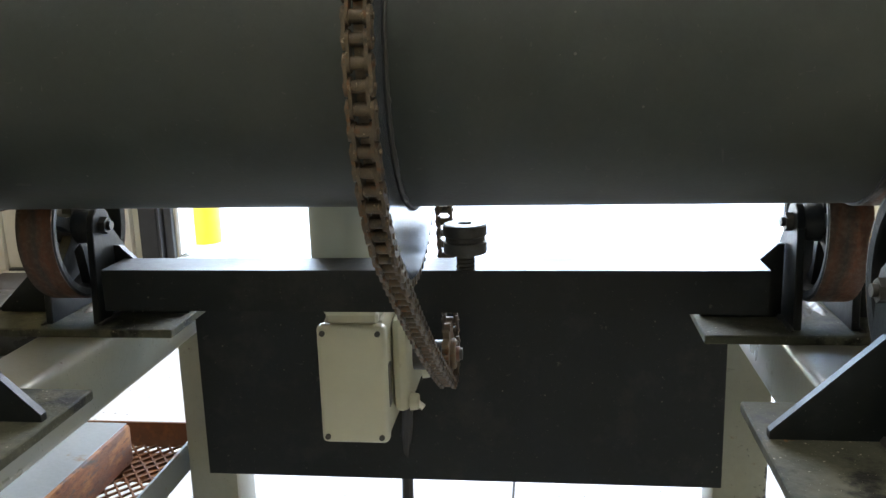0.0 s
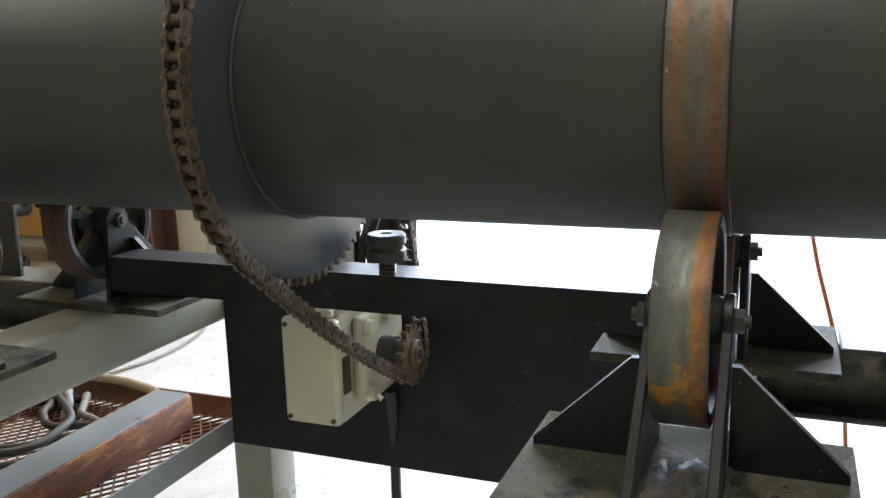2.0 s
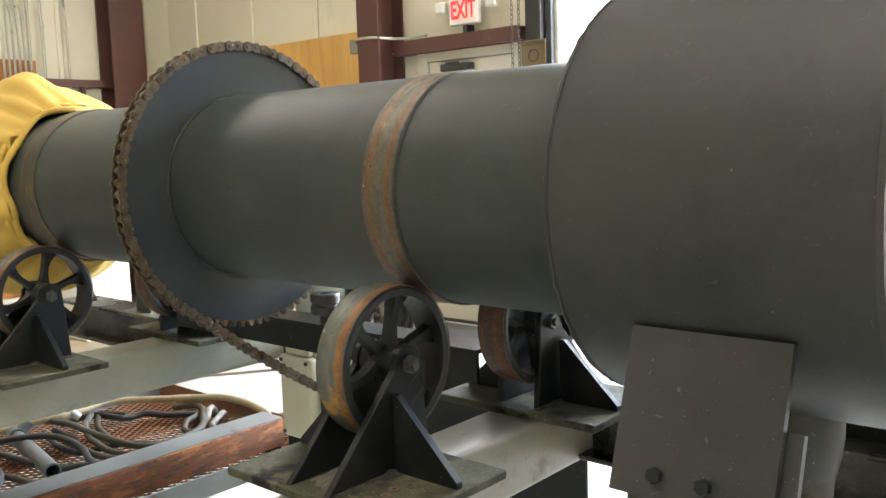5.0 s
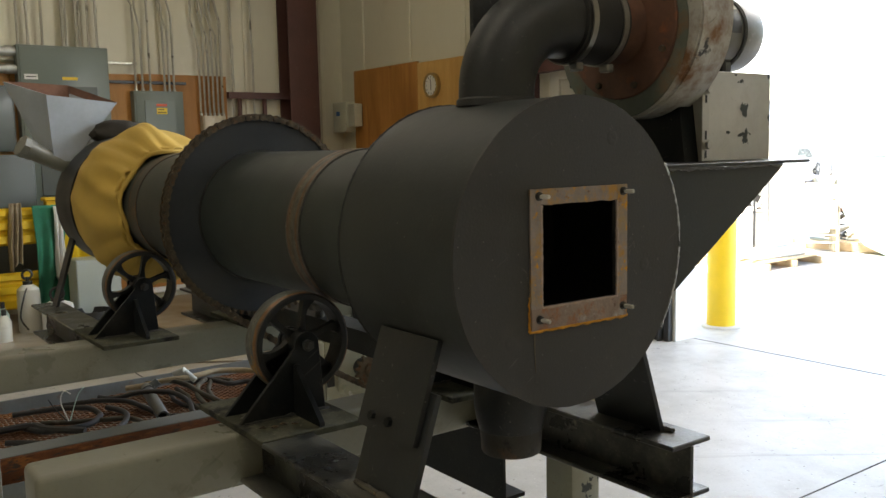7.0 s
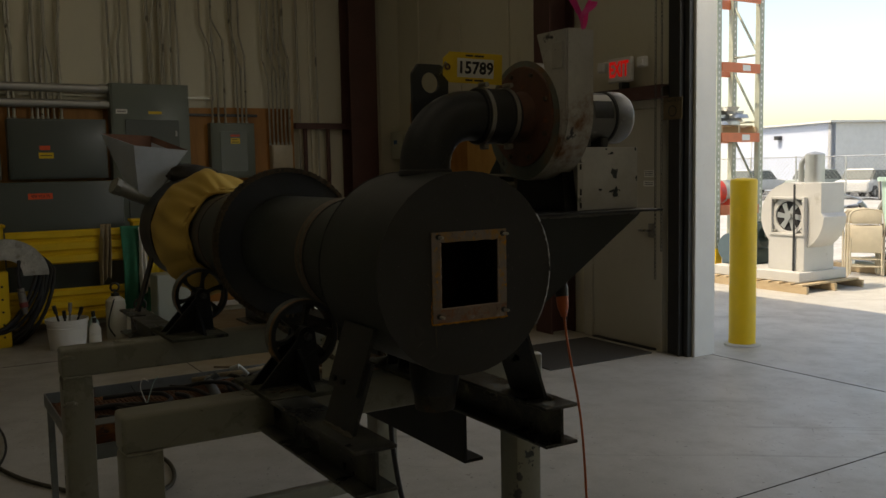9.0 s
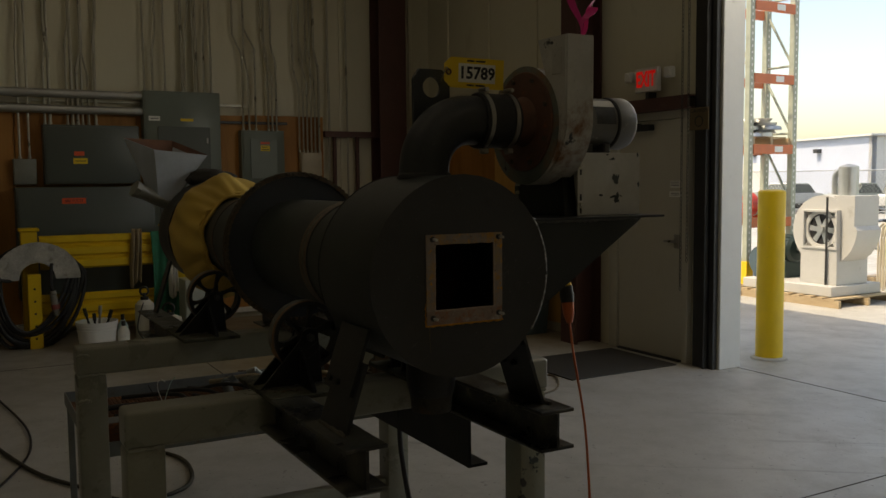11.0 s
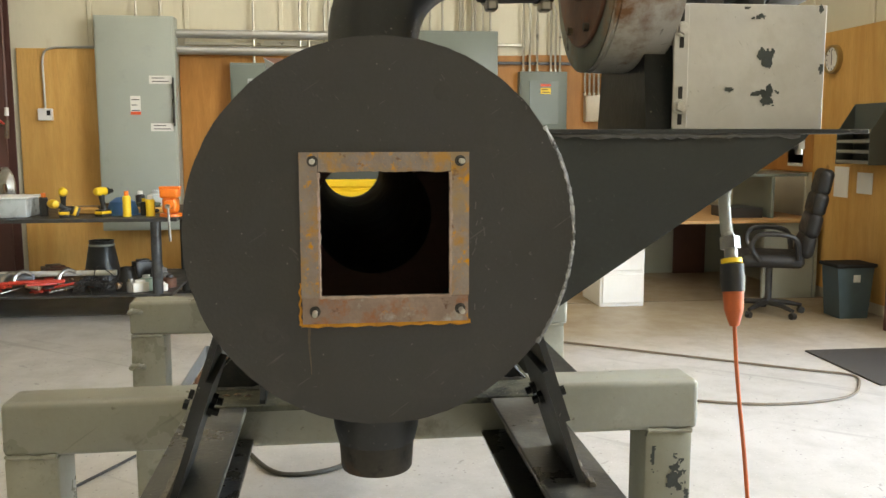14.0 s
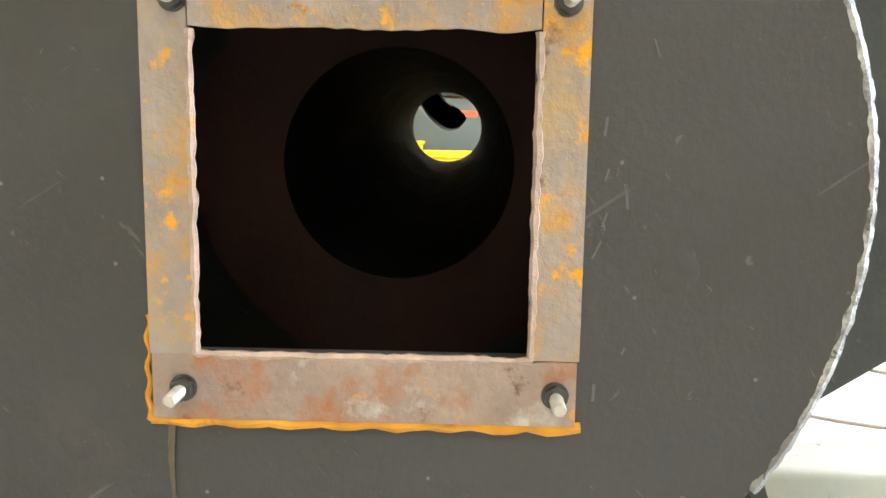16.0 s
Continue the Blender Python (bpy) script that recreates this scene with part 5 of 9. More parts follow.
# faint round plug welds in the plate
for py, pz, pr in ((AY + 0.075, AZ + 0.172, 0.012), (AY - 0.135, AZ - 0.120, 0.011), (AY + 0.150, AZ - 0.032, 0.011)):
    bm = B()
    lathe(bm, [(0.0005, 0.0004), (pr * 0.55, 0.0009), (pr, 0.0001)], (HX1 + 0.0066, py, pz), "x", 28, closed=False, rough=0.0003)
    part("plug_weld", bm, M["plate"], hood)
# rusty flat-bar frame round the opening, wavy torch-cut inner edges
def bar(y0, y1, z0, z1, x0, x1, wavy):
    bm = B()
    n = 26
    horiz = (y1 - y0) > (z1 - z0)
    front, back = [], []
    for k in range(n + 1):
        f = k / n
        w = 0.0020 * (noise.noise(Vector((f * 9, z0 * 40, y0 * 30))) + 0.6 * noise.noise(Vector((f * 25, y1 * 50, z1 * 9))))
        if horiz:
            y = y0 + (y1 - y0) * f
            a, b = (y, z0 + (w if wavy == "top" else 0)), (y, z1 + (w if wavy == "bottom" else 0))
        else:
            z = z0 + (z1 - z0) * f
            a, b = (y0 + (w if wavy == "right" else 0), z), (y1 + (w if wavy == "left" else 0), z)
        front.append((bm.verts.new((x1, *a)), bm.verts.new((x1, *b))))
        back.append((bm.verts.new((x0, *a)), bm.verts.new((x0, *b))))
    for k in range(n):
        (a, b), (c, d) = front[k], front[k + 1]
        (e, g), (h, i) = back[k], back[k + 1]
        for q in ((a, b, d, c), (e, h, i, g), (a, c, h, e), (b, g, i, d)):
            bm.faces.new(q)
    for k in (0, n):
        (a, b), (e, g) = front[k], back[k]
        bm.faces.new((a, e, g, b))
    bmesh.ops.recalc_face_normals(bm, faces=bm.faces)
    return bm


PX = HX1 + 0.0068
FY0, FY1, FZ0, FZ1 = 1.0775, 1.2815, 1.2535, 1.4605
part("frame_bar", bar(FY0 + 0.0225, FY1 - 0.0225, FZ1 - 0.0235, FZ1, PX, PX + 0.0035, "top"), M["frame_rust"], hood, "rusted flat bar", 30)
part("frame_bar", bar(FY0 + 0.001, FY1 - 0.001, FZ0, FZ0 + 0.0315, PX, PX + 0.0035, "bottom"), M["red_rust"], hood, "rusted flat bar", 30)
part("frame_bar", bar(FY0, FY0 + 0.0222, FZ0 + 0.032, FZ1, PX, PX + 0.0033, "left"), M["frame_rust"], hood, "rusted flat bar", 30)
part("frame_bar", bar(FY1 - 0.0222, FY1, FZ0 + 0.032, FZ1, PX, PX + 0.0033, "right"), M["frame_rust"], hood, "rusted flat bar", 30)
bm = B()
pts = [(PX + 0.0008, FY0 - 0.001 + (FY1 - FY0 + 0.003) * k / 40, FZ0 - 0.002 + 0.0008 * math.sin(k * 1.3)) for k in range(41)]
sweep(bm, pts, [0.0024 + 0.0006 * abs(math.sin(k * 0.45)) + 0.0008 * abs(noise.noise(Vector((k * 0.37, 2.0, 0)))) for k in range(41)], 8, wobble=0.12)
part("rust_seam", bm, M["orange_rust"], hood, "bright orange rust seam")
bm = B()
pts = [(PX + 0.0006, FY0 - 0.0016 + 0.0009 * math.sin(k * 1.1), FZ0 - 0.002 + 0.052 * k / 20) for k in range(21)]
sweep(bm, pts, [0.0020 * (1 - 0.6 * k / 20) * (1 + 0.15 * math.sin(k * 1.3)) for k in range(21)], 8, wobble=0.12)
part("rust_seam", bm, M["orange_rust"], hood, "bright orange rust seam")
random.seed(23)
for k in range(9):     # light scuffs beside the frame
    y, z = FY1 + 0.004 + random.expovariate(1 / 0.010), random.uniform(FZ0, FZ1 - 0.02)
    bm = B()
    box(bm, -0.0002, 0.0002, -0.0005, 0.0005, -0.5, 0.5, m=Matrix.Translation((PX + 0.00005, y, z)) @ Matrix.Rotation(radians(random.uniform(-25, 25)), 4, "X") @ Matrix.Diagonal((1, random.uniform(0.6, 1.6), random.uniform(0.003, 0.012), 1)))
    part("scuff_mark", bm, M["loss_light"], hood, "light scuff in the paint", 0)
bm = B()
random.seed(9)
prev = None
for k in range(19):
    f = k / 18
    z = FZ0 - 0.003 - 0.06 * f
    w = 0.0014 * (1 - f) ** 1.5 + 0.0003 + random.uniform(0, 0.0005)
    y = FY0 + 0.009 - 0.001 * math.sin(5 * f)
    cur = (bm.verts.new((PX + 0.0005, y - w, z)), bm.verts.new((PX + 0.0005, y + w, z)))
    if prev:
        bm.faces.new((prev[0], prev[1], cur[1], cur[0]))
    prev = cur
thick(bm, 0.0006)
part("rust_run", bm, M["faint_rust"], hood, "thin run of rust down the plate")
for y in (1.0935, 1.2705):
    for z in (1.269, 1.450):
        bm = B()
        lathe(bm, [(0.003, 0.0), (0.0066, 0.0), (0.0066, 0.0012), (0.003, 0.0012)], (PX + 0.0036, y, z), "x", 20)
        cyl(bm, (PX + 0.005, y, z), (PX + 0.0090, y, z), 0.0056, n=6)
        part("nut", bm, M["dark_bolt"], hood, "dark washer and nut")
        bm = B()
        cyl(bm, (PX + 0.008, y, z), (PX + 0.025, y, z), 0.0029, n=12)
        for q in range(7):
            lathe(bm, [(0.0028, 0.0), (0.0034, 0.0011), (0.0028, 0.0022)], (PX + 0.0105 + q * 0.0022, y, z), "x", 12)
        part("stud", bm, M["bolt"], hood, "zinc threaded stud")
# raised lips that the torch left round the opening
random.seed(14)
def lip(p, q):
    p, q = Vector(p), Vector(q)
    n = 44
    pts = [p.lerp(q, k / n) + Vector((random.uniform(-0.0003, 0.0003), 0.0010 * noise.noise(Vector((k * 0.31, p.y * 90, p.z * 70))), 0.0010 * noise.noise(Vector((k * 0.29, q.y * 70, q.z * 90))))) for k in range(n + 1)]
    bm = B()
    sweep(bm, pts, 0.0021, 6, wobble=0.3)
    part("cut_lip", bm, M["lip"], hood, "rough pinkish torch-cut lip")


LX, LY0, LY1, LZ0, LZ1 = PX + 0.0022, FY0 + 0.0225, FY1 - 0.0225, FZ0 + 0.0318, FZ1 - 0.0238
lip((LX, LY0, LZ0), (LX, LY0, LZ1))
lip((LX, LY1, LZ0), (LX, LY1, LZ1))
lip((LX, LY0, LZ0), (LX, LY1, LZ0))
# spout under the hood
bm = B()
lathe(bm, [(0.052, 1.16), (0.062, 1.13), (0.062, 1.085), (0.059, 1.062), (0.0545, 1.044), (0.046, 1.044), (0.052, 1.085), (0.046, 1.16)], (1.150, AY - 0.003, 0.008), "z", 48)
part("spout_reducer", bm, M["black"], hood)
bm = B()
lathe(bm, [(0.0535, 1.0435), (0.0520, 1.030), (0.0505, 1.006), (0.0490, 1.003), (0.044, 1.003), (0.044, 1.0435)], (1.150, AY - 0.003, 0.008), "z", 48)
part("spout_stub", bm, M["stub"], hood, "dark rusty bare pipe stub")
# splayed plate legs, upper plate bolted over a lower one
def slant(y_top, z_top, y_bot, z_bot, x0, x1, t):
    d = Vector((0, y_top - y_bot, z_top - z_bot))
    n = Vector((0, d.z, -d.y)).normalized() * t
    bm = B()
    q = []
    for x in (x0, x1):
        for (y, z) in ((y_top, z_top), (y_bot, z_bot)):
            for s in (0, 1):
                q.append(bm.verts.new(Vector((x, y, z)) + n * s))
    for f in ((0, 1, 3, 2), (4, 6, 7, 5), (0, 4, 5, 1), (2, 3, 7, 6), (0, 2, 6, 4), (1, 5, 7, 3)):
        bm.faces.new([q[i] for i in f])
    bmesh.ops.recalc_face_normals(bm, faces=bm.faces)
    return bm


for s in (-1, 1):
    yt, yb = AY + s * 0.205, AY + s * 0.283
    zt, zb = 1.243, 1.009
    def along(f, off=0.0):
        return yt + (yb - yt) * f + s * off, zt + (zb - zt) * f
    (ya, za), (yc, zc) = along(0, 0.004), along(0.64, 0.004)
    part("upper_leg", slant(ya, za, yc, zc, 1.076, 1.231, -0.009 * s), M["black"], hood)
    (ya, za), (yc, zc) = along(0.32, -0.006), along(1.0, -0.006)
    part("lower_leg", slant(ya, za, yc, zc, 1.092, 1.246, -0.009 * s), M["black"], hood)
    for x in (1.125, 1.172):
        y, z = along(0.54, 0.006)
        bm = B()
        cyl(bm, (x, y + s * 0.006, z), (x, y + s * 0.0125, z + 0.002), 0.0075, n=6)
        cyl(bm, (x, y - s * 0.034, z - 0.012), (x, y - s * 0.008, z - 0.003), 0.0058, n=10)
        cyl(bm, (x, y - s * 0.026, z - 0.009), (x, y - s * 0.012, z - 0.004), 0.0100, n=6)
        part("bolt", bm, M["soot"], hood)
    bm = B()
    y, z = along(1.0)
    sweep(bm, [(1.105 + k * 0.013, y, z + 0.002) for k in range(13)], 0.0055, 6, wobble=0.5)
    part("weld_bead", bm, M["slag"], hood)
# bracket shelf for the blower
bm = B()
prism(bm, [(1.376, 1.481), (1.722, 1.481), (1.716, 1.474), (1.375, 1.250), (1.372, 1.27), (1.392, 1.29), (1.408, 1.36), (1.398, 1.42)], "x", 1.293, 1.299)
part("gusset_plate", bm, M["hood"], hood, "black triangular gusset plate")
bm = B()
prism(bm, [(1.376, 1.481), (1.722, 1.481), (1.716, 1.474), (1.375, 1.250)], "x", 1.005, 1.011)
part("gusset_plate", bm, M["hood"], hood, "black triangular gusset plate")
bm = B()
box(bm, 1.0, 1.305, 1.36, 1.80, 1.4815, 1.4875, 0.001)
part("shelf_plate", bm, M["black"], hood)
bm = B()
sweep(bm, [(1.3005, 1.385 + k * 0.0085, 1.480 + random.uniform(-0.0012, 0.0012)) for k in range(39)], 0.0040, 6, wobble=0.38)
part("weld_bead", bm, M["weld_grey"], hood)
bm = B()
cyl(bm, (1.275, 1.722, 1.462), (1.275, 1.722, 1.481), 0.008, n=6)
cyl(bm, (1.275, 1.722, 1.455), (1.275, 1.722, 1.47), 0.0045, n=10)
part("bolt", bm, M["bolt"], hood)
# lifting lug behind the duct
bm = B()
c = (1.235, 1.822)
pts_o = [(1.182, 1.600), (1.182, 1.845), (1.200, 1.868), (1.266, 1.868), (1.288, 1.845), (1.288, 1.735), (1.212, 1.600)]
n = 48
ring_i, ring_o = [], []
for k in range(n):
    a = 2 * math.pi * k / n
    ring_i.append((c[0] + 0.026 * math.cos(a), c[1] + 0.026 * math.sin(a)))
    dx, dz = math.cos(a), math.sin(a)
    best = 9
    for i in range(len(pts_o)):
        (ax, az_), (bx, bz) = pts_o[i], pts_o[(i + 1) % len(pts_o)]
        ex, ez = bx - ax, bz - az_
        den = dx * ez - dz * ex
        if abs(den) > 1e-9:
            tt = ((ax - c[0]) * ez - (az_ - c[1]) * ex) / den
            uu = ((ax - c[0]) * dz - (az_ - c[1]) * dx) / den
            if tt > 0 and -1e-6 <= uu <= 1 + 1e-6:
                best = min(best, tt)
    ring_o.append((c[0] + dx * best, c[1] + dz * best))
V = [[bm.verts.new((x, *p)) for p in r] for r in (ring_o, ring_i) for x in (1.044, 1.054)]
for k in range(n):
    j = (k + 1) % n
    for q in ((V[0][k], V[0][j], V[2][j], V[2][k]), (V[1][k], V[3][k], V[3][j], V[1][j]), (V[0][k], V[1][k], V[1][j], V[0][j]), (V[2][k], V[2][j], V[3][j], V[3][k])):
        bm.faces.new(q)
bmesh.ops.recalc_face_normals(bm, faces=bm.faces)
part("lifting_lug", bm, M["black"], hood, "black lifting lug with a round hole", 25)

# ---- duct, blower and motor ----
BX, BZ = 1.12, 1.735
duct = thing("exhaust_duct", (BX, 1.22, 1.59), "black pipe elbow with rubber sleeve from hood to blower", "duct")
bm = B()
pts = [(BX, AY, 1.575), (BX, AY, 1.60)]
for k in range(15):
    a = radians(90 * k / 14)
    pts.append((BX, AY + 0.125 - 0.125 * math.cos(a), BZ - 0.125 + 0.125 * math.sin(a)))
pts.append((BX, 1.335, BZ))
sweep(bm, pts, 0.0625, 40)
part("elbow", bm, M["black"], duct)
bm = B()
lathe(bm, [(0.058, 1.322), (0.069, 1.324), (0.071, 1.345), (0.069, 1.40), (0.071, 1.42), (0.068, 1.428), (0.058, 1.43)], (BX, 0, BZ), "y", 48)
part("rubber_sleeve", bm, M["rubber"], duct)
for y in (1.337, 1.412):
    bm = B()
    lathe(bm, [(0.0705, y - 0.006), (0.0732, y - 0.006), (0.0732, y + 0.006), (0.0705, y + 0.006)], (BX, 0, BZ), "y", 48)
    box(bm, BX + 0.01, BX + 0.035, y - 0.008, y + 0.008, BZ - 0.085, BZ - 0.070, 0.003)
    cyl(bm, (BX + 0.005, y, BZ + 0.0775), (BX + 0.04, y, BZ + 0.0765), 0.006, n=10)
    part("hose_clamp", bm, M["steel"], duct, "bright steel band clamp")
bm = B()
lathe(bm, [(0.0626, 1.588), (0.067, 1.590), (0.066, 1.600), (0.0626, 1.603)], (BX, AY, 0), "z", 40)
part("weld_collar", bm, M["weld"], duct)

blower = thing("blower", (1.13, 1.6, 1.4875), "scuffed grey centrifugal blower with rusty inlet disc and electric motor", "blower")
def scroll(y0, y1):
    """The spiral casing with its outlet turned up."""
    pts = []
    for k in range(40):
        a = radians(8 - 322 * k / 39)
        r = 0.180 - 0.045 * (k / 39)
        pts.append((BX + r * math.cos(a), BZ + r * math.sin(a)))
    pts.append((BX + 0.055, BZ + 0.205))
    pts.append((BX + 0.180, BZ + 0.205))
    return pts


bm = B()
sp = scroll(0, 0)
prism(bm, sp, "y", 1.478, 1.566)
bmesh.ops.bevel(bm, geom=[e for e in bm.edges if abs(e.verts[0].co.y - e.verts[1].co.y) < 1e-6], offset=0.004, segments=2, affect="EDGES")
part("casing", bm, M["blower_grey"], blower, "scuffed grey spiral casing")
bm = B()
lathe(bm, [(0.001, 1.4755), (0.150, 1.4755), (0.155, 1.4765), (0.155, 1.4778), (0.001, 1.4778)], (BX - 0.004, 0, BZ - 0.01), "y", 64, closed=False)
part("side_plate", bm, M["teal"], blower, "worn teal-grey side plate")
bm = B()
lathe(bm, [(0.056, 1.470), (0.128, 1.470), (0.130, 1.472), (0.130, 1.4752), (0.056, 1.4752)], (BX, 0, BZ), "y", 64)
part("inlet_disc", bm, M["rust_paint"], blower, "rusty red-brown inlet disc")
for k in range(8):
    a = radians(45 * k + 20)
    bm = B()
    p = (BX + 0.113 * math.cos(a), 1.470, BZ + 0.113 * math.sin(a))
    cyl(bm, (p[0], 1.463, p[2]), p, 0.006, n=6)
    part("bolt", bm, M["rust_stub"], blower)
bm = B()
lathe(bm, [(0.050, 1.425), (0.0585, 1.425), (0.0585, 1.455), (0.066, 1.468), (0.066, 1.4698), (0.050, 1.4698)], (BX, 0, BZ), "y", 48)
part("inlet_neck", bm, M["rust_paint"], blower)
bm = B()
lathe(bm, [(0.001, 1.567), (0.052, 1.567), (0.056, 1.60), (0.067, 1.603), (0.067, 1.735), (0.001, 1.737)], (BX + 0.02, 0, BZ), "y", 48, closed=False)
part("motor_body", bm, M["motor"], blower, "grey metal motor body")
bm = B()
lathe(bm, [(0.062, 1.728), (0.0715, 1.730), (0.0715, 1.778), (0.066, 1.790), (0.045, 1.795), (0.001, 1.795)], (BX + 0.02, 0, BZ), "y", 48, closed=False)
part("fan_cover", bm, M["motor"], blower, "rounded metal fan cover")
bm = B()
vs = []
for k in range(6):
    a = radians(-5 + 40 * k / 5)
    vs.append([bm.verts.new((BX + 0.02 + 0.0676 * math.cos(a), y, BZ + 0.0676 * math.sin(a))) for y in (1.65, 1.715)])
for k in range(5):
    bm.faces.new((vs[k][0], vs[k][1], vs[k + 1][1], vs[k + 1][0]))
thick(bm, -0.0008)
part("name_plate", bm, M["dark_bolt"], blower, "dark rating plate")
# raised black ring stands in for the shade in the gap
bm = B()
lathe(bm, [(0.0675, 1.7225), (0.0700, 1.7235), (0.0700, 1.7285), (0.0675, 1.7295)], (BX + 0.02, 0, BZ), "y", 48)
part("gap_ring", bm, M["rubber"], blower, "dark ring for the shaded gap before the fan cover")
bm = B()
vs = []
for k in range(5):
    a = radians(37 + 22 * k / 4)
    vs.append([bm.verts.new((BX + 0.02 + 0.0677 * math.cos(a), y, BZ + 0.0677 * math.sin(a))) for y in (1.645, 1.718)])
for k in range(4):
    bm.faces.new((vs[k][0], vs[k][1], vs[k + 1][1], vs[k + 1][0]))
thick(bm, -0.0006)
part("paper_label", bm, M["paper"], blower, "white paper label")
bm = B()
for y in (1.64, 1.70):
    box(bm, BX - 0.03, BX + 0.07, y - 0.012, y + 0.012, BZ - 0.082, BZ - 0.055, 0.004)
part("motor_foot", bm, M["dark_bolt"], blower)
bm = B()
box(bm, 1.228, 1.2315, 1.578, 1.777, 1.488, 1.652, 0.001)
part("pedestal_front", bm, M["pedestal"], blower, "scratched pale grey pedestal sheet")
bm = B()
box(bm, 1.00, 1.2315, 1.574, 1.5778, 1.488, 1.652, 0.001)
box(bm, 1.00, 1.2278, 1.7735, 1.777, 1.488, 1.652, 0.001)
box(bm, 1.00, 1.2278, 1.578, 1.7733, 1.6485, 1.652, 0.001)
box(bm, 1.2318, 1.2345, 1.5645, 1.5845, 1.4882, 1.650, 0.0008)
part("pedestal_sheet", bm, M["pedestal"], blower)
def flake(x, cy, cz, w, h, seed, cell=0.0017):
    """An uneven patch of missing paint, one thin sheet of small cells."""
    bm = B()
    ny, nz = int(w / cell), int(h / cell)
    grid = {}
    for i in range(-ny, ny + 1):
        for j in range(-nz, nz + 1):
            u, q = i / max(1, ny), j / max(1, nz)
            if 1 - (u * u + q * q) + 1.5 * noise.noise(Vector((i * cell * 75, j * cell * 75, seed))) + 0.5 * noise.noise(Vector((i * cell * 260, j * cell * 260, seed))) > 0.55:
                for di, dj in ((0, 0), (1, 0), (1, 1), (0, 1)):
                    key = (i + di, j + dj)
                    if key not in grid:
                        grid[key] = bm.verts.new((x, cy + key[0] * cell, cz + key[1] * cell))
                bm.faces.new([grid[(i + di, j + dj)] for di, dj in ((0, 0), (1, 0), (1, 1), (0, 1))])
    return bm


for cy, cz, w, h, sd in ((1.690, 1.588, 0.014, 0.020, 1.3), (1.694, 1.573, 0.010, 0.012, 4.4), (1.703, 1.540, 0.012, 0.020, 7.7), (1.687, 1.534, 0.020, 0.006, 2.9), (1.697, 1.524, 0.011, 0.010, 5.2),
                         (1.682, 1.634, 0.016, 0.006, 3.8), (1.771, 1.573, 0.005, 0.014, 6.1), (1.768, 1.646, 0.006, 0.006, 8.6), (1.645, 1.540, 0.010, 0.004, 9.5), (1.665, 1.645, 0.010, 0.004, 11.2)):
    bm = flake(1.2318 + 0.00012 * sd, cy, cz, w, h, sd)
    if len(bm.faces) > 3:
        part("bare_patch", bm, M["loss"], blower, "patch of bare dark metal", 0)
    else:
        bm.free()
for cy, cz, w, h, sd in ((1.790, 0.80, 0.020, 0.045, 2.2), (1.812, 0.73, 0.008, 0.06, 6.4), (1.742, 0.84, 0.006, 0.04, 9.1), (1.775, 0.66, 0.022, 0.05, 12.6)):
    bm = flake(X2 + 0.0506 + 0.0001 * sd, cy, cz, w, h, sd, 0.0028)
    if len(bm.faces) > 3:
        part("bare_patch", bm, M["loss"], stand, "patch of bare dark metal", 0)
    else:
        bm.free()
for z in (1.518, 1.618):
    bm = B()
    lathe(bm, [(0.003, 0.0), (0.010, 0.0), (0.010, 0.002), (0.003, 0.002)], (1.2347, 1.5745, z), "x", 18)
    cyl(bm, (1.236, 1.5745, z), (1.244, 1.5745, z), 0.0075, n=6)
    part("bolt", bm, M["bolt"], blower)
    # no cut-outs: black strips paint the shade inside the slots
    bm = B()
    box(bm, 1.2346, 1.2350, 1.5715, 1.5775, z + 0.006, z + 0.026, 0.0001)
    box(bm, 1.2346, 1.2350, 1.5715, 1.5775, z - 0.024, z - 0.009, 0.0001)
    part("slot", bm, M["ink"], blower, "black strips for the shaded adjusting slot")
bm = B()
prism(bm, [(1.0, 1.4878), (1.22, 1.4878), (1.205, 1.60), (1.02, 1.60)], "y", 1.534, 1.5735)
part("casing_foot", bm, M["soot"], blower, "dark casing foot")
bm = B()
box(bm, BX + 0.125, BX + 0.165, 1.4745, 1.4775, BZ + 0.11, BZ + 0.175, 0.001)
part("grey_patch", bm, M["blower_grey"], blower)

# pink ribbon tied on the outlet
bm = B()
random.seed(12)
for q, (dy, dz, tw) in enumerate(((-0.03, 0.12, 0.5), (0.055, 0.115, 1.6), (0.02, 0.07, 2.4))):
    prev = None
    for k in range(12):
        f = k / 11
        p = Vector((1.30 - 0.01 * math.sin(4 * f + q), 1.525 + dy * f + 0.012 * math.sin(6 * f + q), 1.938 + dz * f))
        a = tw * f + q
        w = Vector((math.cos(a), math.sin(a), 0.3 * math.sin(3 * f))) * (0.004 + 0.009 * f)
        cur = (bm.verts.new(p - w), bm.verts.new(p + w))
        if prev:
            bm.faces.new((prev[0], prev[1], cur[1], cur[0]))
        prev = cur
thick(bm, 0.0006)
solo("marking_ribbon", bm, M["pink"], "bright pink marking ribbon tied to the blower outlet", "ribbon")

# yellow number tag wired to the lifting lug
tag = thing("number_tag", (1.075, 1.35, 1.81), "yellow card tag with a large black number", "tag")
p0, p1 = Vector((1.070, 1.262, 1.862)), Vector((1.102, 1.424, 1.856))
ux = (p1 - p0).normalized()
uz = Vector((0, 0, 1)) - ux * ux.z
uz.normalize()
un = ux.cross(uz)
TM = Matrix((ux, uz, un)).transposed().to_4x4()
TM.translation = (p0 + p1) / 2
W, Hh = 0.082, 0.039
bm = B()
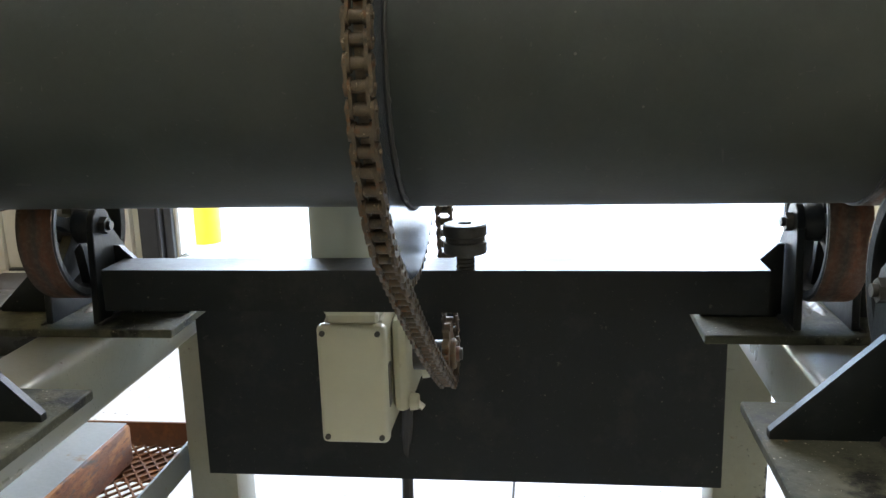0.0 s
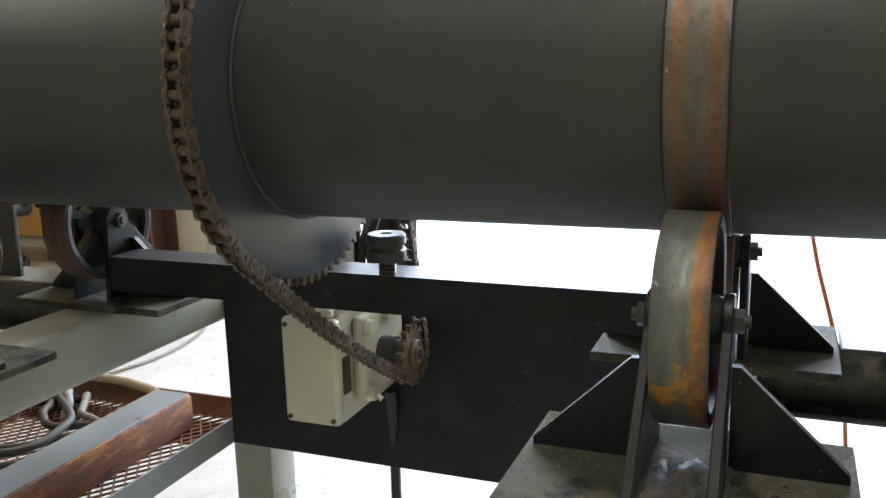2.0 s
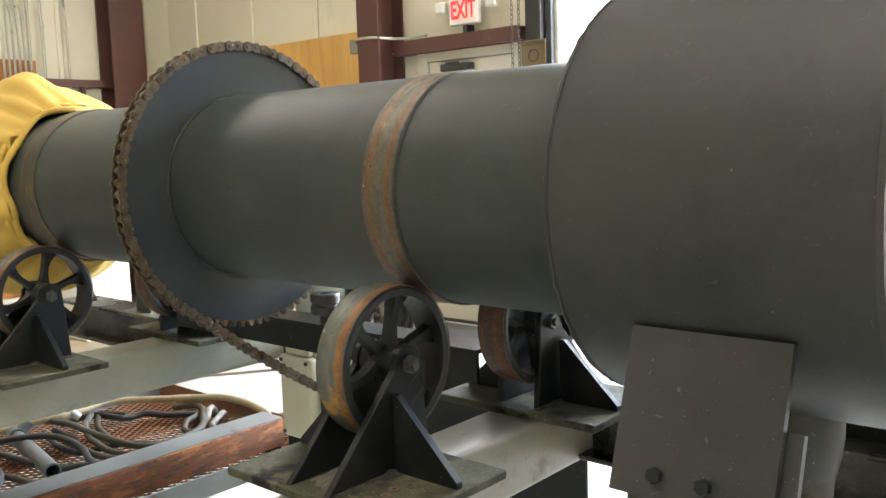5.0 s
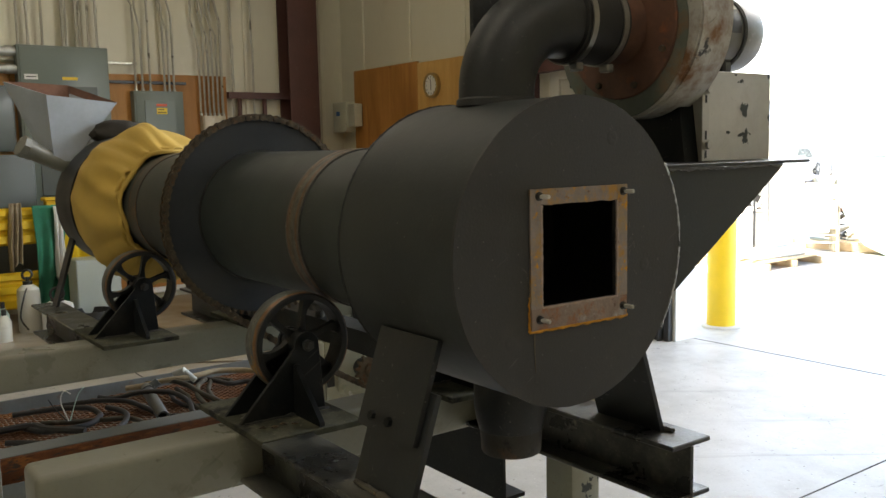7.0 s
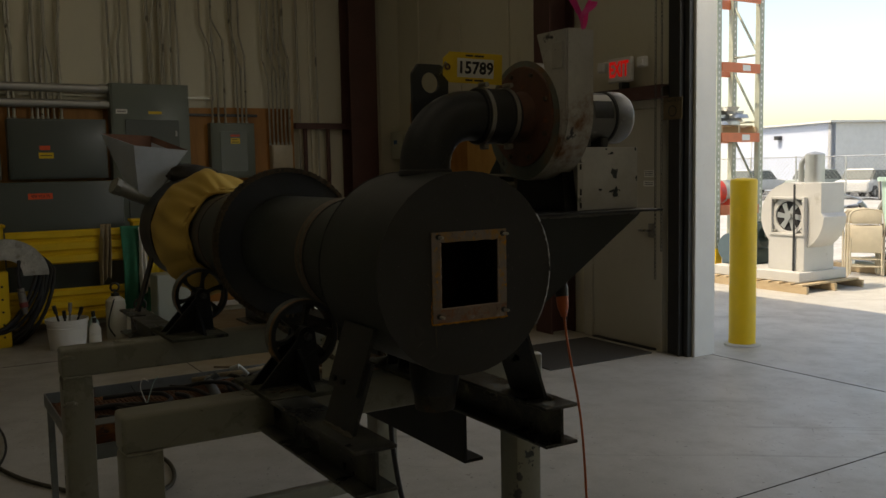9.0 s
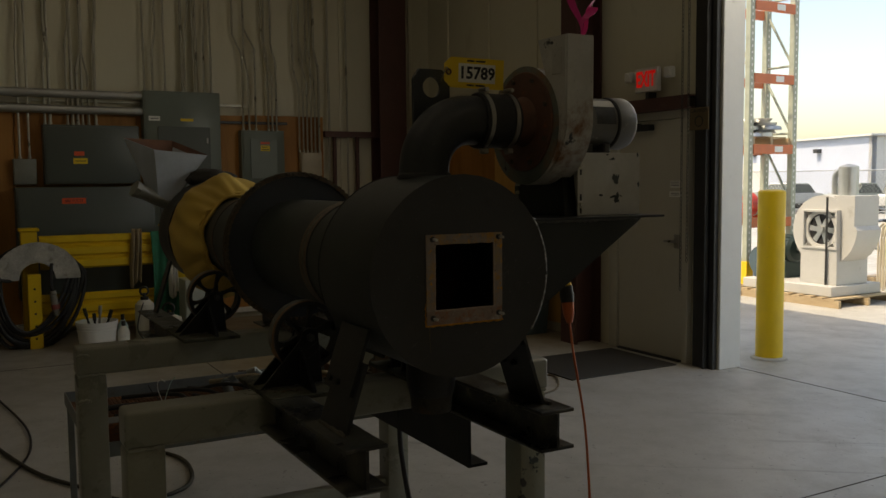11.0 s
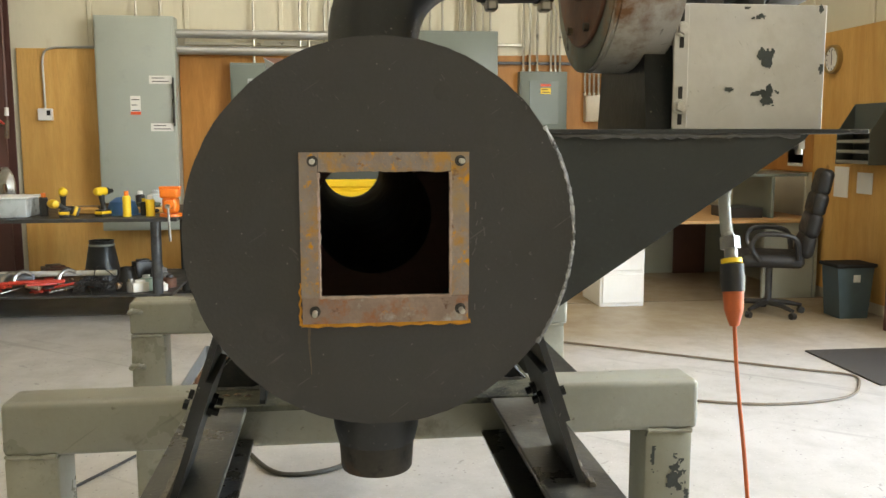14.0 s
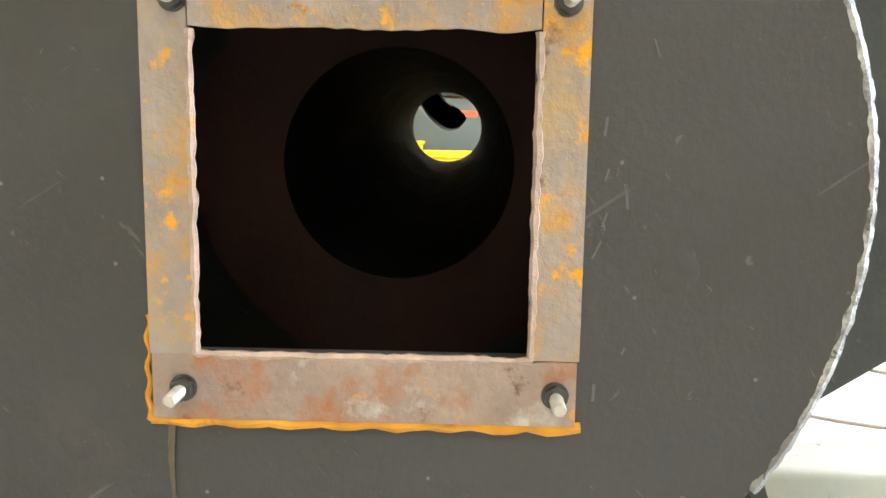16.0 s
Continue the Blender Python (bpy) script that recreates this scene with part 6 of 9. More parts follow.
prism(bm, [(-W + 0.018, -Hh), (W, -Hh), (W, Hh), (-W + 0.018, Hh), (-W, Hh - 0.018), (-W, -Hh + 0.018)], "z", -0.0005, 0.0005)
bmesh.ops.transform(bm, matrix=TM, verts=bm.verts)
part("card", bm, M["tag_yellow"], tag)
bm = B()
box(bm, -0.043, 0.058, -0.024, 0.024, 0.0006, 0.0010, m=TM)
part("white_field", bm, M["paper"], tag)
bm = B()
words(bm, "15789", 0.043, TM @ Matrix.Translation((0.0075, -0.001, 0.0016)) @ Matrix.Diagonal((0.93, 1, 1, 1)), 0.0003, 0.0012)
part("number", bm, M["ink"], tag, "bold black number", 0)
for z in (0.031, -0.031):
    for k in range(2):
        bm = B()
        box(bm, -0.02 + k * 0.024, 0.0 + k * 0.03, z - 0.0022, z + 0.0022, 0.0006, 0.0012, m=TM)
        part("print_bar", bm, M["ink"], tag)

bm = B()
lathe(bm, [(0.0035, 0.0), (0.0085, 0.0), (0.0085, 0.0012), (0.0035, 0.0012)], (0, 0, 0), "z", 20)
bmesh.ops.transform(bm, matrix=TM @ Matrix.Translation((-W + 0.012, 0, 0.0005)), verts=bm.verts)
part("eyelet", bm, M["rust_paint"], tag)
bm = B()
hole = TM @ Vector((-W + 0.012, 0, 0.001))
sweep(bm, spline([hole, hole + Vector((0.01, -0.012, 0.01)), (1.06, 1.262, 1.846), (1.04, 1.262, 1.845), hole + Vector((-0.012, -0.008, -0.004)), hole], 6), 0.0012, 6)
part("wire", bm, M["steel"], tag)

# power lead: conduit whip, black coupler, orange cord to the floor
lead = thing("power_lead", (0.79, 1.87, 1.14), "grey conduit whip with black connector on an orange extension cord", "power cord")
bm = B()
sweep(bm, spline([(1.05, 1.68, 1.50), (0.93, 1.80, 1.46), (0.80, 1.86, 1.42), (0.738, 1.87, 1.37), (0.752, 1.87, 1.30), (0.765, 1.871, 1.285)], 8), 0.0115, 12)
part("conduit", bm, M["grey_pipe"], lead)
bm = B()
cyl(bm, (0.764, 1.871, 1.287), (0.771, 1.871, 1.265), 0.0185, n=6)
cyl(bm, (0.770, 1.871, 1.268), (0.776, 1.871, 1.245), 0.0125, n=16)
part("gland", bm, M["steel"], lead)
bm = B()
cyl(bm, (0.776, 1.871, 1.246), (0.779, 1.871, 1.237), 0.020, n=24)
part("yellow_ring", bm, M["tag_yellow"], lead)
bm = B()
cyl(bm, (0.779, 1.871, 1.237), (0.789, 1.871, 1.185), 0.022, n=24)
cyl(bm, (0.783, 1.871, 1.217), (0.786, 1.871, 1.201), 0.0232, n=24)
part("connector", bm, M["black_plastic"], lead)
bm = B()
cyl(bm, (0.789, 1.871, 1.186), (0.795, 1.871, 1.150), 0.020, 0.018, n=20)
cyl(bm, (0.795, 1.871, 1.150), (0.800, 1.871, 1.120), 0.018, 0.009, n=20)
part("plug", bm, M["orange_cord"], lead)
bm = B()
sweep(bm, spline([(0.80, 1.871, 1.122), (0.82, 1.872, 1.02), (0.875, 1.875, 0.80), (0.895, 1.88, 0.55), (0.90, 1.885, 0.30), (0.93, 1.90, 0.05), (1.02, 2.0, 0.008), (1.3, 2.6, 0.006), (1.5, 3.4, 0.006)], 10), 0.0040, 8)
part("cord", bm, M["orange_cord"], lead)
# ---- feed end: hood ring, legs, hopper, feed pipe, canvas cover ----
feed = thing("feed_hood", (-0.96, AY, 1.0), "black feed-end ring hood on plate legs", "hood")
bm = B()
lathe(bm, [(0.228, -1.0), (0.228, -0.80), (0.222, -0.80), (0.222, -0.994), (0.105, -0.994), (0.105, -1.0)], (0, AY, AZ), "x", 80)
part("ring", bm, M["black"], feed)
for s in (-1, 1):
    part("leg", slant(AY + s * 0.19, 1.25, AY + s * 0.265, 1.009, -0.99, -0.93, -0.009 * s), M["black"], feed)
bm = B()
box(bm, -0.66, -0.60, AY + 0.235, AY + 0.245, 1.009, 1.30, 0.002)
solo("support_strap", bm, M["black"], "black upright flat bar standing on the beam", "flat bar")

hop = thing("feed_hopper", (-1.06, 1.0, 1.50), "galvanised pyramid feed hopper with red-brown inside", "hopper")
rimc = [Vector(p) for p in ((-1.20, 0.845, 1.79), (-1.20, 1.065, 1.78), (-0.98, 1.172, 1.708), (-0.95, 0.931, 1.73))]
botc = [Vector(p) for p in ((-1.03, 0.935, 1.50), (-1.03, 1.000, 1.50), (-0.965, 1.010, 1.505), (-0.96, 0.945, 1.508))]
for i in range(4):
    j = (i + 1) % 4
    bm = B()
    a, b, c, d = rimc[i], rimc[j], botc[j], botc[i]
    nrm = (b - a).cross(d - a).normalized()
    mid = sum(rimc + botc, Vector()) / 8
    if nrm.dot((a + c) / 2 - mid) < 0:
        nrm = -nrm
    f1 = [bm.verts.new(p) for p in (a, b, c, d)]
    f2 = [bm.verts.new(p - nrm * 0.003) for p in (a, b, c, d)]
    bm.faces.new(f1)
    fi = bm.faces.new(f2[::-1])
    fi.material_index = 1
    for q in range(4):
        w = (q + 1) % 4
        bm.faces.new((f1[q], f2[q], f2[w], f1[w]))
    bmesh.ops.recalc_face_normals(bm, faces=bm.faces)
    part("side", bm, [M["hopper"], M["hopper"] if i == 3 else M["rust_paint"]], hop, "", 0)
fp = thing("feed_pipe", (-1.0, 0.95, 1.45), "grey feed pipe tee with a pale flange cap", "pipe")
bm = B()
sweep(bm, [(-0.97, 0.872, 1.548), (-0.985, 0.93, 1.518), (-1.0, 1.03, 1.478), (-1.02, 1.14, 1.44)], 0.030, 24)
part("pipe", bm, M["grey_pipe"], fp)
bm = B()
cyl(bm, (-0.962, 0.842, 1.563), (-0.966, 0.860, 1.553), 0.038, n=8)
cyl(bm, (-0.966, 0.860, 1.553), (-0.971, 0.878, 1.544), 0.034, n=24)
part("cap", bm, M["grey_pipe"], fp)
bm = B()
sweep(bm, spline([(-1.05, 1.12, 1.455), (-0.97, 1.13, 1.435), (-0.93, 1.15, 1.41), (-0.93, 1.185, 1.385), (-0.94, 1.205, 1.405)], 5), [0.035] * 21, 10)
part("nozzle", bm, M["black"], fp)

# canvas cover gathered round the drum
bm = B()
NA, NS = 150, 26
grid = []
for i in range(NS + 1):
    s = i / NS
    x = -0.425 - 0.42 * s
    row = []
    for j in range(NA):
        a = 2 * math.pi * j / NA
        up = max(0.0, math.sin(a))
        down = max(0.0, -math.sin(a))
        base = 0.163 + 0.062 * math.sin(min(1, s * 1.6) * math.pi / 2) + 0.018 * up * math.sin(math.pi * s) + 0.055 * down ** 2 * math.sin(math.pi * min(1, s * 1.15)) * 0.8
        q = a * 4.5 + 3.0 * s + 1.6 * math.sin(a * 2 + 1)
        fold = 0.015 * abs(math.sin(q)) ** 2.5 * (1 - 0.75 * s) + 0.013 * abs(math.sin(a * 8.5 + 2.2 * math.sin(a * 3) - 2.5 * s)) ** 1.3 * (1 - s) ** 0.7
        peak = math.exp(-((a - 1.75) / 0.16) ** 2 - ((s - 0.30) / 0.20) ** 2) + 0.6 * math.exp(-((a - 2.5) / 0.2) ** 2 - ((s - 0.5) / 0.3) ** 2)
        fold += 0.026 * peak
        v = noise.noise(Vector((math.cos(a) * 1.3, math.sin(a) * 1.3, s * 1.6)))
        r = max(0.1685, base + fold + 0.010 * v - 0.004)
        xx = x + 0.022 * noise.noise(Vector((math.cos(a) * 2.2 + 5, math.sin(a) * 2.2, s))) * (1 - s)
        row.append(bm.verts.new((xx, AY + r * math.cos(a), AZ + max(r, 0.166) * math.sin(a))))
    grid.append(row)
for i in range(NS):
    for j in range(NA):
        k = (j + 1) % NA
        bm.faces.new((grid[i][j], grid[i][k], grid[i + 1][k], grid[i + 1][j]))
bmesh.ops.recalc_face_normals(bm, faces=bm.faces)
cover = thing("canvas_cover", (-0.67, AY, AZ - 0.25), "yellow canvas cover gathered in folds round the drum end", "cover")
cv = part("cloth", bm, M["tarp"], cover, "", 80)
sol = cv.modifiers.new("thick", "SOLIDIFY")
sol.thickness = 0.003
for q, (dx, rr) in enumerate(((0.0, 0.173), (0.022, 0.178))):
    bm = B()
    pts = []
    for k in range(120):
        a = 2 * math.pi * k / 120
        v = noise.noise(Vector((math.cos(a) * 2.2 + 5, math.sin(a) * 2.2, 0)))
        r = rr + 0.005 * math.sin(a * 7 + q)
        pts.append((-0.425 - dx + 0.022 * v + 0.004 * math.sin(a * 5 + q), AY + r * math.cos(a), AZ + r * math.sin(a)))
    sweep(bm, pts, 0.0075, 8, closed=True, wobble=0.2)
    part("hem", bm, M["tarp"], cover, "rolled canvas hem")
bm = B()
bmesh.ops.create_icosphere(bm, subdivisions=4, radius=1.0)
for v in bm.verts:
    d = v.co.copy()
    k = 1 + 0.16 * noise.noise(d * 1.6) + 0.10 * abs(noise.noise(d * 4.0)) + 0.03 * noise.noise(d * 9.0)
    v.co = Vector((-0.965 + 0.055 * d.x * k, 1.18 + 0.11 * d.y * k, AZ + 0.240 + max(-0.026, 0.045 * d.z * k)))
solo("black_cloth", bm, M["mat_rubber"], "black cloth bundle on the feed hood", "cloth")

# ---- wire tray beside the stand, with what lies in it ----
TX0, TX1, TY0, TY1, TZ = -1.34, -0.385, 0.56, 1.86, 0.60
tray = thing("wire_tray", (-0.86, 1.2, 0), "steel angle-framed tray with rusted expanded mesh on thin legs", "tray")
for x0, x1, y0, y1 in ((TX0, TX0 + 0.006, TY0, TY1), (TX1 - 0.006, TX1, TY0, TY1), (TX0 + 0.007, TX1 - 0.007, TY0, TY0 + 0.006), (TX0 + 0.007, TX1 - 0.007, TY1 - 0.006, TY1)):
    bm = B()
    box(bm, x0, x1, y0, y1, TZ - 0.045, TZ + 0.012, 0.001)
    if x1 - x0 < 0.05:
        s = 1 if x0 < -1 else -1
        box(bm, min(x0, x0 + s * 0.03), max(x1, x1 + s * 0.03), y0, y1, TZ - 0.045, TZ - 0.040)
    part("rim", bm, M["mesh"] if y0 > 1.8 else M["tube_grey"], tray)
for x in (TX0 + 0.008,):
    for y in (TY0 + 0.008,):
        bm = B()
        box(bm, x, x + 0.028, y, y + 0.028, 0.0, TZ - 0.046, 0.002)
        part("leg", bm, M["tube_grey"], tray)
for y in (TY0 + 0.002, TY1 - 0.09):      # lugs that carry the inner rim on the legs of the stand
    bm = B()
    box(bm, TX1 + 0.0005, X1 - 0.0502, y, y + 0.04, TZ - 0.044, TZ - 0.038, 0.001)
    part("lug", bm, M["tube_grey"], tray)
bm = B()
nx, ny = 34, 35
dx, dy = (TX1 - TX0 - 0.03) / nx, (TY1 - TY0 - 0.03) / ny
verts, faces = [], []
def strand(p, q, w=0.0019, h=0.0022):
    d = Vector((q[0] - p[0], q[1] - p[1], 0)).normalized()
    n = Vector((-d.y, d.x, 0)) * w
    b = len(verts)
    z = TZ - 0.037
    for (x, y) in (p, q):
        for s in (-1, 1):
            for zz in (z - h, z + h):
                verts.append((x + n.x * s, y + n.y * s, zz))
    faces.extend([(b, b + 1, b + 5, b + 4), (b + 2, b + 6, b + 7, b + 3), (b + 1, b + 3, b + 7, b + 5), (b, b + 4, b + 6, b + 2)])


for i in range(nx):
    for j in range(ny):
        x, y = TX0 + 0.015 + i * dx, TY0 + 0.015 + j * dy
        strand((x, y + dy / 2), (x + dx / 2, y + dy))
        strand((x + dx / 2, y + dy), (x + dx, y + dy / 2))
        strand((x + dx, y + dy / 2), (x + dx / 2, y))
        strand((x + dx / 2, y), (x, y + dy / 2))
me = bpy.data.meshes.new("expanded_mesh")
me.from_pydata(verts, [], faces)
me.materials.append(M["mesh"])
ob = new("expanded_mesh", me)
ob.parent = tray
ob.location = -tray.location
tagged(ob, "rusted expanded metal mesh", kind="stuff")
for x0, x1, y0, y1, z1 in ((TX0 + 0.04, TX1 - 0.04, 1.70, 1.82, 0.040), (-1.09, -0.98, 0.62, 1.69, 0.040)):
    bm = B()
    box(bm, x0, x1, y0, y1, TZ - 0.046, TZ - z1, 0.001)
    part("cross_bar", bm, M["mesh"], tray, "rusted flat bar under the mesh")
stt = thing("steel_tube", (-0.557, 1.19, TZ - 0.033), "grey-topped square steel tube with rusted sides in the tray", "steel tube")
bm = B()
box(bm, -0.61, -0.505, 0.62, 1.765, TZ - 0.033, TZ + 0.0505, 0.008, 2)
part("body", bm, M["tube_rust"], stt, "orange rusted tube sides")
bm = B()
box(bm, -0.604, -0.511, 0.624, 1.761, TZ + 0.0507, TZ + 0.0525, 0.0008)
part("painted_top", bm, M["tube_grey"], stt, "grey painted top face")
MZ = TZ - 0.035
def lay(pts, rad, mat, label, seed):
    """A cable through the given places (x, y, height over the mesh), sagging and kinked a little between them."""
    bm = B()
    way = spline([(x, y, MZ + h) for x, y, h in pts], 7)
    way = [Vector(q) + 0.006 * Vector((noise.noise(Vector((k * 0.23, seed, 0))), noise.noise(Vector((k * 0.23, seed, 5))), 0.5 * noise.noise(Vector((k * 0.2, seed, 9))))) for k, q in enumerate(way)]
    sweep(bm, way, rad, 12)
    return solo("cable", bm, mat, label, "cable", smooth=75)


GREY_LOOP = "dusty grey-brown rubber cable looped loosely in the tray"
lay([(-1.27, 1.22, 0.03), (-1.19, 1.365, 0.055), (-1.17, 1.455, 0.06), (-1.18, 1.59, 0.06), (-1.068, 1.70, 0.06), (-0.978, 1.80, 0.06), (-0.881, 1.842, 0.06), (-0.764, 1.842, 0.06), (-0.66, 1.825, 0.045), (-0.625, 1.80, 0.02)], 0.0115, M["tan_rope"], "thick tan cable lying along the tray", 1.3)
lay([(-1.24, 1.289, 0.045), (-1.177, 1.388, 0.05), (-1.006, 1.42, 0.04), (-0.854, 1.433, 0.035), (-0.761, 1.475, 0.03), (-0.744, 1.579, 0.03), (-0.78, 1.663, 0.035), (-0.905, 1.75, 0.04), (-0.985, 1.775, 0.035), (-1.06, 1.74, 0.025)], 0.0098, M["cable"], GREY_LOOP, 2.1)
lay([(-1.20, 1.52, 0.03), (-1.14, 1.49, 0.04), (-1.089, 1.448, 0.035), (-0.947, 1.402, 0.03), (-0.84, 1.398, 0.02), (-0.749, 1.44, 0.014), (-0.66, 1.53, 0.012)], 0.0095, M["cable"], GREY_LOOP, 3.7)
lay([(-1.10, 1.60, 0.03), (-1.182, 1.554, 0.025), (-1.13, 1.51, 0.018), (-1.056, 1.483, 0.016), (-0.919, 1.468, 0.012), (-0.811, 1.532, 0.012), (-0.73, 1.62, 0.012)], 0.0095, M["cable"], GREY_LOOP, 4.4)
lay([(-1.20, 1.40, 0.012), (-1.083, 1.395, 0.015), (-0.975, 1.375, 0.013), (-0.859, 1.368, 0.012), (-0.76, 1.40, 0.012), (-0.66, 1.46, 0.012)], 0.0098, M["cable"], GREY_LOOP, 5.2)
lay([(-1.20, 1.43, 0.025), (-1.19, 1.535, 0.03), (-1.102, 1.575, 0.022), (-1.09, 1.655, 0.022), (-0.99, 1.689, 0.025), (-0.93, 1.76, 0.022), (-0.87, 1.79, 0.018)], 0.0105, M["rubber"], "dark rubber cable bent round in the tray", 6.6)
lay([(-0.93, 1.81, 0.012), (-0.918, 1.795, 0.035), (-0.88, 1.76, 0.045), (-0.844, 1.721, 0.03), (-0.82, 1.68, 0.013)], 0.0105, M["pale_cable"], "pale worn cable end in the tray", 7.9)
lay([(-0.87, 1.80, 0.012), (-0.845, 1.785, 0.035), (-0.81, 1.74, 0.035), (-0.78, 1.701, 0.025), (-0.70, 1.69, 0.012)], 0.0095, M["pale_cable"], "pale worn cable end in the tray", 8.8)
lay([(-0.98, 1.80, 0.012), (-0.90, 1.72, 0.03), (-0.86, 1.66, 0.03), (-0.80, 1.63, 0.02), (-0.72, 1.70, 0.012), (-0.66, 1.74, 0.012)], 0.0095, M["cable"], GREY_LOOP, 10.7)
lay([(-1.17, 1.36, 0.02), (-1.07, 1.34, 0.016), (-0.99, 1.335, 0.012), (-0.92, 1.35, 0.013), (-0.90, 1.42, 0.014), (-0.86, 1.45, 0.025)], 0.0085, M["rubber"], "thin dark cable bent round in the tray", 11.4)
lay([(-1.06, 0.86, 0.012), (-0.98, 1.0, 0.013), (-0.92, 1.12, 0.012), (-0.80, 1.16, 0.012), (-0.67, 1.20, 0.012)], 0.0095, M["cable"], GREY_LOOP, 9.5)
for pts, r, seed in (
        ([(-1.26, 0.98, 0.012), (-1.16, 1.08, 0.03), (-1.06, 1.17, 0.035), (-0.96, 1.20, 0.025), (-0.86, 1.24, 0.013), (-0.78, 1.34, 0.012)], 0.0095, 12.3),
        ([(-1.28, 1.12, 0.012), (-1.18, 1.16, 0.022), (-1.10, 1.24, 0.05), (-1.02, 1.33, 0.045), (-0.92, 1.35, 0.03), (-0.80, 1.33, 0.013), (-0.70, 1.36, 0.012)], 0.0095, 13.9),
        ([(-1.24, 0.80, 0.012), (-1.19, 0.93, 0.02), (-1.10, 1.02, 0.03), (-1.00, 1.05, 0.02), (-0.93, 0.98, 0.013), (-0.95, 0.86, 0.012), (-1.04, 0.80, 0.012)], 0.0105, 15.1),
        ([(-0.90, 0.72, 0.012), (-0.80, 0.84, 0.014), (-0.76, 0.98, 0.014), (-0.84, 1.09, 0.025), (-0.96, 1.12, 0.03), (-1.10, 1.10, 0.015)], 0.0100, 16.8)):
    lay(pts, r, M["rubber"], "dark rubber cable lying loosely in the tray", seed)
s = thing("pipe_fitting", (-1.0, 1.25, MZ), "grey plastic conduit tee with pipe stub lying in the tray", "pipe fitting")
bm = B()
lathe(bm, [(0.0180, 0.0), (0.0225, 0.0), (0.0225, 0.40), (0.0180, 0.40)], (0, 0, 0), "x", 24)
bmesh.ops.transform(bm, matrix=Matrix.Translation((-1.20, 1.285, MZ + 0.0245)) @ Matrix.Rotation(radians(-10), 4, "Z"), verts=bm.verts)
part("stub", bm, M["conduit_grey"], s)
bm = B()
lathe(bm, [(0.023, 0.0), (0.0265, 0.0), (0.0265, 0.045), (0.023, 0.045)], (0, 0, 0), "x", 24)
bmesh.ops.transform(bm, matrix=Matrix.Translation((-1.215, 1.288, MZ + 0.0275)) @ Matrix.Rotation(radians(-10), 4, "Z"), verts=bm.verts)
cyl(bm, (-1.193, 1.284, MZ + 0.03), (-1.186, 1.325, MZ + 0.06), 0.018, n=20)
part("tee", bm, M["conduit_grey"], s)
bm = B()
sweep(bm, spline([(-1.05, 0.70, MZ + 0.016), (-1.02, 0.82, MZ + 0.022), (-0.95, 0.86, MZ + 0.02), (-0.86, 0.96, MZ + 0.016)], 5), [0.013] * 16, 8)
solo("pry_bar", bm, M["rubber"], "dark bent steel bar in the tray", "bar")
w = thing("wire_end", (-1.0, 0.92, MZ), "white and green wire ends standing up from a cable", "wire")
for m, pts in (("paper", [(-1.0, 0.94, MZ + 0.02), (-1.01, 0.92, MZ + 0.09), (-1.0, 0.93, MZ + 0.13), (-0.985, 0.95, MZ + 0.12)]),
               ("teal_bin", [(-1.0, 0.945, MZ + 0.02), (-1.015, 0.97, MZ + 0.08), (-1.02, 0.985, MZ + 0.11), (-1.01, 1.0, MZ + 0.13)]),
               ("rubber", [(-1.0, 0.935, MZ + 0.02), (-1.02, 0.90, MZ + 0.07), (-1.035, 0.885, MZ + 0.10)])):
    bm = B()
    sweep(bm, spline(pts, 6), 0.0022, 6)
    part("wire", bm, M[m], w)
bm = B()
cyl(bm, (-1.215, 1.400, MZ + 0.066), (-1.185, 1.435, MZ + 0.082), 0.017, n=20)
cyl(bm, (-1.186, 1.434, MZ + 0.0815), (-1.155, 1.465, MZ + 0.045), 0.012, n=16)
solo("cable_plug", bm, M["bin_clear"], "pale plug at the end of the coiled cable", "plug")

# cables lying on the floor
for pts, r, m, lb in (
    ([(-3.2, 0.2, 0.012), (-2.2, 0.45, 0.012), (-1.75, 0.66, 0.012), (-1.4, 0.86, 0.012), (-1.5, 1.15, 0.012), (-1.96, 1.22, 0.012), (-2.4, 1.0, 0.012)], 0.011, "cable", "black cable snaking over the floor"),
    ([(-6.2, -0.3, 0.012), (-5.2, 0.2, 0.012), (-4.2, 0.35, 0.012), (-2.9, 0.5, 0.012), (-2.0, 0.3, 0.012), (-0.6, -0.4, 0.012)], 0.007, "rubber", "black hose on the concrete floor"),
    ([(-4.1, 2.16, 0.011), (-3.693, 2.746, 0.011), (-3.218, 3.416, 0.011), (-2.80, 4.0, 0.011), (-2.613, 4.274, 0.011), (-2.396, 4.2, 0.011), (-2.169, 3.974, 0.011), (-2.096, 3.54, 0.011), (-2.21, 3.12, 0.011), (-2.45, 2.7, 0.011), (-2.8, 2.2, 0.011)], 0.0075, "brown_cable", "brown cable looped on the floor before the mat"),
    ([(-0.2, 2.0, 0.011), (-0.05, 2.1, 0.011), (0.25, 1.98, 0.011), (0.5, 2.1, 0.011), (0.9, 2.0, 0.011)], 0.010, "rubber", "black cable under the stand")):
    bm = B()
    sweep(bm, spline(pts, 10), r, 8)
    solo("floor_cable", bm, M[m], lb, "cable")

# ---- electrical gear on the back wall ----
XB = XW + 0.031
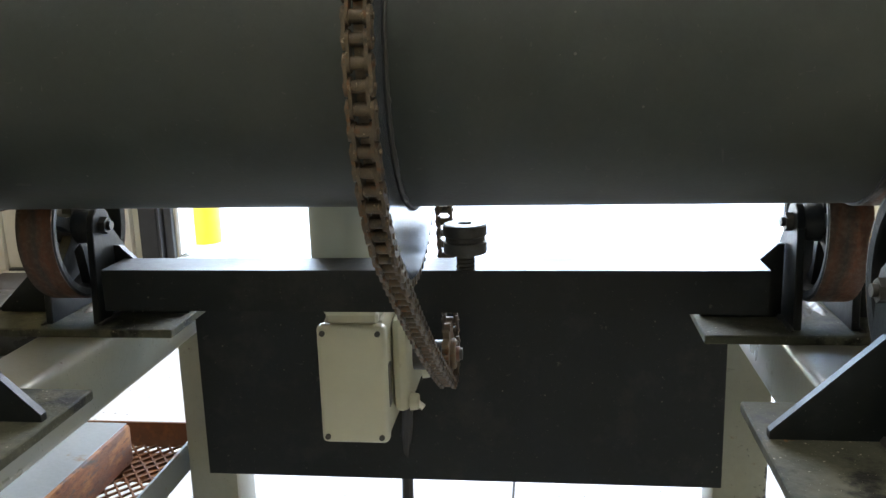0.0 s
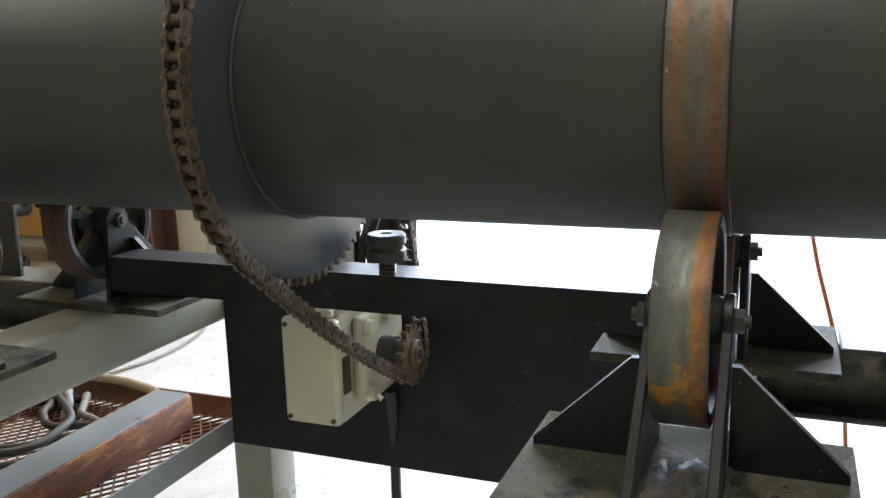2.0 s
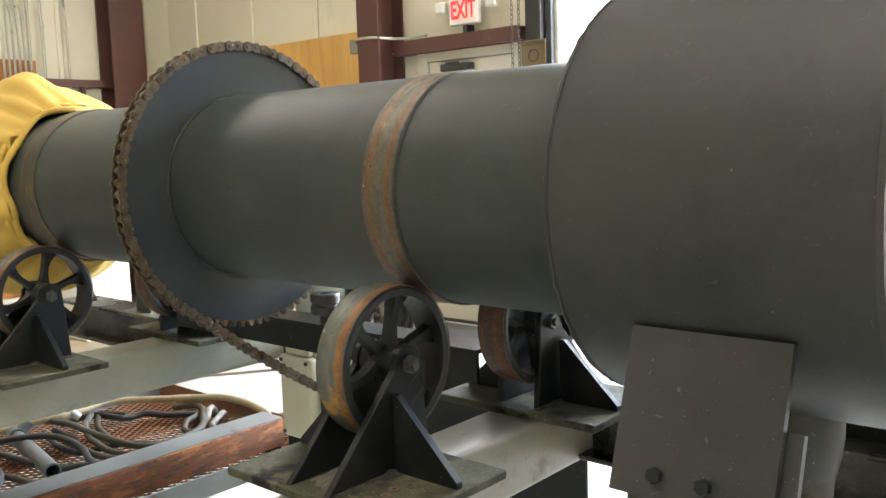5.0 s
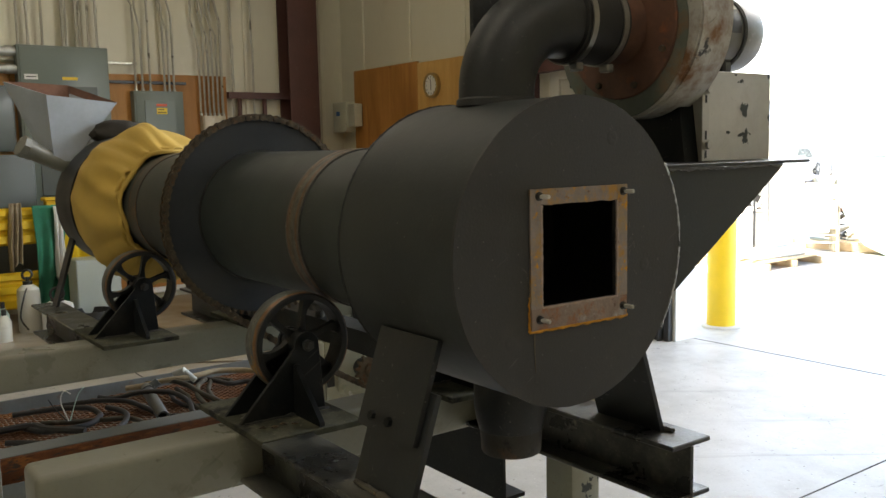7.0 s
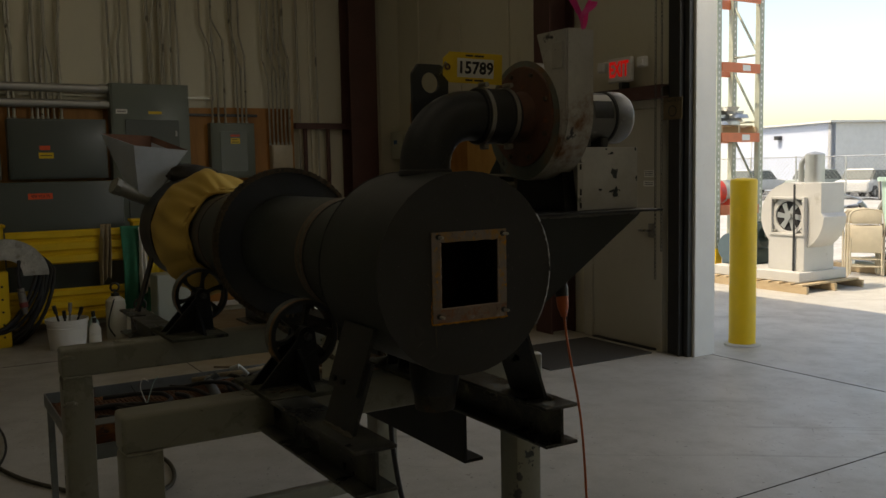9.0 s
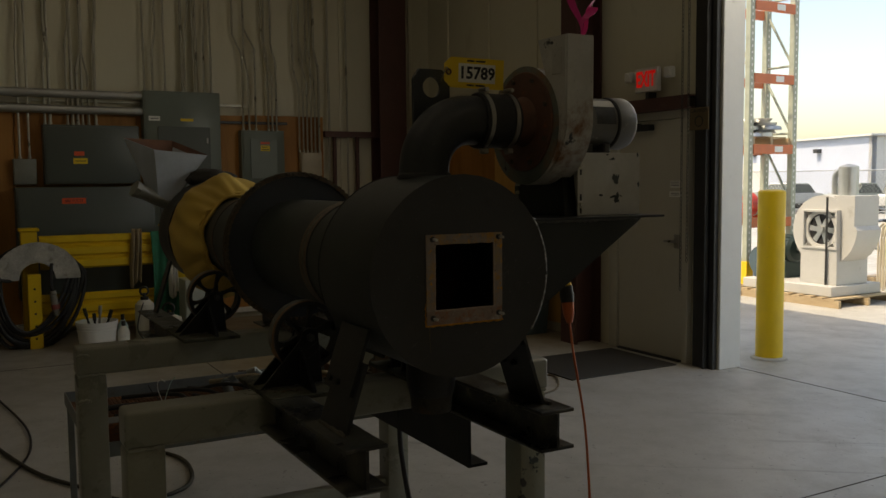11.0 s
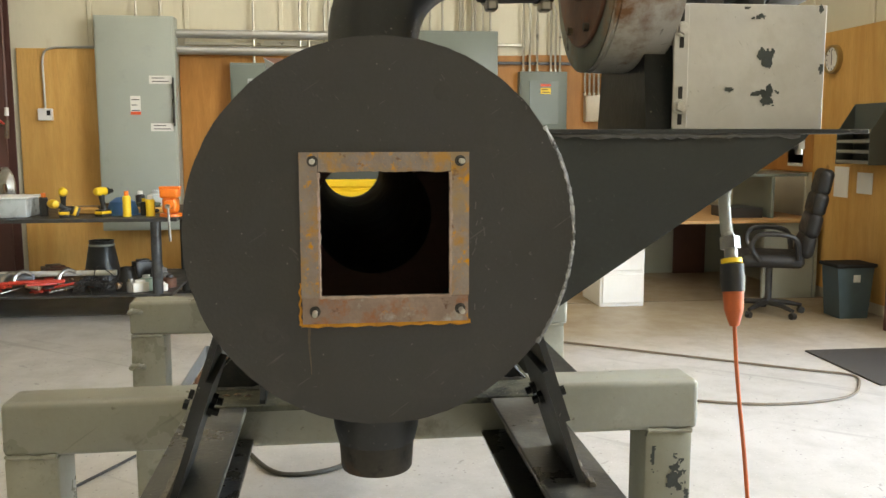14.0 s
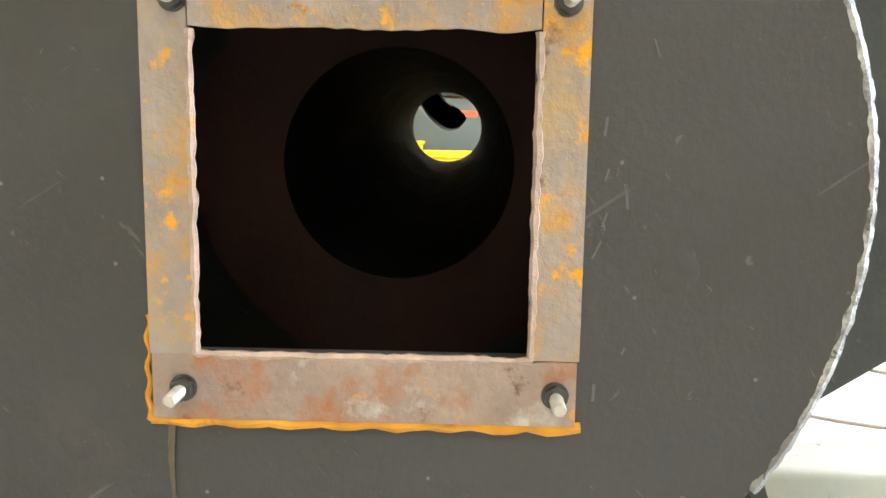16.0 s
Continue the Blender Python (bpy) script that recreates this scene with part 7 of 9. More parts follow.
def cabinet(y0, y1, z0, z1, depth, mat, label, door_in=0.018, name="electrical_cabinet"):
    t = thing(name, (XB + depth / 2, (y0 + y1) / 2, z0), label, "cabinet")
    bm = B()
    box(bm, XB, XB + depth, y0, y1, z0, z1, 0.006, 2)
    part("body", bm, mat, t)
    bm = B()
    box(bm, XB + depth + 0.0005, XB + depth + 0.014, y0 + door_in, y1 - door_in, z0 + door_in, z1 - door_in, 0.004, 2)
    d = part("door", bm, mat, t)
    return t, d, XB + depth + 0.0145


def facing(y, z, x):
    return Matrix.Translation((x, y, z)) @ Matrix.Rotation(radians(90), 4, "Z") @ Matrix.Rotation(radians(90), 4, "X")


def label_plate(parent, x, y0, y1, z0, z1, mat, name="label", lines=0, text=""):
    bm = B()
    box(bm, x, x + 0.0016, y0, y1, z0, z1)
    p = part(name, bm, mat, parent)
    if lines:
        bm = B()
        for k in range(lines):
            z = z0 + (z1 - z0) * (k + 0.7) / (lines + 0.4)
            box(bm, x + 0.0018, x + 0.0026, y0 + (y1 - y0) * 0.12, y1 - (y1 - y0) * (0.12 + 0.2 * (k % 2)), z - 0.004, z + 0.004)
        part("print_line", bm, M["ink"], parent)
    if text:
        bm = B()
        words(bm, text, (z1 - z0) * 0.62, facing((y0 + y1) / 2, (z0 + z1) / 2, x + 0.0022), 0.0004)
        part("lettering", bm, M["ink"], parent, "", 0)


t, d, xf = cabinet(-1.235, -0.465, 0.55, 2.685, 0.22, M["cab_light"], "tall pale grey-green switch cabinet on the plywood")
label_plate(d, xf, -0.72, -0.50, 2.02, 2.10, M["paper"], lines=2)
label_plate(d, xf, -0.72, -0.50, 1.55, 1.63, M["paper"], lines=2)
label_plate(d, xf, -0.91, -0.81, 1.72, 1.90, M["paper"], lines=3)
label_plate(d, xf + 0.002, -0.91, -0.81, 1.715, 1.745, M["sticker"])
bm = B()
box(bm, xf, xf + 0.03, -0.492, -0.478, 1.60, 2.08, 0.003)
for z in (1.66, 1.84, 2.0):
    box(bm, xf + 0.03, xf + 0.055, -0.494, -0.476, z - 0.03, z + 0.03, 0.004)
part("door_handle", bm, M["black_plastic"], d)
t, d, xf = cabinet(0.065, 0.50, 0.945, 2.24, 0.16, M["cab"], "grey-green motor control cabinet with switches")
label_plate(d, xf, 0.24, 0.33, 1.98, 2.08, M["bin_clear"], lines=2)
label_plate(d, xf, 0.22, 0.35, 1.705, 1.74, M["sticker"], lines=1)
for y, m in ((0.20, "black_plastic"), (0.265, "cream"), (0.335, "rust_paint")):
    bm = B()
    cyl(bm, (xf, y, 1.515), (xf + 0.03, y, 1.515), 0.020, n=16)
    part("button", bm, M[m], d)
bm = B()
box(bm, xf, xf + 0.03, 0.375, 0.415, 1.43, 1.61, 0.01, 2)
part("switch_handle", bm, M["black_plastic"], d)
bm = B()
box(bm, xf, xf + 0.022, 0.46, 0.478, 1.75, 1.95, 0.004)
part("latch", bm, M["black_plastic"], d)
label_plate(d, xf, 0.445, 0.475, 1.66, 1.70, M["paper"])
label_plate(d, xf, 0.445, 0.470, 1.44, 1.54, M["blue"])
bm = B()
box(bm, xf, xf + 0.03, 0.165, 0.255, 1.055, 1.125, 0.004)
part("meter", bm, M["paper"], d, "white faced meter")
bm = B()
box(bm, xf, xf + 0.03, 0.325, 0.40, 1.055, 1.12, 0.006)
part("socket", bm, M["black_plastic"], d)
bm = B()
cyl(bm, (xf, 0.20, 1.155), (xf + 0.025, 0.20, 1.155), 0.02, n=14)
part("knob", bm, M["black_plastic"], d)
cabinet(0.70, 0.92, 1.578, 1.845, 0.09, M["grey_pipe"], "small grey junction box", 0.008, "junction_box")
t, d, xf = cabinet(0.985, 1.93, 1.58, 2.195, 0.2, M["cab_dark"], "dark grey switch cabinet with warning stickers")
label_plate(d, xf, 1.27, 1.37, 1.875, 1.92, M["sticker"])
label_plate(d, xf, 1.26, 1.40, 1.79, 1.85, M["tag_yellow"], lines=1)
t, d, xf = cabinet(0.70, 2.05, 0.40, 1.55, 0.30, M["cab_dark"], "low dark grey transformer cabinet on the wall")
label_plate(d, xf, 1.125, 1.355, 1.377, 1.437, M["sticker"], "warning_label", 0, "480 VOLTS")
t, d, xf = cabinet(1.99, 2.825, 1.00, 2.585, 0.16, M["cab"], "tall grey-green breaker panel")
bm = B()
box(bm, xf, xf + 0.012, 2.13, 2.70, 1.15, 2.20, 0.004)
part("inner_door", bm, M["cab_dark"], d, "dark inset breaker door")
bm = B()
box(bm, xf + 0.012, xf + 0.02, 2.655, 2.675, 2.02, 2.08, 0.002)
part("latch", bm, M["steel"], d)
label_plate(d, xf, 2.04, 2.16, 2.26, 2.31, M["paper"], lines=1)
label_plate(d, xf, 2.38, 2.52, 2.26, 2.29, M["tag_yellow"])
t, d, xf = cabinet(3.07, 3.585, 1.55, 2.178, 0.12, M["cab"], "grey-green wall breaker box")
bm = B()
box(bm, xf, xf + 0.008, 3.17, 3.49, 1.62, 2.08, 0.003)
part("inner_door", bm, M["cab"], d)
label_plate(d, xf + 0.0085, 3.29, 3.40, 2.02, 2.045, M["sticker"])
label_plate(d, xf + 0.0085, 3.29, 3.40, 1.94, 2.005, M["tag_yellow"], lines=2)
cabinet(3.80, 4.06, 1.65, 1.93, 0.1, M["beige"], "small tan wall box", 0.01, "junction_box")
bm = B()
box(bm, XB, XB + 0.05, -1.86, -1.72, 1.66, 1.78, 0.006)
s = solo("outlet_box", bm, M["paper"], "white outlet box on the pale plywood", "outlet")
bm = B()
box(bm, XB + 0.05, XB + 0.053, -1.77, -1.735, 1.71, 1.76)
part("socket", bm, M["black_plastic"], s)
bm = B()
sweep(bm, spline([(XB + 0.02, -1.79, 1.78), (XB + 0.02, -1.79, 2.0), (XB + 0.02, -1.785, 2.30), (XB + 0.02, -1.70, 2.38), (XB + 0.02, -1.5, 2.39), (XB + 0.02, -1.24, 2.40)], 6), 0.011, 8)
solo("conduit", bm, M["galv"], "thin bent conduit up to the cabinet", "conduit", "conduits on the back wall")
for z, y0 in ((2.53, -0.46), (2.365, -0.46)):
    t = thing("conduit_pipe", (XB + 0.08, 0.7, z), "thick galvanised horizontal conduit", "conduit", "thick conduits between the cabinets")
    bm = B()
    cyl(bm, (XB + 0.09, y0, z), (XB + 0.09, 1.99, z - 0.008), 0.044, n=28)
    part("pipe", bm, M["galv"], t)
    for y in (0.75, 1.93):
        bm = B()
        cyl(bm, (XB + 0.09, y - 0.03, z - 0.004), (XB + 0.09, y + 0.03, z - 0.004), 0.050, n=28)
        part("coupling", bm, M["galv"], t)
# thin vertical conduits: y at the foot, foot height, sideways jog
random.seed(31)
RISERS = [(0.30, 2.24, 0.0), (0.77, 1.845, 0.02), (0.86, 1.845, 0.0), (1.02, 2.195, 0.05), (1.07, 2.195, -0.03), (1.24, 2.195, 0.04), (1.29, 2.195, 0.0), (1.34, 2.195, 0.06),
          (1.39, 2.195, 0.0), (1.45, 2.195, -0.05), (1.52, 2.195, 0.03), (2.03, 2.585, 0.0), (2.12, 2.585, 0.04), (2.25, 2.585, 0.0), (2.44, 2.585, 0.0), (2.47, 2.585, 0.05),
          (2.57, 2.585, 0.0), (2.60, 2.585, 0.0), (2.68, 2.585, 0.02), (2.76, 2.585, 0.0), (3.12, 2.178, -0.10), (3.19, 2.178, -0.04), (3.27, 2.178, -0.12), (3.42, 2.178, -0.06),
          (3.47, 2.178, -0.08), (3.52, 2.178, -0.05), (3.80, 1.93, -0.06), (3.85, 1.93, -0.03), (3.90, 1.93, -0.08), (3.95, 1.93, 0.0), (4.00, 1.93, -0.10), (4.05, 1.93, -0.05), (4.18, 0.4, 0.0), (4.42, 0.4, 0.0),
          (-0.86, 2.685, 0.0), (-0.62, 2.685, 0.03)]
for y, z0, jog in RISERS:
    bm = B()
    zj = 2.65 + random.uniform(0.0, 0.5) if z0 < 2.5 else 2.95 + random.uniform(0, 0.3)
    rad = random.choice((0.012, 0.012, 0.016))
    pts = [(XB + 0.05, y, z0 - 0.002), (XB + 0.05, y, zj), (XB + 0.035, y + jog * 0.5, zj + 0.12), (XB + 0.03, y + jog, zj + 0.24), (XB + 0.03, y + jog, ZC - 0.01)]
    sweep(bm, pts, rad, 8)
    cyl(bm, (XB + 0.05, y, z0 - 0.001), (XB + 0.05, y, z0 + 0.03), rad + 0.005, n=10)
    cyl(bm, (XB + 0.05, y, zj - 0.05), (XB + 0.05, y, zj - 0.01), rad + 0.004, n=10)
    solo("conduit", bm, M["riser"], "thin painted vertical conduit", "conduit", "conduits on the back wall")
for z, y0, y1 in ((2.46, 0.4, 3.15), (2.27, 2.85, 3.66), (2.44, -0.4, 0.9)):
    bm = B()
    box(bm, XB + 0.002, XB + 0.03, y0, y1, z - 0.015, z + 0.015, 0.002)
    solo("strut_rail", bm, M["dark_steel"] if y0 > 2 else M["riser"], "steel strut rail carrying conduits", "strut")
# hose reel on the far column
s = thing("hose_reel", (-6.66, -2.36, 2.25), "red hose wound on a black steel reel on the column", "hose reel")
RM = Matrix.Translation((-6.62, -2.36, 2.44)) @ Matrix.Rotation(radians(-16), 4, "Z")
for k, y in enumerate((-0.10, 0.085)):
    bm = B()
    lathe(bm, [(0.03, y), (0.20, y), (0.212, y + 0.006), (0.20, y + 0.012), (0.03, y + 0.012)], (0, 0, 0), "y", 40)
    bmesh.ops.transform(bm, matrix=RM, verts=bm.verts)
    part("side_disc", bm, M["black_plastic"], s)
for k in range(6):
    bm = B()
    sweep(bm, ring_pts((0, -0.075 + k * 0.027, 0), 0.17 + 0.006 * math.sin(k * 2.1), "y", 40), 0.0135, 8, closed=True)
    bmesh.ops.transform(bm, matrix=RM, verts=bm.verts)
    part("hose_turn", bm, M["red"], s)
bm = B()
cyl(bm, RM @ Vector((0, -0.11, 0)), RM @ Vector((0, 0.17, 0)), 0.035, n=16)
box(bm, -6.80, -6.58, -2.22, -2.14, 2.39, 2.47, 0.006)
part("bracket", bm, M["dark_steel"], s)
bm = B()
box(bm, -6.60, -6.44, -2.50, -2.30, 2.60, 2.645, 0.008)
box(bm, -6.50, -6.44, -2.50, -2.47, 2.50, 2.645, 0.006)
part("hose_guide", bm, M["cab_light"], s)
bm = B()
sweep(bm, spline([(-6.45, -2.47, 2.60), (-6.45, -2.475, 2.3), (-6.47, -2.46, 2.0), (-6.50, -2.455, 1.70)], 7), 0.012, 8)
part("hose_end", bm, M["red"], s)
bm = B()
cyl(bm, (-6.50, -2.455, 1.70), (-6.50, -2.455, 1.62), 0.016, n=10)
part("coupling", bm, M["bolt"], s)
bm = B()
sweep(bm, spline([(-6.55, -2.42, 2.28), (-6.56, -2.38, 2.05), (-6.60, -2.24, 1.84), (-6.66, -2.11, 1.66), (-6.70, -2.08, 1.62)], 7), 0.011, 8)
part("feed_hose", bm, M["red"], s)
ap = thing("air_pipe", (-6.72, -2.06, 1.5), "dark steel air pipe with a valve on the column", "pipe")
bm = B()
cyl(bm, (-6.72, -2.06, 1.62), (-6.72, -2.03, ZC - 0.01), 0.016, n=10)
part("pipe", bm, M["brown_steel"], ap)
bm = B()
cyl(bm, (-6.72, -2.07, 1.48), (-6.72, -2.06, 1.66), 0.024, n=10)
cyl(bm, (-6.72, -2.14, 1.61), (-6.72, -2.05, 1.61), 0.014, n=10)
part("valve", bm, M["hub_ring"], ap, "brass valve")
bm = B()
cyl(bm, (-6.72, -2.058, 1.70), (-6.72, -2.055, 1.78), 0.021, n=12)
part("tape", bm, M["paper"], ap, "white tape band")
bm = B()
lathe(bm, [(0.05, 0.0), (0.12, -0.02), (0.19, -0.015), (0.20, 0.0), (0.19, 0.015), (0.12, 0.03), (0.05, 0.05)], (-6.70, -2.09, 1.0), "x", 36)
for v in bm.verts:
    v.co.y = -2.09 + (v.co.y + 2.09) * 0.42
cyl(bm, (-6.80, -2.115, 1.19), (-6.66, -2.115, 1.19), 0.012, n=8)
solo("steel_band", bm, M["steel"], "bright coiled steel band hanging on the column", "steel band")
bm = B()
box(bm, XW + 0.04, XW + 0.14, -2.85, -2.68, 1.55, 1.95, 0.006)
solo("wall_box", bm, M["paper"], "white louvred box on the block wall", "wall box")
for k, (r, z, m) in enumerate(((0.20, 0.95, "tan_rope"), (0.17, 0.92, "yellow"))):
    bm = B()
    sweep(bm, ring_pts((-6.60, -2.45 + 0.05 * k, z), r, "x", 40), 0.009, 7, closed=True)
    solo("hanging_hose", bm, M[m], "thin hose loop hanging on the column", "hose")

# ---- yellow guard rail with cable hanger, coats and sprayers ----
g = thing("guard_rail", (-6.45, 1.4, 0), "yellow steel guard rail barrier before the transformer", "guard rail")
GX = -6.42
for y in (0.775, 2.12):
    bm = B()
    box(bm, GX - 0.06, GX + 0.06, y - 0.075, y + 0.075, 0.0, 1.12, 0.006)
    part("post", bm, M["yellow"], g)
    bm = B()
    box(bm, GX - 0.08, GX + 0.08, y - 0.095, y + 0.095, 1.12, 1.155, 0.01)
    part("cap", bm, M["yellow"], g)
for z0 in (0.74, 0.16):
    bm = B()
    prof = [(0.0, 0.0), (0.03, 0.02), (0.03, 0.085), (0.0, 0.105), (0.0, 0.125), (0.03, 0.145), (0.03, 0.21), (0.0, 0.23), (0.0, 0.25), (0.03, 0.27), (0.03, 0.315), (0.0, 0.335)]
    front = [(GX + 0.066 + a, z0 + b) for a, b in prof]
    back = [(GX + 0.061 + a, z0 + b) for a, b in prof][::-1]
    lo = [bm.verts.new((p[0], 0.86, p[1])) for p in front + back]
    hi = [bm.verts.new((p[0], 2.10, p[1])) for p in front + back]
    k = len(lo)
    for i in range(k):
        bm.faces.new((lo[i], lo[(i + 1) % k], hi[(i + 1) % k], hi[i]))
    m2 = len(front)
    for row in (lo, hi):
        for i in range(m2 - 1):
            bm.faces.new((row[i], row[i + 1], row[k - 2 - i], row[k - 1 - i]))
    bmesh.ops.recalc_face_normals(bm, faces=bm.faces)
    part("rail", bm, M["yellow"], g, "ribbed yellow rail", 20)
s = thing("cable_hanger", (-6.2, 0.79, 0.0), "grey half-round cable hanger on a yellow post with black welding leads", "cable hanger")
bm = B()
box(bm, -6.26, -6.14, 0.73, 0.85, 0.0, 0.72, 0.006)
part("post", bm, M["yellow"], s)
bm = B()
pts = []
for k in range(25):
    a = math.pi * k / 24
    pts.append((0.82 + 0.385 * math.cos(a), 0.67 + 0.36 * math.sin(a)))
for k in range(17):
    a = math.pi - math.pi * k / 16
    pts.append((0.82 + 0.16 * math.cos(a), 0.672 + 0.16 * math.sin(a)))
prism(bm, pts, "x", -6.13, -6.12)
part("face_plate", bm, M["worn_alu"], s, "grey half-round plate")
bm = B()
for k in range(24):
    a0, a1 = math.pi * k / 24, math.pi * (k + 1) / 24
    q = [bm.verts.new((x, 0.79 + 0.30 * math.cos(a), 0.68 + 0.30 * math.sin(a))) for a in (a0, a1) for x in (-6.131, -6.30)]
    bm.faces.new((q[0], q[1], q[3], q[2]))
bmesh.ops.remove_doubles(bm, verts=bm.verts, dist=0.0005)
thick(bm, 0.005)
part("saddle", bm, M["steel"], s)
random.seed(8)
for k in range(9):      # leads hung over the saddle, wider and lower on the one side
    bm = B()
    w, dep = 0.30 + 0.018 * k, 0.50 + 0.02 * k + random.uniform(-0.05, 0.05)
    lean = random.uniform(0.0, 0.09)
    pts = []
    for q in range(44):
        a = 2 * math.pi * q / 44
        low = max(0.0, -math.sin(a))
        z = 0.70 + (0.29 * math.sin(a) if math.sin(a) > 0 else dep * 1.12 * math.sin(a))
        pts.append((-6.155 - 0.016 * k + 0.05 * low + 0.01 * math.sin(3 * a + k), 0.80 - lean * low + (w if math.sin(a) < 0 else 0.32 + (w - 0.32) * (1 - math.sin(a))) * math.cos(a) + 0.022 * math.sin(2 * a + k), max(0.022, z)))
    sweep(bm, pts, 0.0185, 8, closed=True)
    part("lead", bm, M["rubber"], s, "black welding lead")
for p, q, r in (((-6.06, 0.94, 0.56), (-6.05, 0.97, 0.32), 0.036), ((-6.08, 0.47, 0.72), (-6.04, 0.33, 0.83), 0.038)):
    p, q = Vector(p), Vector(q)
    bm = B()
    cyl(bm, p, p + (q - p) * 0.55, r * 0.9, r, n=16)
    cyl(bm, p + (q - p) * 0.72, q, r * 0.85, r * 0.62, n=16)
    part("plug_body", bm, M["pot_steel"] if q.z < 0.5 else M["plug_red"], s, "dull plug body")
    bm = B()
    cyl(bm, p + (q - p) * 0.54, p + (q - p) * 0.73, r * 1.12, r * 1.08, n=18)
    part("collar", bm, M["plug_red"], s, "dark red plug collar")
    bm = B()
    sweep(bm, spline([p + Vector((-0.02, 0, 0.0)) * 0.2, p - (q - p) * 0.35, p - (q - p) * 0.8 + Vector((-0.05, 0.03, 0.06)), p + Vector((-0.10, 0.02, 0.16))], 6), 0.017, 8)
    part("lead", bm, M["rubber"], s, "black welding lead")
for z in (0.10, 0.22, 0.34, 0.46, 0.58):    # black discs paint the shaded bolt holes down the post
    bm = B()
    cyl(bm, (-6.1398, 0.79, z), (-6.1385, 0.79, z), 0.011, n=14)
    part("hole", bm, M["rubber"], s)


def cloth_hang(name, y0, y1, z0, z1, x, mat, label, seed):
    bm = B()
    n, m2 = 26, 20
    rows = []
    for i in range(n + 1):
        f = i / n
        row = []
        for j in range(m2 + 1):
            h = j / m2
            shrink = 1 - 0.25 * math.sin(f * 2.6 + seed) * f
            y = (y0 + y1) / 2 + (h - 0.5) * (y1 - y0) * shrink + 0.05 * f * math.sin(seed * 3)
            xx = x + 0.035 * math.sin(h * 15 + seed + 2 * f) * (0.3 + f) + 0.03 * noise.noise(Vector((h * 3, f * 3, seed)))
            row.append(bm.verts.new((xx, y, z1 + (z0 - z1) * f + 0.04 * math.sin(h * 5 + seed) * f)))
        rows.append(row)
    for i in range(n):
        for j in range(m2):
            bm.faces.new((rows[i][j], rows[i][j + 1], rows[i + 1][j + 1], rows[i + 1][j]))
    bmesh.ops.recalc_face_normals(bm, faces=bm.faces)
    ob = solo(name, bm, mat, label, "coat", smooth=80)
    md = ob.modifiers.new("thick", "SOLIDIFY")
    md.thickness = 0.006
    return ob


cloth_hang("work_coat", 1.90, 2.22, 0.10, 1.09, GX + 0.14, M["green_cloth"], "green work coat draped over the guard rail end", 1.0)
cloth_hang("rain_coat", 2.10, 2.42, 0.50, 1.09, GX + 0.16, M["yellow_cloth"], "yellow rain coat draped over the guard rail end", 2.3)
cloth_hang("work_coat", 2.07, 2.14, 0.42, 1.08, GX + 0.20, M["paper"], "white apron strap hanging at the rail", 3.1)
cloth_hang("rag", 1.72, 1.82, 0.55, 1.12, GX + 0.13, M["tan_rope"], "tan rope and rag tied to the rail", 4.0)


def bucket(x, y, r, h, mat, label, tools):
    t = thing("bucket", (x, y, 0), label, "bucket")
    bm = B()
    lathe(bm, [(0.001, 0.0), (r * 0.86, 0.0), (r, h), (r + 0.006, h), (r + 0.006, h - 0.03), (r - 0.004, h - 0.032), (r - 0.004, h - 0.004), (r * 0.86 - 0.004, 0.006), (0.001, 0.006)], (x, y, 0), "z", 36, closed=False)
    part("pail", bm, mat, t)
    bm = B()
    for z in (h * 0.72, h * 0.84):
        lathe(bm, [(r * 0.93 + 0.001, z - 0.006), (r * 0.95 + 0.008, z), (r * 0.96 + 0.001, z + 0.006)], (x, y, 0), "z", 36)
    part("rib", bm, mat, t)
    for (dx, dy, tl, m) in tools:
        bm = B()
        p = Vector((x + dx * 0.2, y + dy * 0.2, 0.05))
        q = Vector((x + dx, y + dy, h + tl))
        cyl(bm, p, q, 0.011, n=8)
        cyl(bm, p + (q - p) * 0.78, q, 0.018, n=8)
        part("tool", bm, M[m], t)


bucket(-5.79, 1.29, 0.185, 0.28, M["paper"], "white plastic pail with tool handles sticking out", [(-0.06, -0.10, 0.12, "rubber"), (0.05, 0.13, 0.10, "rubber"), (-0.02, 0.04, 0.14, "steel"), (0.06, -0.03, 0.08, "rubber")])


def sprayer(x, y, r, h, mat, label):
    t = thing("pump_sprayer", (x, y, 0), label, "sprayer")
    bm = B()
    lathe(bm, [(0.001, 0.0), (r * 0.95, 0.0), (r, 0.02), (r, h * 0.55), (r * 0.96, h * 0.58), (r, h * 0.61), (r * 0.95, h * 0.72), (r * 0.5, h * 0.80), (0.001, h * 0.81)], (x, y, 0), "z", 32, closed=False)
    part("tank", bm, mat, t)
    bm = B()
    lathe(bm, [(0.001, h * 0.80), (r * 0.42, h * 0.80), (r * 0.42, h * 0.86), (0.001, h * 0.86)], (x, y, 0), "z", 20, closed=False)
    cyl(bm, (x, y, h * 0.85), (x, y, h * 0.93), 0.014, n=12)
    sweep(bm, ring_pts((x, y, h * 0.97), r * 0.42, "x", 20), 0.011, 7, closed=True)
    part("pump", bm, M["black_plastic"], t)
    bm = B()
    sweep(bm, spline([(x + r * 0.3, y, h * 0.76), (x + r * 0.9, y - r * 0.4, h * 0.7), (x + r * 1.2, y - r, h * 0.3), (x + r * 1.1, y - r * 0.4, 0.03)], 7), 0.007, 7)
    part("hose", bm, M["black_plastic"], t)


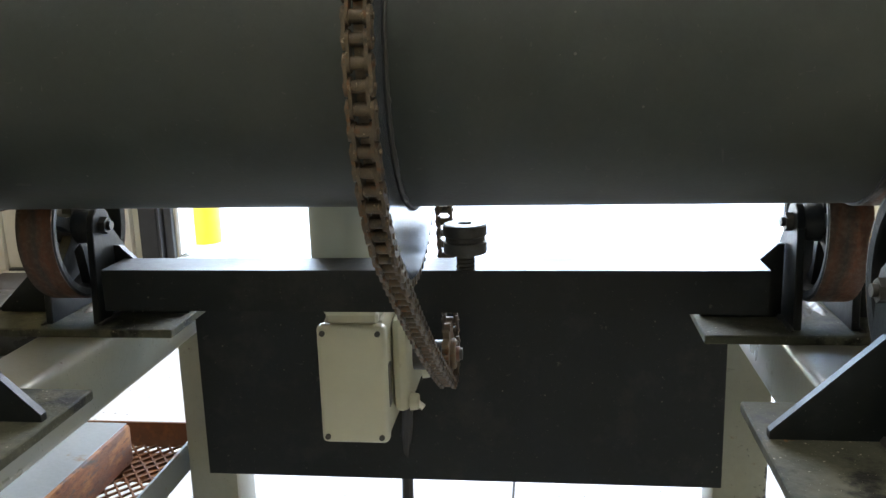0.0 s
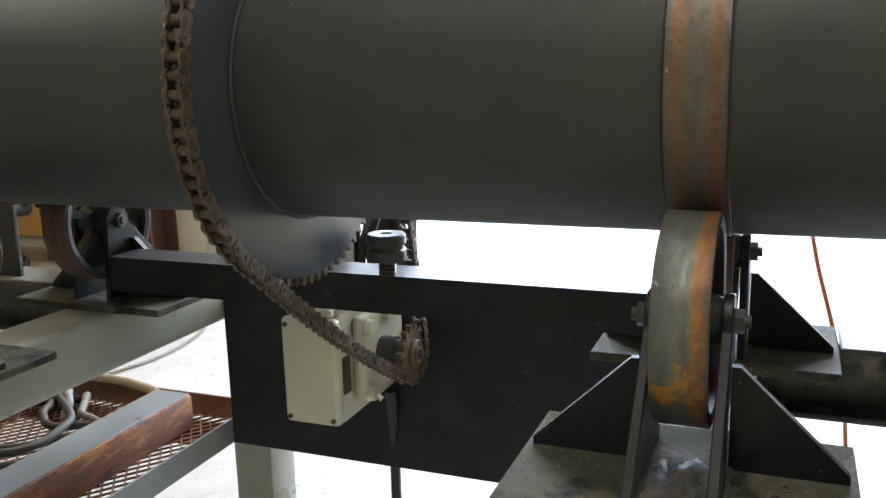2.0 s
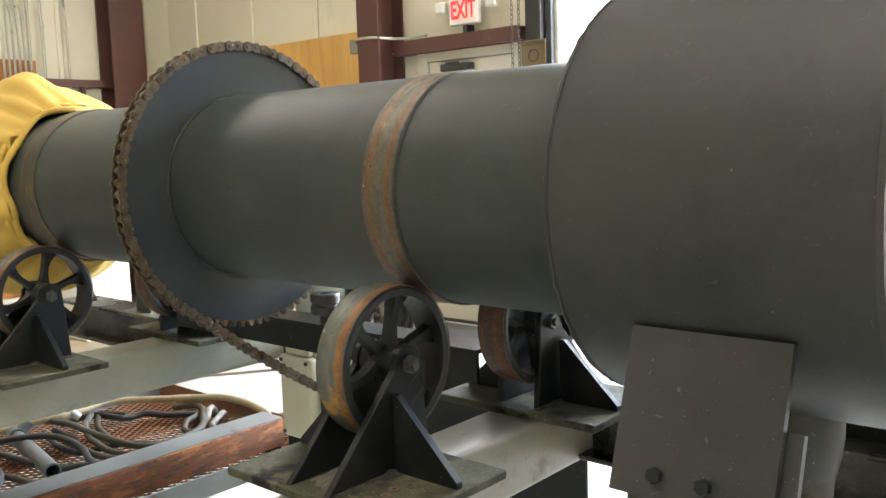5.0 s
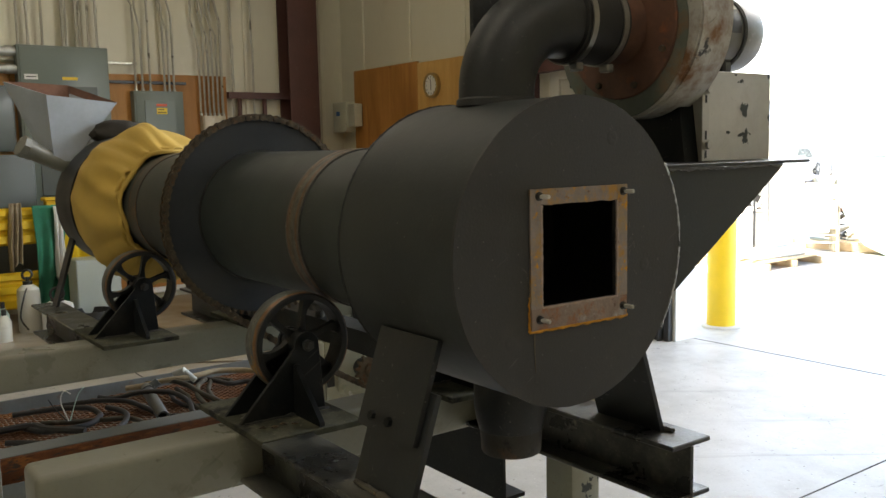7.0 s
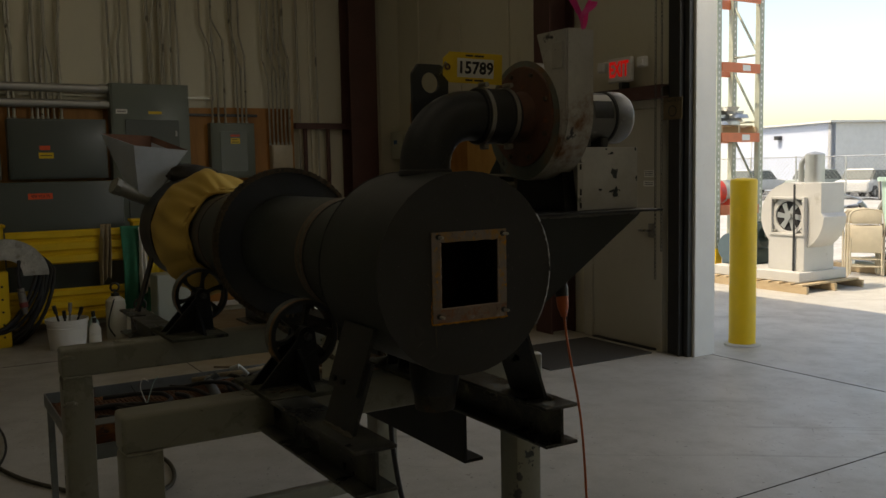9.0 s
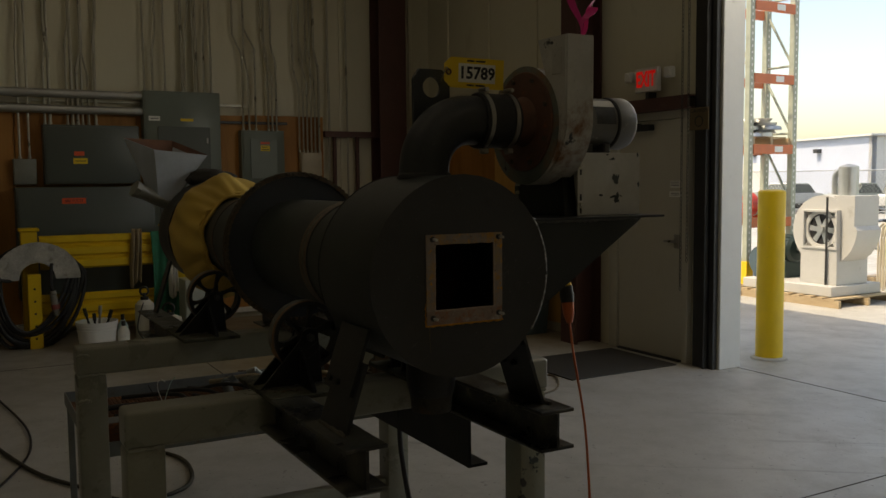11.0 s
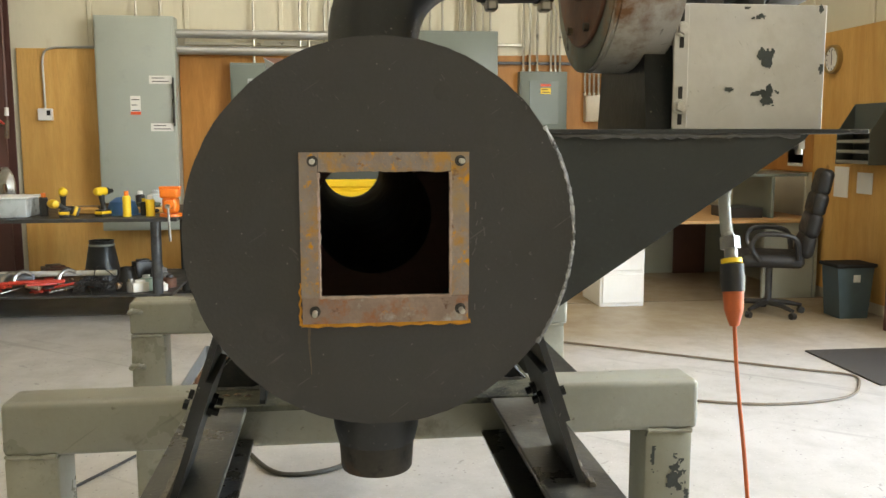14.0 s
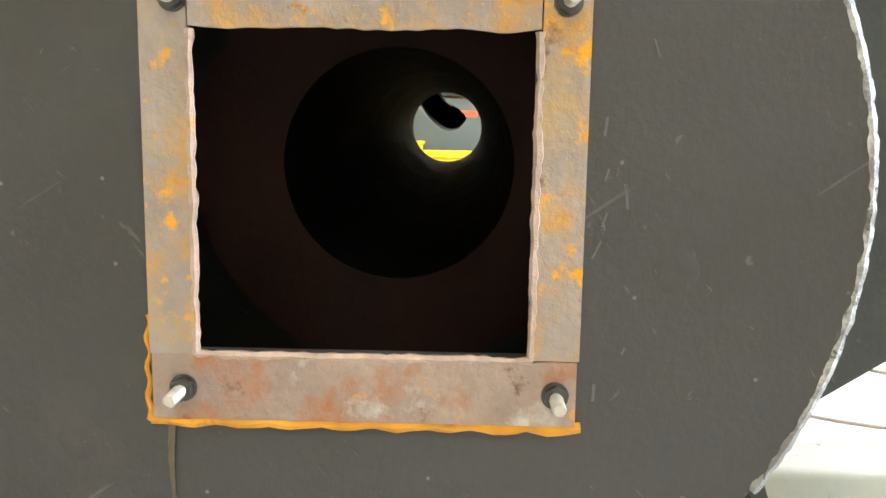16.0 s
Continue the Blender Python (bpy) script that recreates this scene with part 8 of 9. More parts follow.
sprayer(-6.05, 1.78, 0.095, 0.52, M["jug"], "cloudy plastic pump sprayer with black handle")
sprayer(-5.75, 1.95, 0.13, 0.36, M["paper"], "squat white pump sprayer with black handle")
for (x, y, r, h, m, lb) in ((-5.72, 1.52, 0.055, 0.27, "jug", "milky plastic jug with a label"), (-5.95, 1.55, 0.05, 0.30, "teal_bin", "green spray bottle on the floor")):
    t = thing("bottle", (x, y, 0), lb, "bottle")
    bm = B()
    lathe(bm, [(0.001, 0.0), (r, 0.0), (r, h * 0.62), (r * 0.4, h * 0.82), (0.001, h * 0.82)], (x, y, 0), "z", 24, closed=False)
    part("body", bm, M[m], t)
    bm = B()
    lathe(bm, [(0.001, h * 0.80), (r * 0.36, h * 0.80), (r * 0.36, h), (0.001, h)], (x, y, 0), "z", 16, closed=False)
    part("cap", bm, M["black_plastic"], t)
bm = B()
box(bm, -6.05, -5.75, 2.12, 2.50, 0.0, 0.62, 0.01)
solo("steel_box", bm, M["cab_light"], "pale grey metal box standing before the rail", "box")
bm = B()
lathe(bm, [(0.001, 0.0), (0.13, 0.0), (0.16, 0.20), (0.165, 0.20), (0.15, 0.01)], (-5.6, 2.20, 0), "z", 28, closed=False)
solo("plant_pot", bm, M["black_plastic"], "black plastic tub on the floor", "tub")
# paint pressure pot and clutter near the control cabinet
t = thing("pressure_pot", (-6.25, 0.12, 0), "dusty steel paint pressure pot with hoses", "pressure pot")
bm = B()
lathe(bm, [(0.001, 0.0), (0.12, 0.0), (0.15, 0.04), (0.15, 0.30), (0.13, 0.36), (0.16, 0.365), (0.16, 0.385), (0.13, 0.39), (0.06, 0.43), (0.001, 0.44)], (-6.25, 0.12, 0), "z", 32, closed=False)
part("tank", bm, M["pot_steel"], t)
for k in range(6):
    a = radians(60 * k)
    bm = B()
    cyl(bm, (-6.25 + 0.15 * math.cos(a), 0.12 + 0.15 * math.sin(a), 0.34), (-6.25 + 0.15 * math.cos(a), 0.12 + 0.15 * math.sin(a), 0.43), 0.012, n=8)
    part("clamp", bm, M["dark_steel"], t)
bm = B()
cyl(bm, (-6.25, 0.12, 0.43), (-6.25, 0.12, 0.55), 0.02, n=10)
cyl(bm, (-6.25, 0.05, 0.52), (-6.25, 0.22, 0.52), 0.016, n=10)
part("valve", bm, M["rust_paint"], t)
for k in range(4):
    bm = B()
    sweep(bm, ring_pts((-6.30 + 0.03 * k, 0.22 + 0.02 * k, 0.40), 0.26 - 0.02 * k, "x", 36), 0.012, 7, closed=True)
    solo("hose_coil", bm, M["rubber" if k % 2 else "cable"], "black air hose loops beside the pressure pot", "hose")
t = thing("bottle", (-6.1, -0.14, 0), "small white bottle with a red cap on the floor", "bottle")
bm = B()
lathe(bm, [(0.001, 0.0), (0.042, 0.0), (0.045, 0.01), (0.045, 0.16), (0.03, 0.19), (0.001, 0.19)], (-6.1, -0.14, 0), "z", 24, closed=False)
part("body", bm, M["jug"], t)
bm = B()
lathe(bm, [(0.001, 0.188), (0.036, 0.188), (0.036, 0.25), (0.001, 0.252)], (-6.1, -0.14, 0), "z", 20, closed=False)
part("cap", bm, M["red"], t, "red cap")
# ---- tool bench by the back wall ----
BX0, BX1, BY0, BY1, BZT = -6.33, -4.87, -2.3, -0.16, 0.845
bench = thing("tool_bench", (-5.25, -1.2, 0), "dark steel work bench with a lower shelf, covered in tools", "work bench")
bm = B()
box(bm, BX0, BX1, BY0, BY1, BZT - 0.03, BZT, 0.003)
part("top", bm, M["dark_steel"], bench)
bm = B()
box(bm, BX0 + 0.02, BX1 - 0.02, BY0 + 0.02, BY1 - 0.06, 0.205, 0.225, 0.002)
part("shelf", bm, M["dark_steel"], bench)
for x in (BX0 + 0.06, BX1 - 0.06):
    for y in (BY0 + 0.1, BY1 - 0.18):
        bm = B()
        cyl(bm, (x, y, 0.0), (x, y, BZT - 0.03), 0.042, n=20)
        box(bm, x - 0.08, x + 0.08, y - 0.08, y + 0.08, 0.0, 0.01)
        part("leg", bm, M["ear"], bench)


def drill(x, y, z, turn, tilt=0):
    t = thing("cordless_drill", (0, 0, 0), "yellow and black cordless drill on the bench", "drill")
    bm = B()
    box(bm, -0.05, 0.055, -0.038, 0.038, 0.0, 0.022, 0.006, 2)
    box(bm, -0.045, 0.05, -0.034, 0.034, 0.045, 0.058, 0.005, 2)
    part("battery_case", bm, M["black_plastic"], t)
    bm = B()
    box(bm, -0.052, 0.057, -0.04, 0.04, 0.020, 0.046, 0.006, 2)
    part("battery", bm, M["yellow"], t)
    bm = B()
    sweep(bm, [(0.01, 0, 0.055), (0.004, 0, 0.10), (-0.004, 0, 0.14), (-0.012, 0, 0.19)], [0.026, 0.019, 0.021, 0.028], 10)
    part("grip", bm, M["black_plastic"], t)
    bm = B()
    lathe(bm, [(0.001, -0.075), (0.026, -0.07), (0.036, -0.045), (0.036, 0.03), (0.001, 0.032)], (0, 0, 0.205), "x", 18, closed=False)
    part("body", bm, M["yellow"], t)
    bm = B()
    lathe(bm, [(0.001, 0.031), (0.033, 0.031), (0.030, 0.065), (0.020, 0.072), (0.018, 0.11), (0.001, 0.112)], (0, 0, 0.205), "x", 16, closed=False)
    part("chuck", bm, M["black_plastic"], t)
    t.matrix_basis = pose(x, y, z, tilt, 0, turn)


def can(name, x, y, z, r, h, body, cap, label, cat):
    t = thing(name, (x, y, z), label, cat)
    bm = B()
    lathe(bm, [(0.001, 0.0), (r, 0.0), (r, h * 0.76), (r * 0.7, h * 0.82), (0.001, h * 0.82)], (x, y, z), "z", 24, closed=False)
    part("body", bm, M[body], t)
    bm = B()
    lathe(bm, [(0.001, h * 0.80), (r * 0.6, h * 0.80), (r * 0.55, h), (0.001, h)], (x, y, z), "z", 20, closed=False)
    part("cap", bm, M[cap], t)
    return t


Z = BZT + 0.0005
drill(-5.05, -1.08, Z, 200)
drill(-5.07, -0.78, Z, 150)
drill(-5.11, -0.99, Z + 0.035, 215, -68)
t = thing("storage_bin", (-5.2, -1.5, Z), "cloudy plastic bin with a white lid", "bin")
bm = B()
box(bm, -5.35, -5.03, -1.66, -1.36, Z, Z + 0.15, 0.012, 2)
part("tub", bm, M["bin_clear"], t)
bm = B()
box(bm, -5.365, -5.015, -1.675, -1.345, Z + 0.15, Z + 0.17, 0.008, 2)
box(bm, -5.22, -5.16, -1.345, -1.30, Z + 0.155, Z + 0.165, 0.003)
part("lid", bm, M["paper"], t)
t = thing("hard_hat", (-5.23, -0.66, Z), "blue plastic hard hat lying on the bench", "hard hat")
bm = B()
lathe(bm, [(0.001, 0.15), (0.05, 0.145), (0.10, 0.11), (0.125, 0.04), (0.128, 0.0), (0.15, 0.0), (0.15, 0.006), (0.12, 0.008)], (-5.23, -0.66, Z), "z", 32, closed=False)
part("shell", bm, M["blue"], t)
can("spray_can", -5.03, -0.58, Z, 0.033, 0.21, "tag_yellow", "hazard", "yellow and orange spray can", "spray can")
can("glue_bottle", -5.05, -0.40, Z, 0.036, 0.17, "tag_yellow", "paper", "small yellow bottle with white cap", "bottle")
can("bottle", -5.15, -0.47, Z, 0.030, 0.14, "black_plastic", "tag_yellow", "small dark bottle on the bench", "bottle")
can("spray_can", -5.17, -1.27, Z, 0.033, 0.19, "dark_steel", "hazard", "dark spray can on the bench", "spray can")
t = thing("bench_vise", (-5.03, -0.23, Z), "orange cast bench vise with a hanging steel handle", "vise")
bm = B()
cyl(bm, (-5.03, -0.23, Z), (-5.03, -0.23, Z + 0.025), 0.095, 0.09, n=24)
part("swivel_base", bm, M["hazard"], t)
bm = B()
box(bm, -5.11, -4.95, -0.29, -0.17, Z + 0.025, Z + 0.16, 0.03, 3)
box(bm, -5.09, -4.94, -0.305, -0.155, Z + 0.15, Z + 0.225, 0.02, 3)
cyl(bm, (-4.96, -0.23, Z + 0.10), (-4.89, -0.23, Z + 0.10), 0.042, 0.034, n=20)
part("body", bm, M["hazard"], t)
bm = B()
box(bm, -5.05, -4.98, -0.315, -0.145, Z + 0.215, Z + 0.245, 0.006)
part("jaw", bm, M["hazard"], t)
bm = B()
cyl(bm, (-4.875, -0.225, Z + 0.08), (-4.865, -0.215, Z - 0.19), 0.011, n=12)
cyl(bm, (-4.89, -0.23, Z + 0.09), (-4.86, -0.23, Z + 0.09), 0.02, n=14)
part("handle", bm, M["steel"], t, "steel handle bar")
bm = B()
box(bm, -5.5, -5.3, -1.2, -0.35, Z, Z + 0.05, 0.01)
solo("timber_block", bm, M["ply_light"], "length of pale timber lying at the back of the bench", "timber")
random.seed(77)
SH = 0.2255


def hand_tool(x, y, z, turn, length, kind, mat):
    t = thing("wrench" if kind else "pliers", (0, 0, 0), "steel wrench lying in a heap of tools" if kind else "red-handled pliers lying in a heap of tools", "hand tool")
    bm = B()
    if kind:
        box(bm, -length / 2, length / 2, -0.011, 0.011, 0.0, 0.010, 0.003)
        lathe(bm, [(0.012, 0.0), (0.026, 0.0), (0.026, 0.012), (0.012, 0.012)], (length / 2, 0, 0), "z", 14)
        lathe(bm, [(0.010, 0.0), (0.022, 0.0), (0.022, 0.012), (0.010, 0.012)], (-length / 2, 0, 0), "z", 14)
        part("shaft", bm, mat, t)
    else:
        sweep(bm, spline([(0, 0.005, 0.008), (-length * 0.3, 0.03, 0.01), (-length * 0.7, 0.035, 0.012)], 5), 0.010, 8)
        sweep(bm, spline([(0, -0.005, 0.008), (-length * 0.3, -0.03, 0.01), (-length * 0.7, -0.035, 0.012)], 5), 0.010, 8)
        part("handle", bm, mat, t)
        bm = B()
        box(bm, -0.01, length * 0.3, -0.018, 0.018, 0.0, 0.016, 0.005)
        part("jaw", bm, M["dark_steel"], t)
    t.matrix_basis = pose(x, y, z, random.uniform(-12, 12), random.uniform(-14, 14), turn)


for k in range(34):
    kind = k % 3 != 0
    hand_tool(random.uniform(-5.4, -4.97), random.uniform(-2.15, -0.95), SH + 0.004 + 0.014 * (k % 5) + random.uniform(0, 0.02), random.uniform(0, 360), random.uniform(0.18, 0.42), kind,
              random.choice((M["steel"], M["dark_steel"], M["rust_paint"])) if kind else M["red"])
def pipe_clamp(x, y, z, turn, length):
    t = thing("pipe_clamp", (0, 0, 0), "long red bar clamp with steel jaws on the lower shelf", "clamp")
    bm = B()
    box(bm, -length / 2, length / 2, -0.02, 0.02, 0.0, 0.032, 0.008, 2)
    part("bar", bm, M["red"], t)
    for e in (-0.42, 0.38):
        bm = B()
        sweep(bm, spline([(e * length, 0.0, 0.02), (e * length + 0.02, 0.02, 0.07), (e * length + 0.07, 0.04, 0.10), (e * length + 0.13, 0.05, 0.075)], 5), [0.018] * 16, 8)
        part("jaw", bm, M["steel"], t)
    t.matrix_basis = pose(x, y, z, 0, 0, turn)


pipe_clamp(-5.01, -1.78, SH + 0.075, 82, 0.55)
pipe_clamp(-4.99, -1.30, SH + 0.085, 98, 0.42)
pipe_clamp(-5.11, -2.05, SH + 0.08, 70, 0.5)
for x, y0, y1, z, r, m, lb in ((-5.07, -2.2, -1.35, 0.13, 0.030, "pvc", "grey plastic pipe on the heap of tools"), (-5.3, -2.15, -0.75, 0.12, 0.024, "jug", "white plastic pipe at the back of the shelf"), (-5., -2.1, -1.75, 0.045, 0.022, "pvc", "short grey pipe on the shelf")):
    bm = B()
    sweep(bm, [(x, y0, SH + z), (x + 0.02, (y0 + y1) / 2, SH + z + 0.005), (x, y1, SH + z)], r, 14)
    solo("pipe_length", bm, M[m], lb, "pipe")
for k in range(12):
    bm = B()
    cx, cy, cz = random.uniform(-5.25, -4.95), random.uniform(-2.1, -0.5), SH + random.uniform(0.02, 0.07)
    q = Euler((random.uniform(0, 3), random.uniform(0, 3), random.uniform(0, 3))).to_matrix()
    d = q @ Vector((0, 0, random.uniform(0.03, 0.08)))
    c = Vector((cx, cy, cz))
    if (c - d).z < SH + 0.012:
        c.z += SH + 0.012 - (c - d).z
    cyl(bm, c - d, c + d, random.uniform(0.018, 0.035), n=12)
    solo("pipe_offcut", bm, M[random.choice(("steel", "dark_steel", "rust_paint", "hub_ring", "frame_rust"))], "short metal pipe offcut among the tools", "offcut")
bm = B()
for k in range(90):
    p = Vector((random.uniform(-5.3, -4.95), -0.86 + random.uniform(-0.16, 0.16), SH + random.uniform(0.008, 0.09)))
    a = random.uniform(0, 6.28)
    q = Euler((random.uniform(0, 3), random.uniform(0, 3), a)).to_matrix()
    sweep(bm, [p + q @ Vector((0.016 * math.cos(2 * math.pi * j / 8), 0.026 * math.sin(2 * math.pi * j / 8), 0)) for j in range(8)], 0.0055, 5, closed=True)
solo("chain_heap", bm, M["dark_steel"], "heap of rusty chain on the lower shelf", "chain", kind="stuff")
t = thing("funnel", (-5.13, -0.62, SH), "black plastic funnel upturned on the shelf", "funnel")
bm = B()
lathe(bm, [(0.11, 0.0), (0.115, 0.0), (0.06, 0.15), (0.062, 0.19), (0.056, 0.19), (0.054, 0.15)], (-5.13, -0.62, SH), "z", 28)
part("cone", bm, M["black_plastic"], t)
bm = B()
sweep(bm, spline([(-5.05, -0.62, SH + 0.02), (-5., -0.75, SH + 0.18), (-5.05, -0.85, SH + 0.2), (-5.11, -0.9, SH + 0.03)], 6), 0.005, 6)
part("bail", bm, M["black_plastic"], t)
can("mug", -5.07, -0.46, SH, 0.055, 0.13, "teal_bin", "bin_clear", "teal plastic cup with a lid", "cup")
can("jar", -5.01, -0.57, SH, 0.038, 0.11, "steel", "steel", "small bare metal jar on the shelf", "jar")
can("tin", -5.05, -0.33, SH, 0.045, 0.07, "paper", "paper", "white tin on the shelf", "tin")
can("tin", -5.23, -0.30, SH, 0.055, 0.10, "rust_paint", "dark_steel", "rusty tin on the shelf", "tin")

# more clutter on the shelf and the bench
t = thing("tub", (-5.75, -0.98, SH), "tall black plastic tub with a pale band on the shelf", "tub")
bm = B()
lathe(bm, [(0.001, 0.0), (0.165, 0.0), (0.105, 0.33), (0.11, 0.35), (0.098, 0.35), (0.095, 0.32), (0.15, 0.01), (0.001, 0.01)], (-5.75, -0.98, SH), "z", 32, closed=False)
part("body", bm, M["black_plastic"], t)
bm = B()
lathe(bm, [(0.1105, 0.30), (0.113, 0.305), (0.1095, 0.32), (0.106, 0.32)], (-5.75, -0.98, SH), "z", 32)
part("band", bm, M["cab_light"], t, "pale grey band")
for (x, y, w, d, h, m, lb) in ((-5.02, -0.50, 0.07, 0.13, 0.08, "paper", "small white carton on the shelf"), (-5.70, -0.62, 0.12, 0.16, 0.16, "ear", "dark steel block on the shelf"), (-5.55, -0.45, 0.10, 0.09, 0.12, "pot_steel", "dull steel block on the shelf"),
                               (-5.35, -0.38, 0.09, 0.14, 0.09, "tube_grey", "grey steel block on the shelf"), (-5.9, -1.45, 0.14, 0.20, 0.10, "hub_ring", "brassy fittings box on the shelf"), (-5.6, -1.32, 0.12, 0.16, 0.13, "rust_paint", "rusty steel block on the shelf")):
    bm = B()
    box(bm, -w / 2, w / 2, -d / 2, d / 2, 0.0, h, 0.006, 2)
    box(bm, -w * 0.3, w * 0.3, -d * 0.32, d * 0.32, h - 0.002, h + 0.02, 0.004)
    bmesh.ops.transform(bm, matrix=pose(x, y, SH, 0, 0, 40 * math.sin(9 * x + 5 * y)), verts=bm.verts)
    solo("carton" if m == "paper" else "steel_block", bm, M[m], lb, "carton" if m == "paper" else "block")
can("bottle", -5.72, -0.62, Z, 0.040, 0.17, "black_plastic", "paper", "black bottle with a white cap on the bench", "bottle")
can("tin", -5.85, -0.50, Z, 0.075, 0.17, "bin_clear", "bin_clear", "cloudy plastic tub on the bench", "tub")
can("tin", -5.35, -0.82, Z, 0.07, 0.09, "hub_ring", "hub_ring", "dull brassy tin on the bench", "tin")


def rag(name, x, y, z, rx, ry, rz, mat, label, seed):
    """A crumpled heap of cloth."""
    bm = B()
    bmesh.ops.create_icosphere(bm, subdivisions=4, radius=1.0)
    for v in bm.verts:
        d = v.co.normalized()
        k = 1 + 0.30 * noise.noise(d * 2.2 + Vector((seed, 0, 0))) + 0.22 * abs(noise.noise(d * 5.0 + Vector((0, seed, 0)))) + 0.05 * noise.noise(d * 13)
        v.co = Vector((x + rx * d.x * k, y + ry * d.y * k, z + max(0.0, rz * (d.z * k + 0.75))))
    return solo(name, bm, mat, label, "rag", smooth=80)


rag("rag", -5.50, -0.52, Z, 0.11, 0.12, 0.05, M["olive_rag"], "dark green rag crumpled on the bench", 1.7)
rag("rag", -5.38, -0.42, Z, 0.09, 0.08, 0.03, M["black_cloth"], "black rag crumpled on the bench", 4.2)
# heap of rags and hose on the pressure pot
rag("rag", -6.22, 0.02, 0.40, 0.14, 0.17, 0.07, M["grey_rag"], "dirty grey rag draped over the pressure pot", 2.9)
rag("rag", -6.25, 0.12, 0.47, 0.13, 0.15, 0.06, M["red_rag"], "dull red rag on top of the pressure pot", 5.3)
rag("rag", -6.27, 0.22, 0.52, 0.12, 0.13, 0.07, M["grey_rag"], "dirty grey rag draped over the pressure pot", 7.7)
rag("rag", -6.24, 0.24, 0.60, 0.10, 0.11, 0.05, M["black_cloth"], "black rag on top of the pressure pot", 9.1)

# ---- office corner ----
desk = thing("desk", (-6.0, 4.75, 0), "wooden desk with grey panels in the corner of the shop", "desk")
bm = B()
box(bm, -6.9, -5.15, 4.05, 5.53, 0.705, 0.735, 0.004)
part("top", bm, M["desk"], desk)
bm = B()
box(bm, -6.88, -5.20, 5.49, 5.52, 0.0, 0.704)
part("back_panel", bm, M["cab_light"], desk)
bm = B()
box(bm, -6.88, -6.84, 4.1, 5.48, 0.0, 0.704)
part("side_panel", bm, M["cab_light"], desk)
bm = B()
box(bm, -5.24, -5.20, 5.0, 5.48, 0.0, 0.704)
part("side_panel", bm, M["cab_light"], desk)
fc = thing("file_cabinet", (-5.2, 3.6, 0), "white two-drawer file cabinet under the desk", "cabinet")
bm = B()
box(bm, -5.55, -5.01, 3.40, 3.80, 0.0, 0.60, 0.006)
part("body", bm, M["paper"], fc)
for z in (0.03, 0.32):
    bm = B()
    box(bm, -5.0095, -4.995, 3.42, 3.78, z, z + 0.26, 0.004)
    part("drawer", bm, M["paper"], fc)
sh = thing("desk_shelf", (-5.9, 5.2, 0.735), "grey desktop shelf with papers and boxes", "shelf")
bm = B()
box(bm, -6.1, -5.3, 5.10, 5.13, 0.7355, 1.12, 0.002)
part("divider", bm, M["cab"], sh)
bm = B()
box(bm, -6.1, -5.3, 4.90, 5.45, 1.12, 1.145, 0.002)
part("board", bm, M["cab"], sh)
bm = B()
box(bm, -5.75, -5.35, 4.72, 5.05, 0.7355, 0.83, 0.006)
solo("printer", bm, M["dark_steel"], "dark grey printer on the desk", "printer")
for (y, z0, z1) in ((4.45, 0.85, 1.12), (4.95, 0.88, 1.05)):
    bm = B()
    box(bm, -5.9, -5.62, YN - 0.036, YN - 0.032, z0 + 0.35, z1 + 0.4)
    solo("notice_sheet", bm, M["paper"], "white paper pinned to the plywood", "paper")
for (x, z0, z1) in ((-4.95, 0.95, 1.22), (-4.60, 1.0, 1.18)):
    bm = B()
    box(bm, x - 0.11, x + 0.11, YN - 0.036, YN - 0.032, z0, z1)
    solo("notice_sheet", bm, M["paper"], "white paper pinned to the plywood", "paper")
# cream thermostat boxes, clock, dark framed notice
t = thing("control_box", (-6.9, 5.50, 1.73), "cream control box with a small display on the wall", "control box")
bm = B()
box(bm, -7.02, -6.72, 5.43, 5.56, 1.74, 2.09, 0.006)
part("body", bm, M["cream"], t)
bm = B()
box(bm, -6.70, -6.56, 5.45, 5.56, 1.80, 2.06, 0.006)
part("side_box", bm, M["cream"], t)
bm = B()
box(bm, -6.94, -6.86, 5.427, 5.43, 1.93, 1.98)
part("display", bm, M["blue"], t)
t = thing("wall_clock", (-5.16, 5.56, 2.05), "round white wall clock with a brass-coloured rim", "clock")
bm = B()
lathe(bm, [(0.105, -0.045), (0.125, -0.042), (0.128, -0.01), (0.128, -0.0), (0.105, 0.0)], (-5.16, YN - 0.031, 2.17), "y", 40)
part("rim", bm, M["clock_rim"], t)
bm = B()
cyl(bm, (-5.16, YN - 0.032, 2.17), (-5.16, YN - 0.060, 2.17), 0.105, n=40)
part("face", bm, M["paper"], t)
bm = B()
for k in range(12):
    a = radians(30 * k)
    m = Matrix.Translation((-5.16, YN - 0.061, 2.17)) @ Matrix.Rotation(a, 4, "Y")
    box(bm, -0.004, 0.004, -0.0008, 0.0008, 0.078, 0.094, m=m)
for a, ln, w in ((-8, 0.075, 0.004), (172 + 10, 0.05, 0.005)):
    m = Matrix.Translation((-5.16, YN - 0.063, 2.17)) @ Matrix.Rotation(radians(a), 4, "Y")
    box(bm, -w, w, -0.0008, 0.0008, 0.0, ln, m=m)
part("dial", bm, M["ink"], t)
t = thing("file_rack", (-4.55, YN - 0.1, 1.25), "dark grey metal wall file rack on the plywood", "file rack")
bm = B()
box(bm, -4.80, -4.32, YN - 0.036, YN - 0.032, 1.25, 1.76, 0.001)
part("back_plate", bm, M["cab_dark"], t)
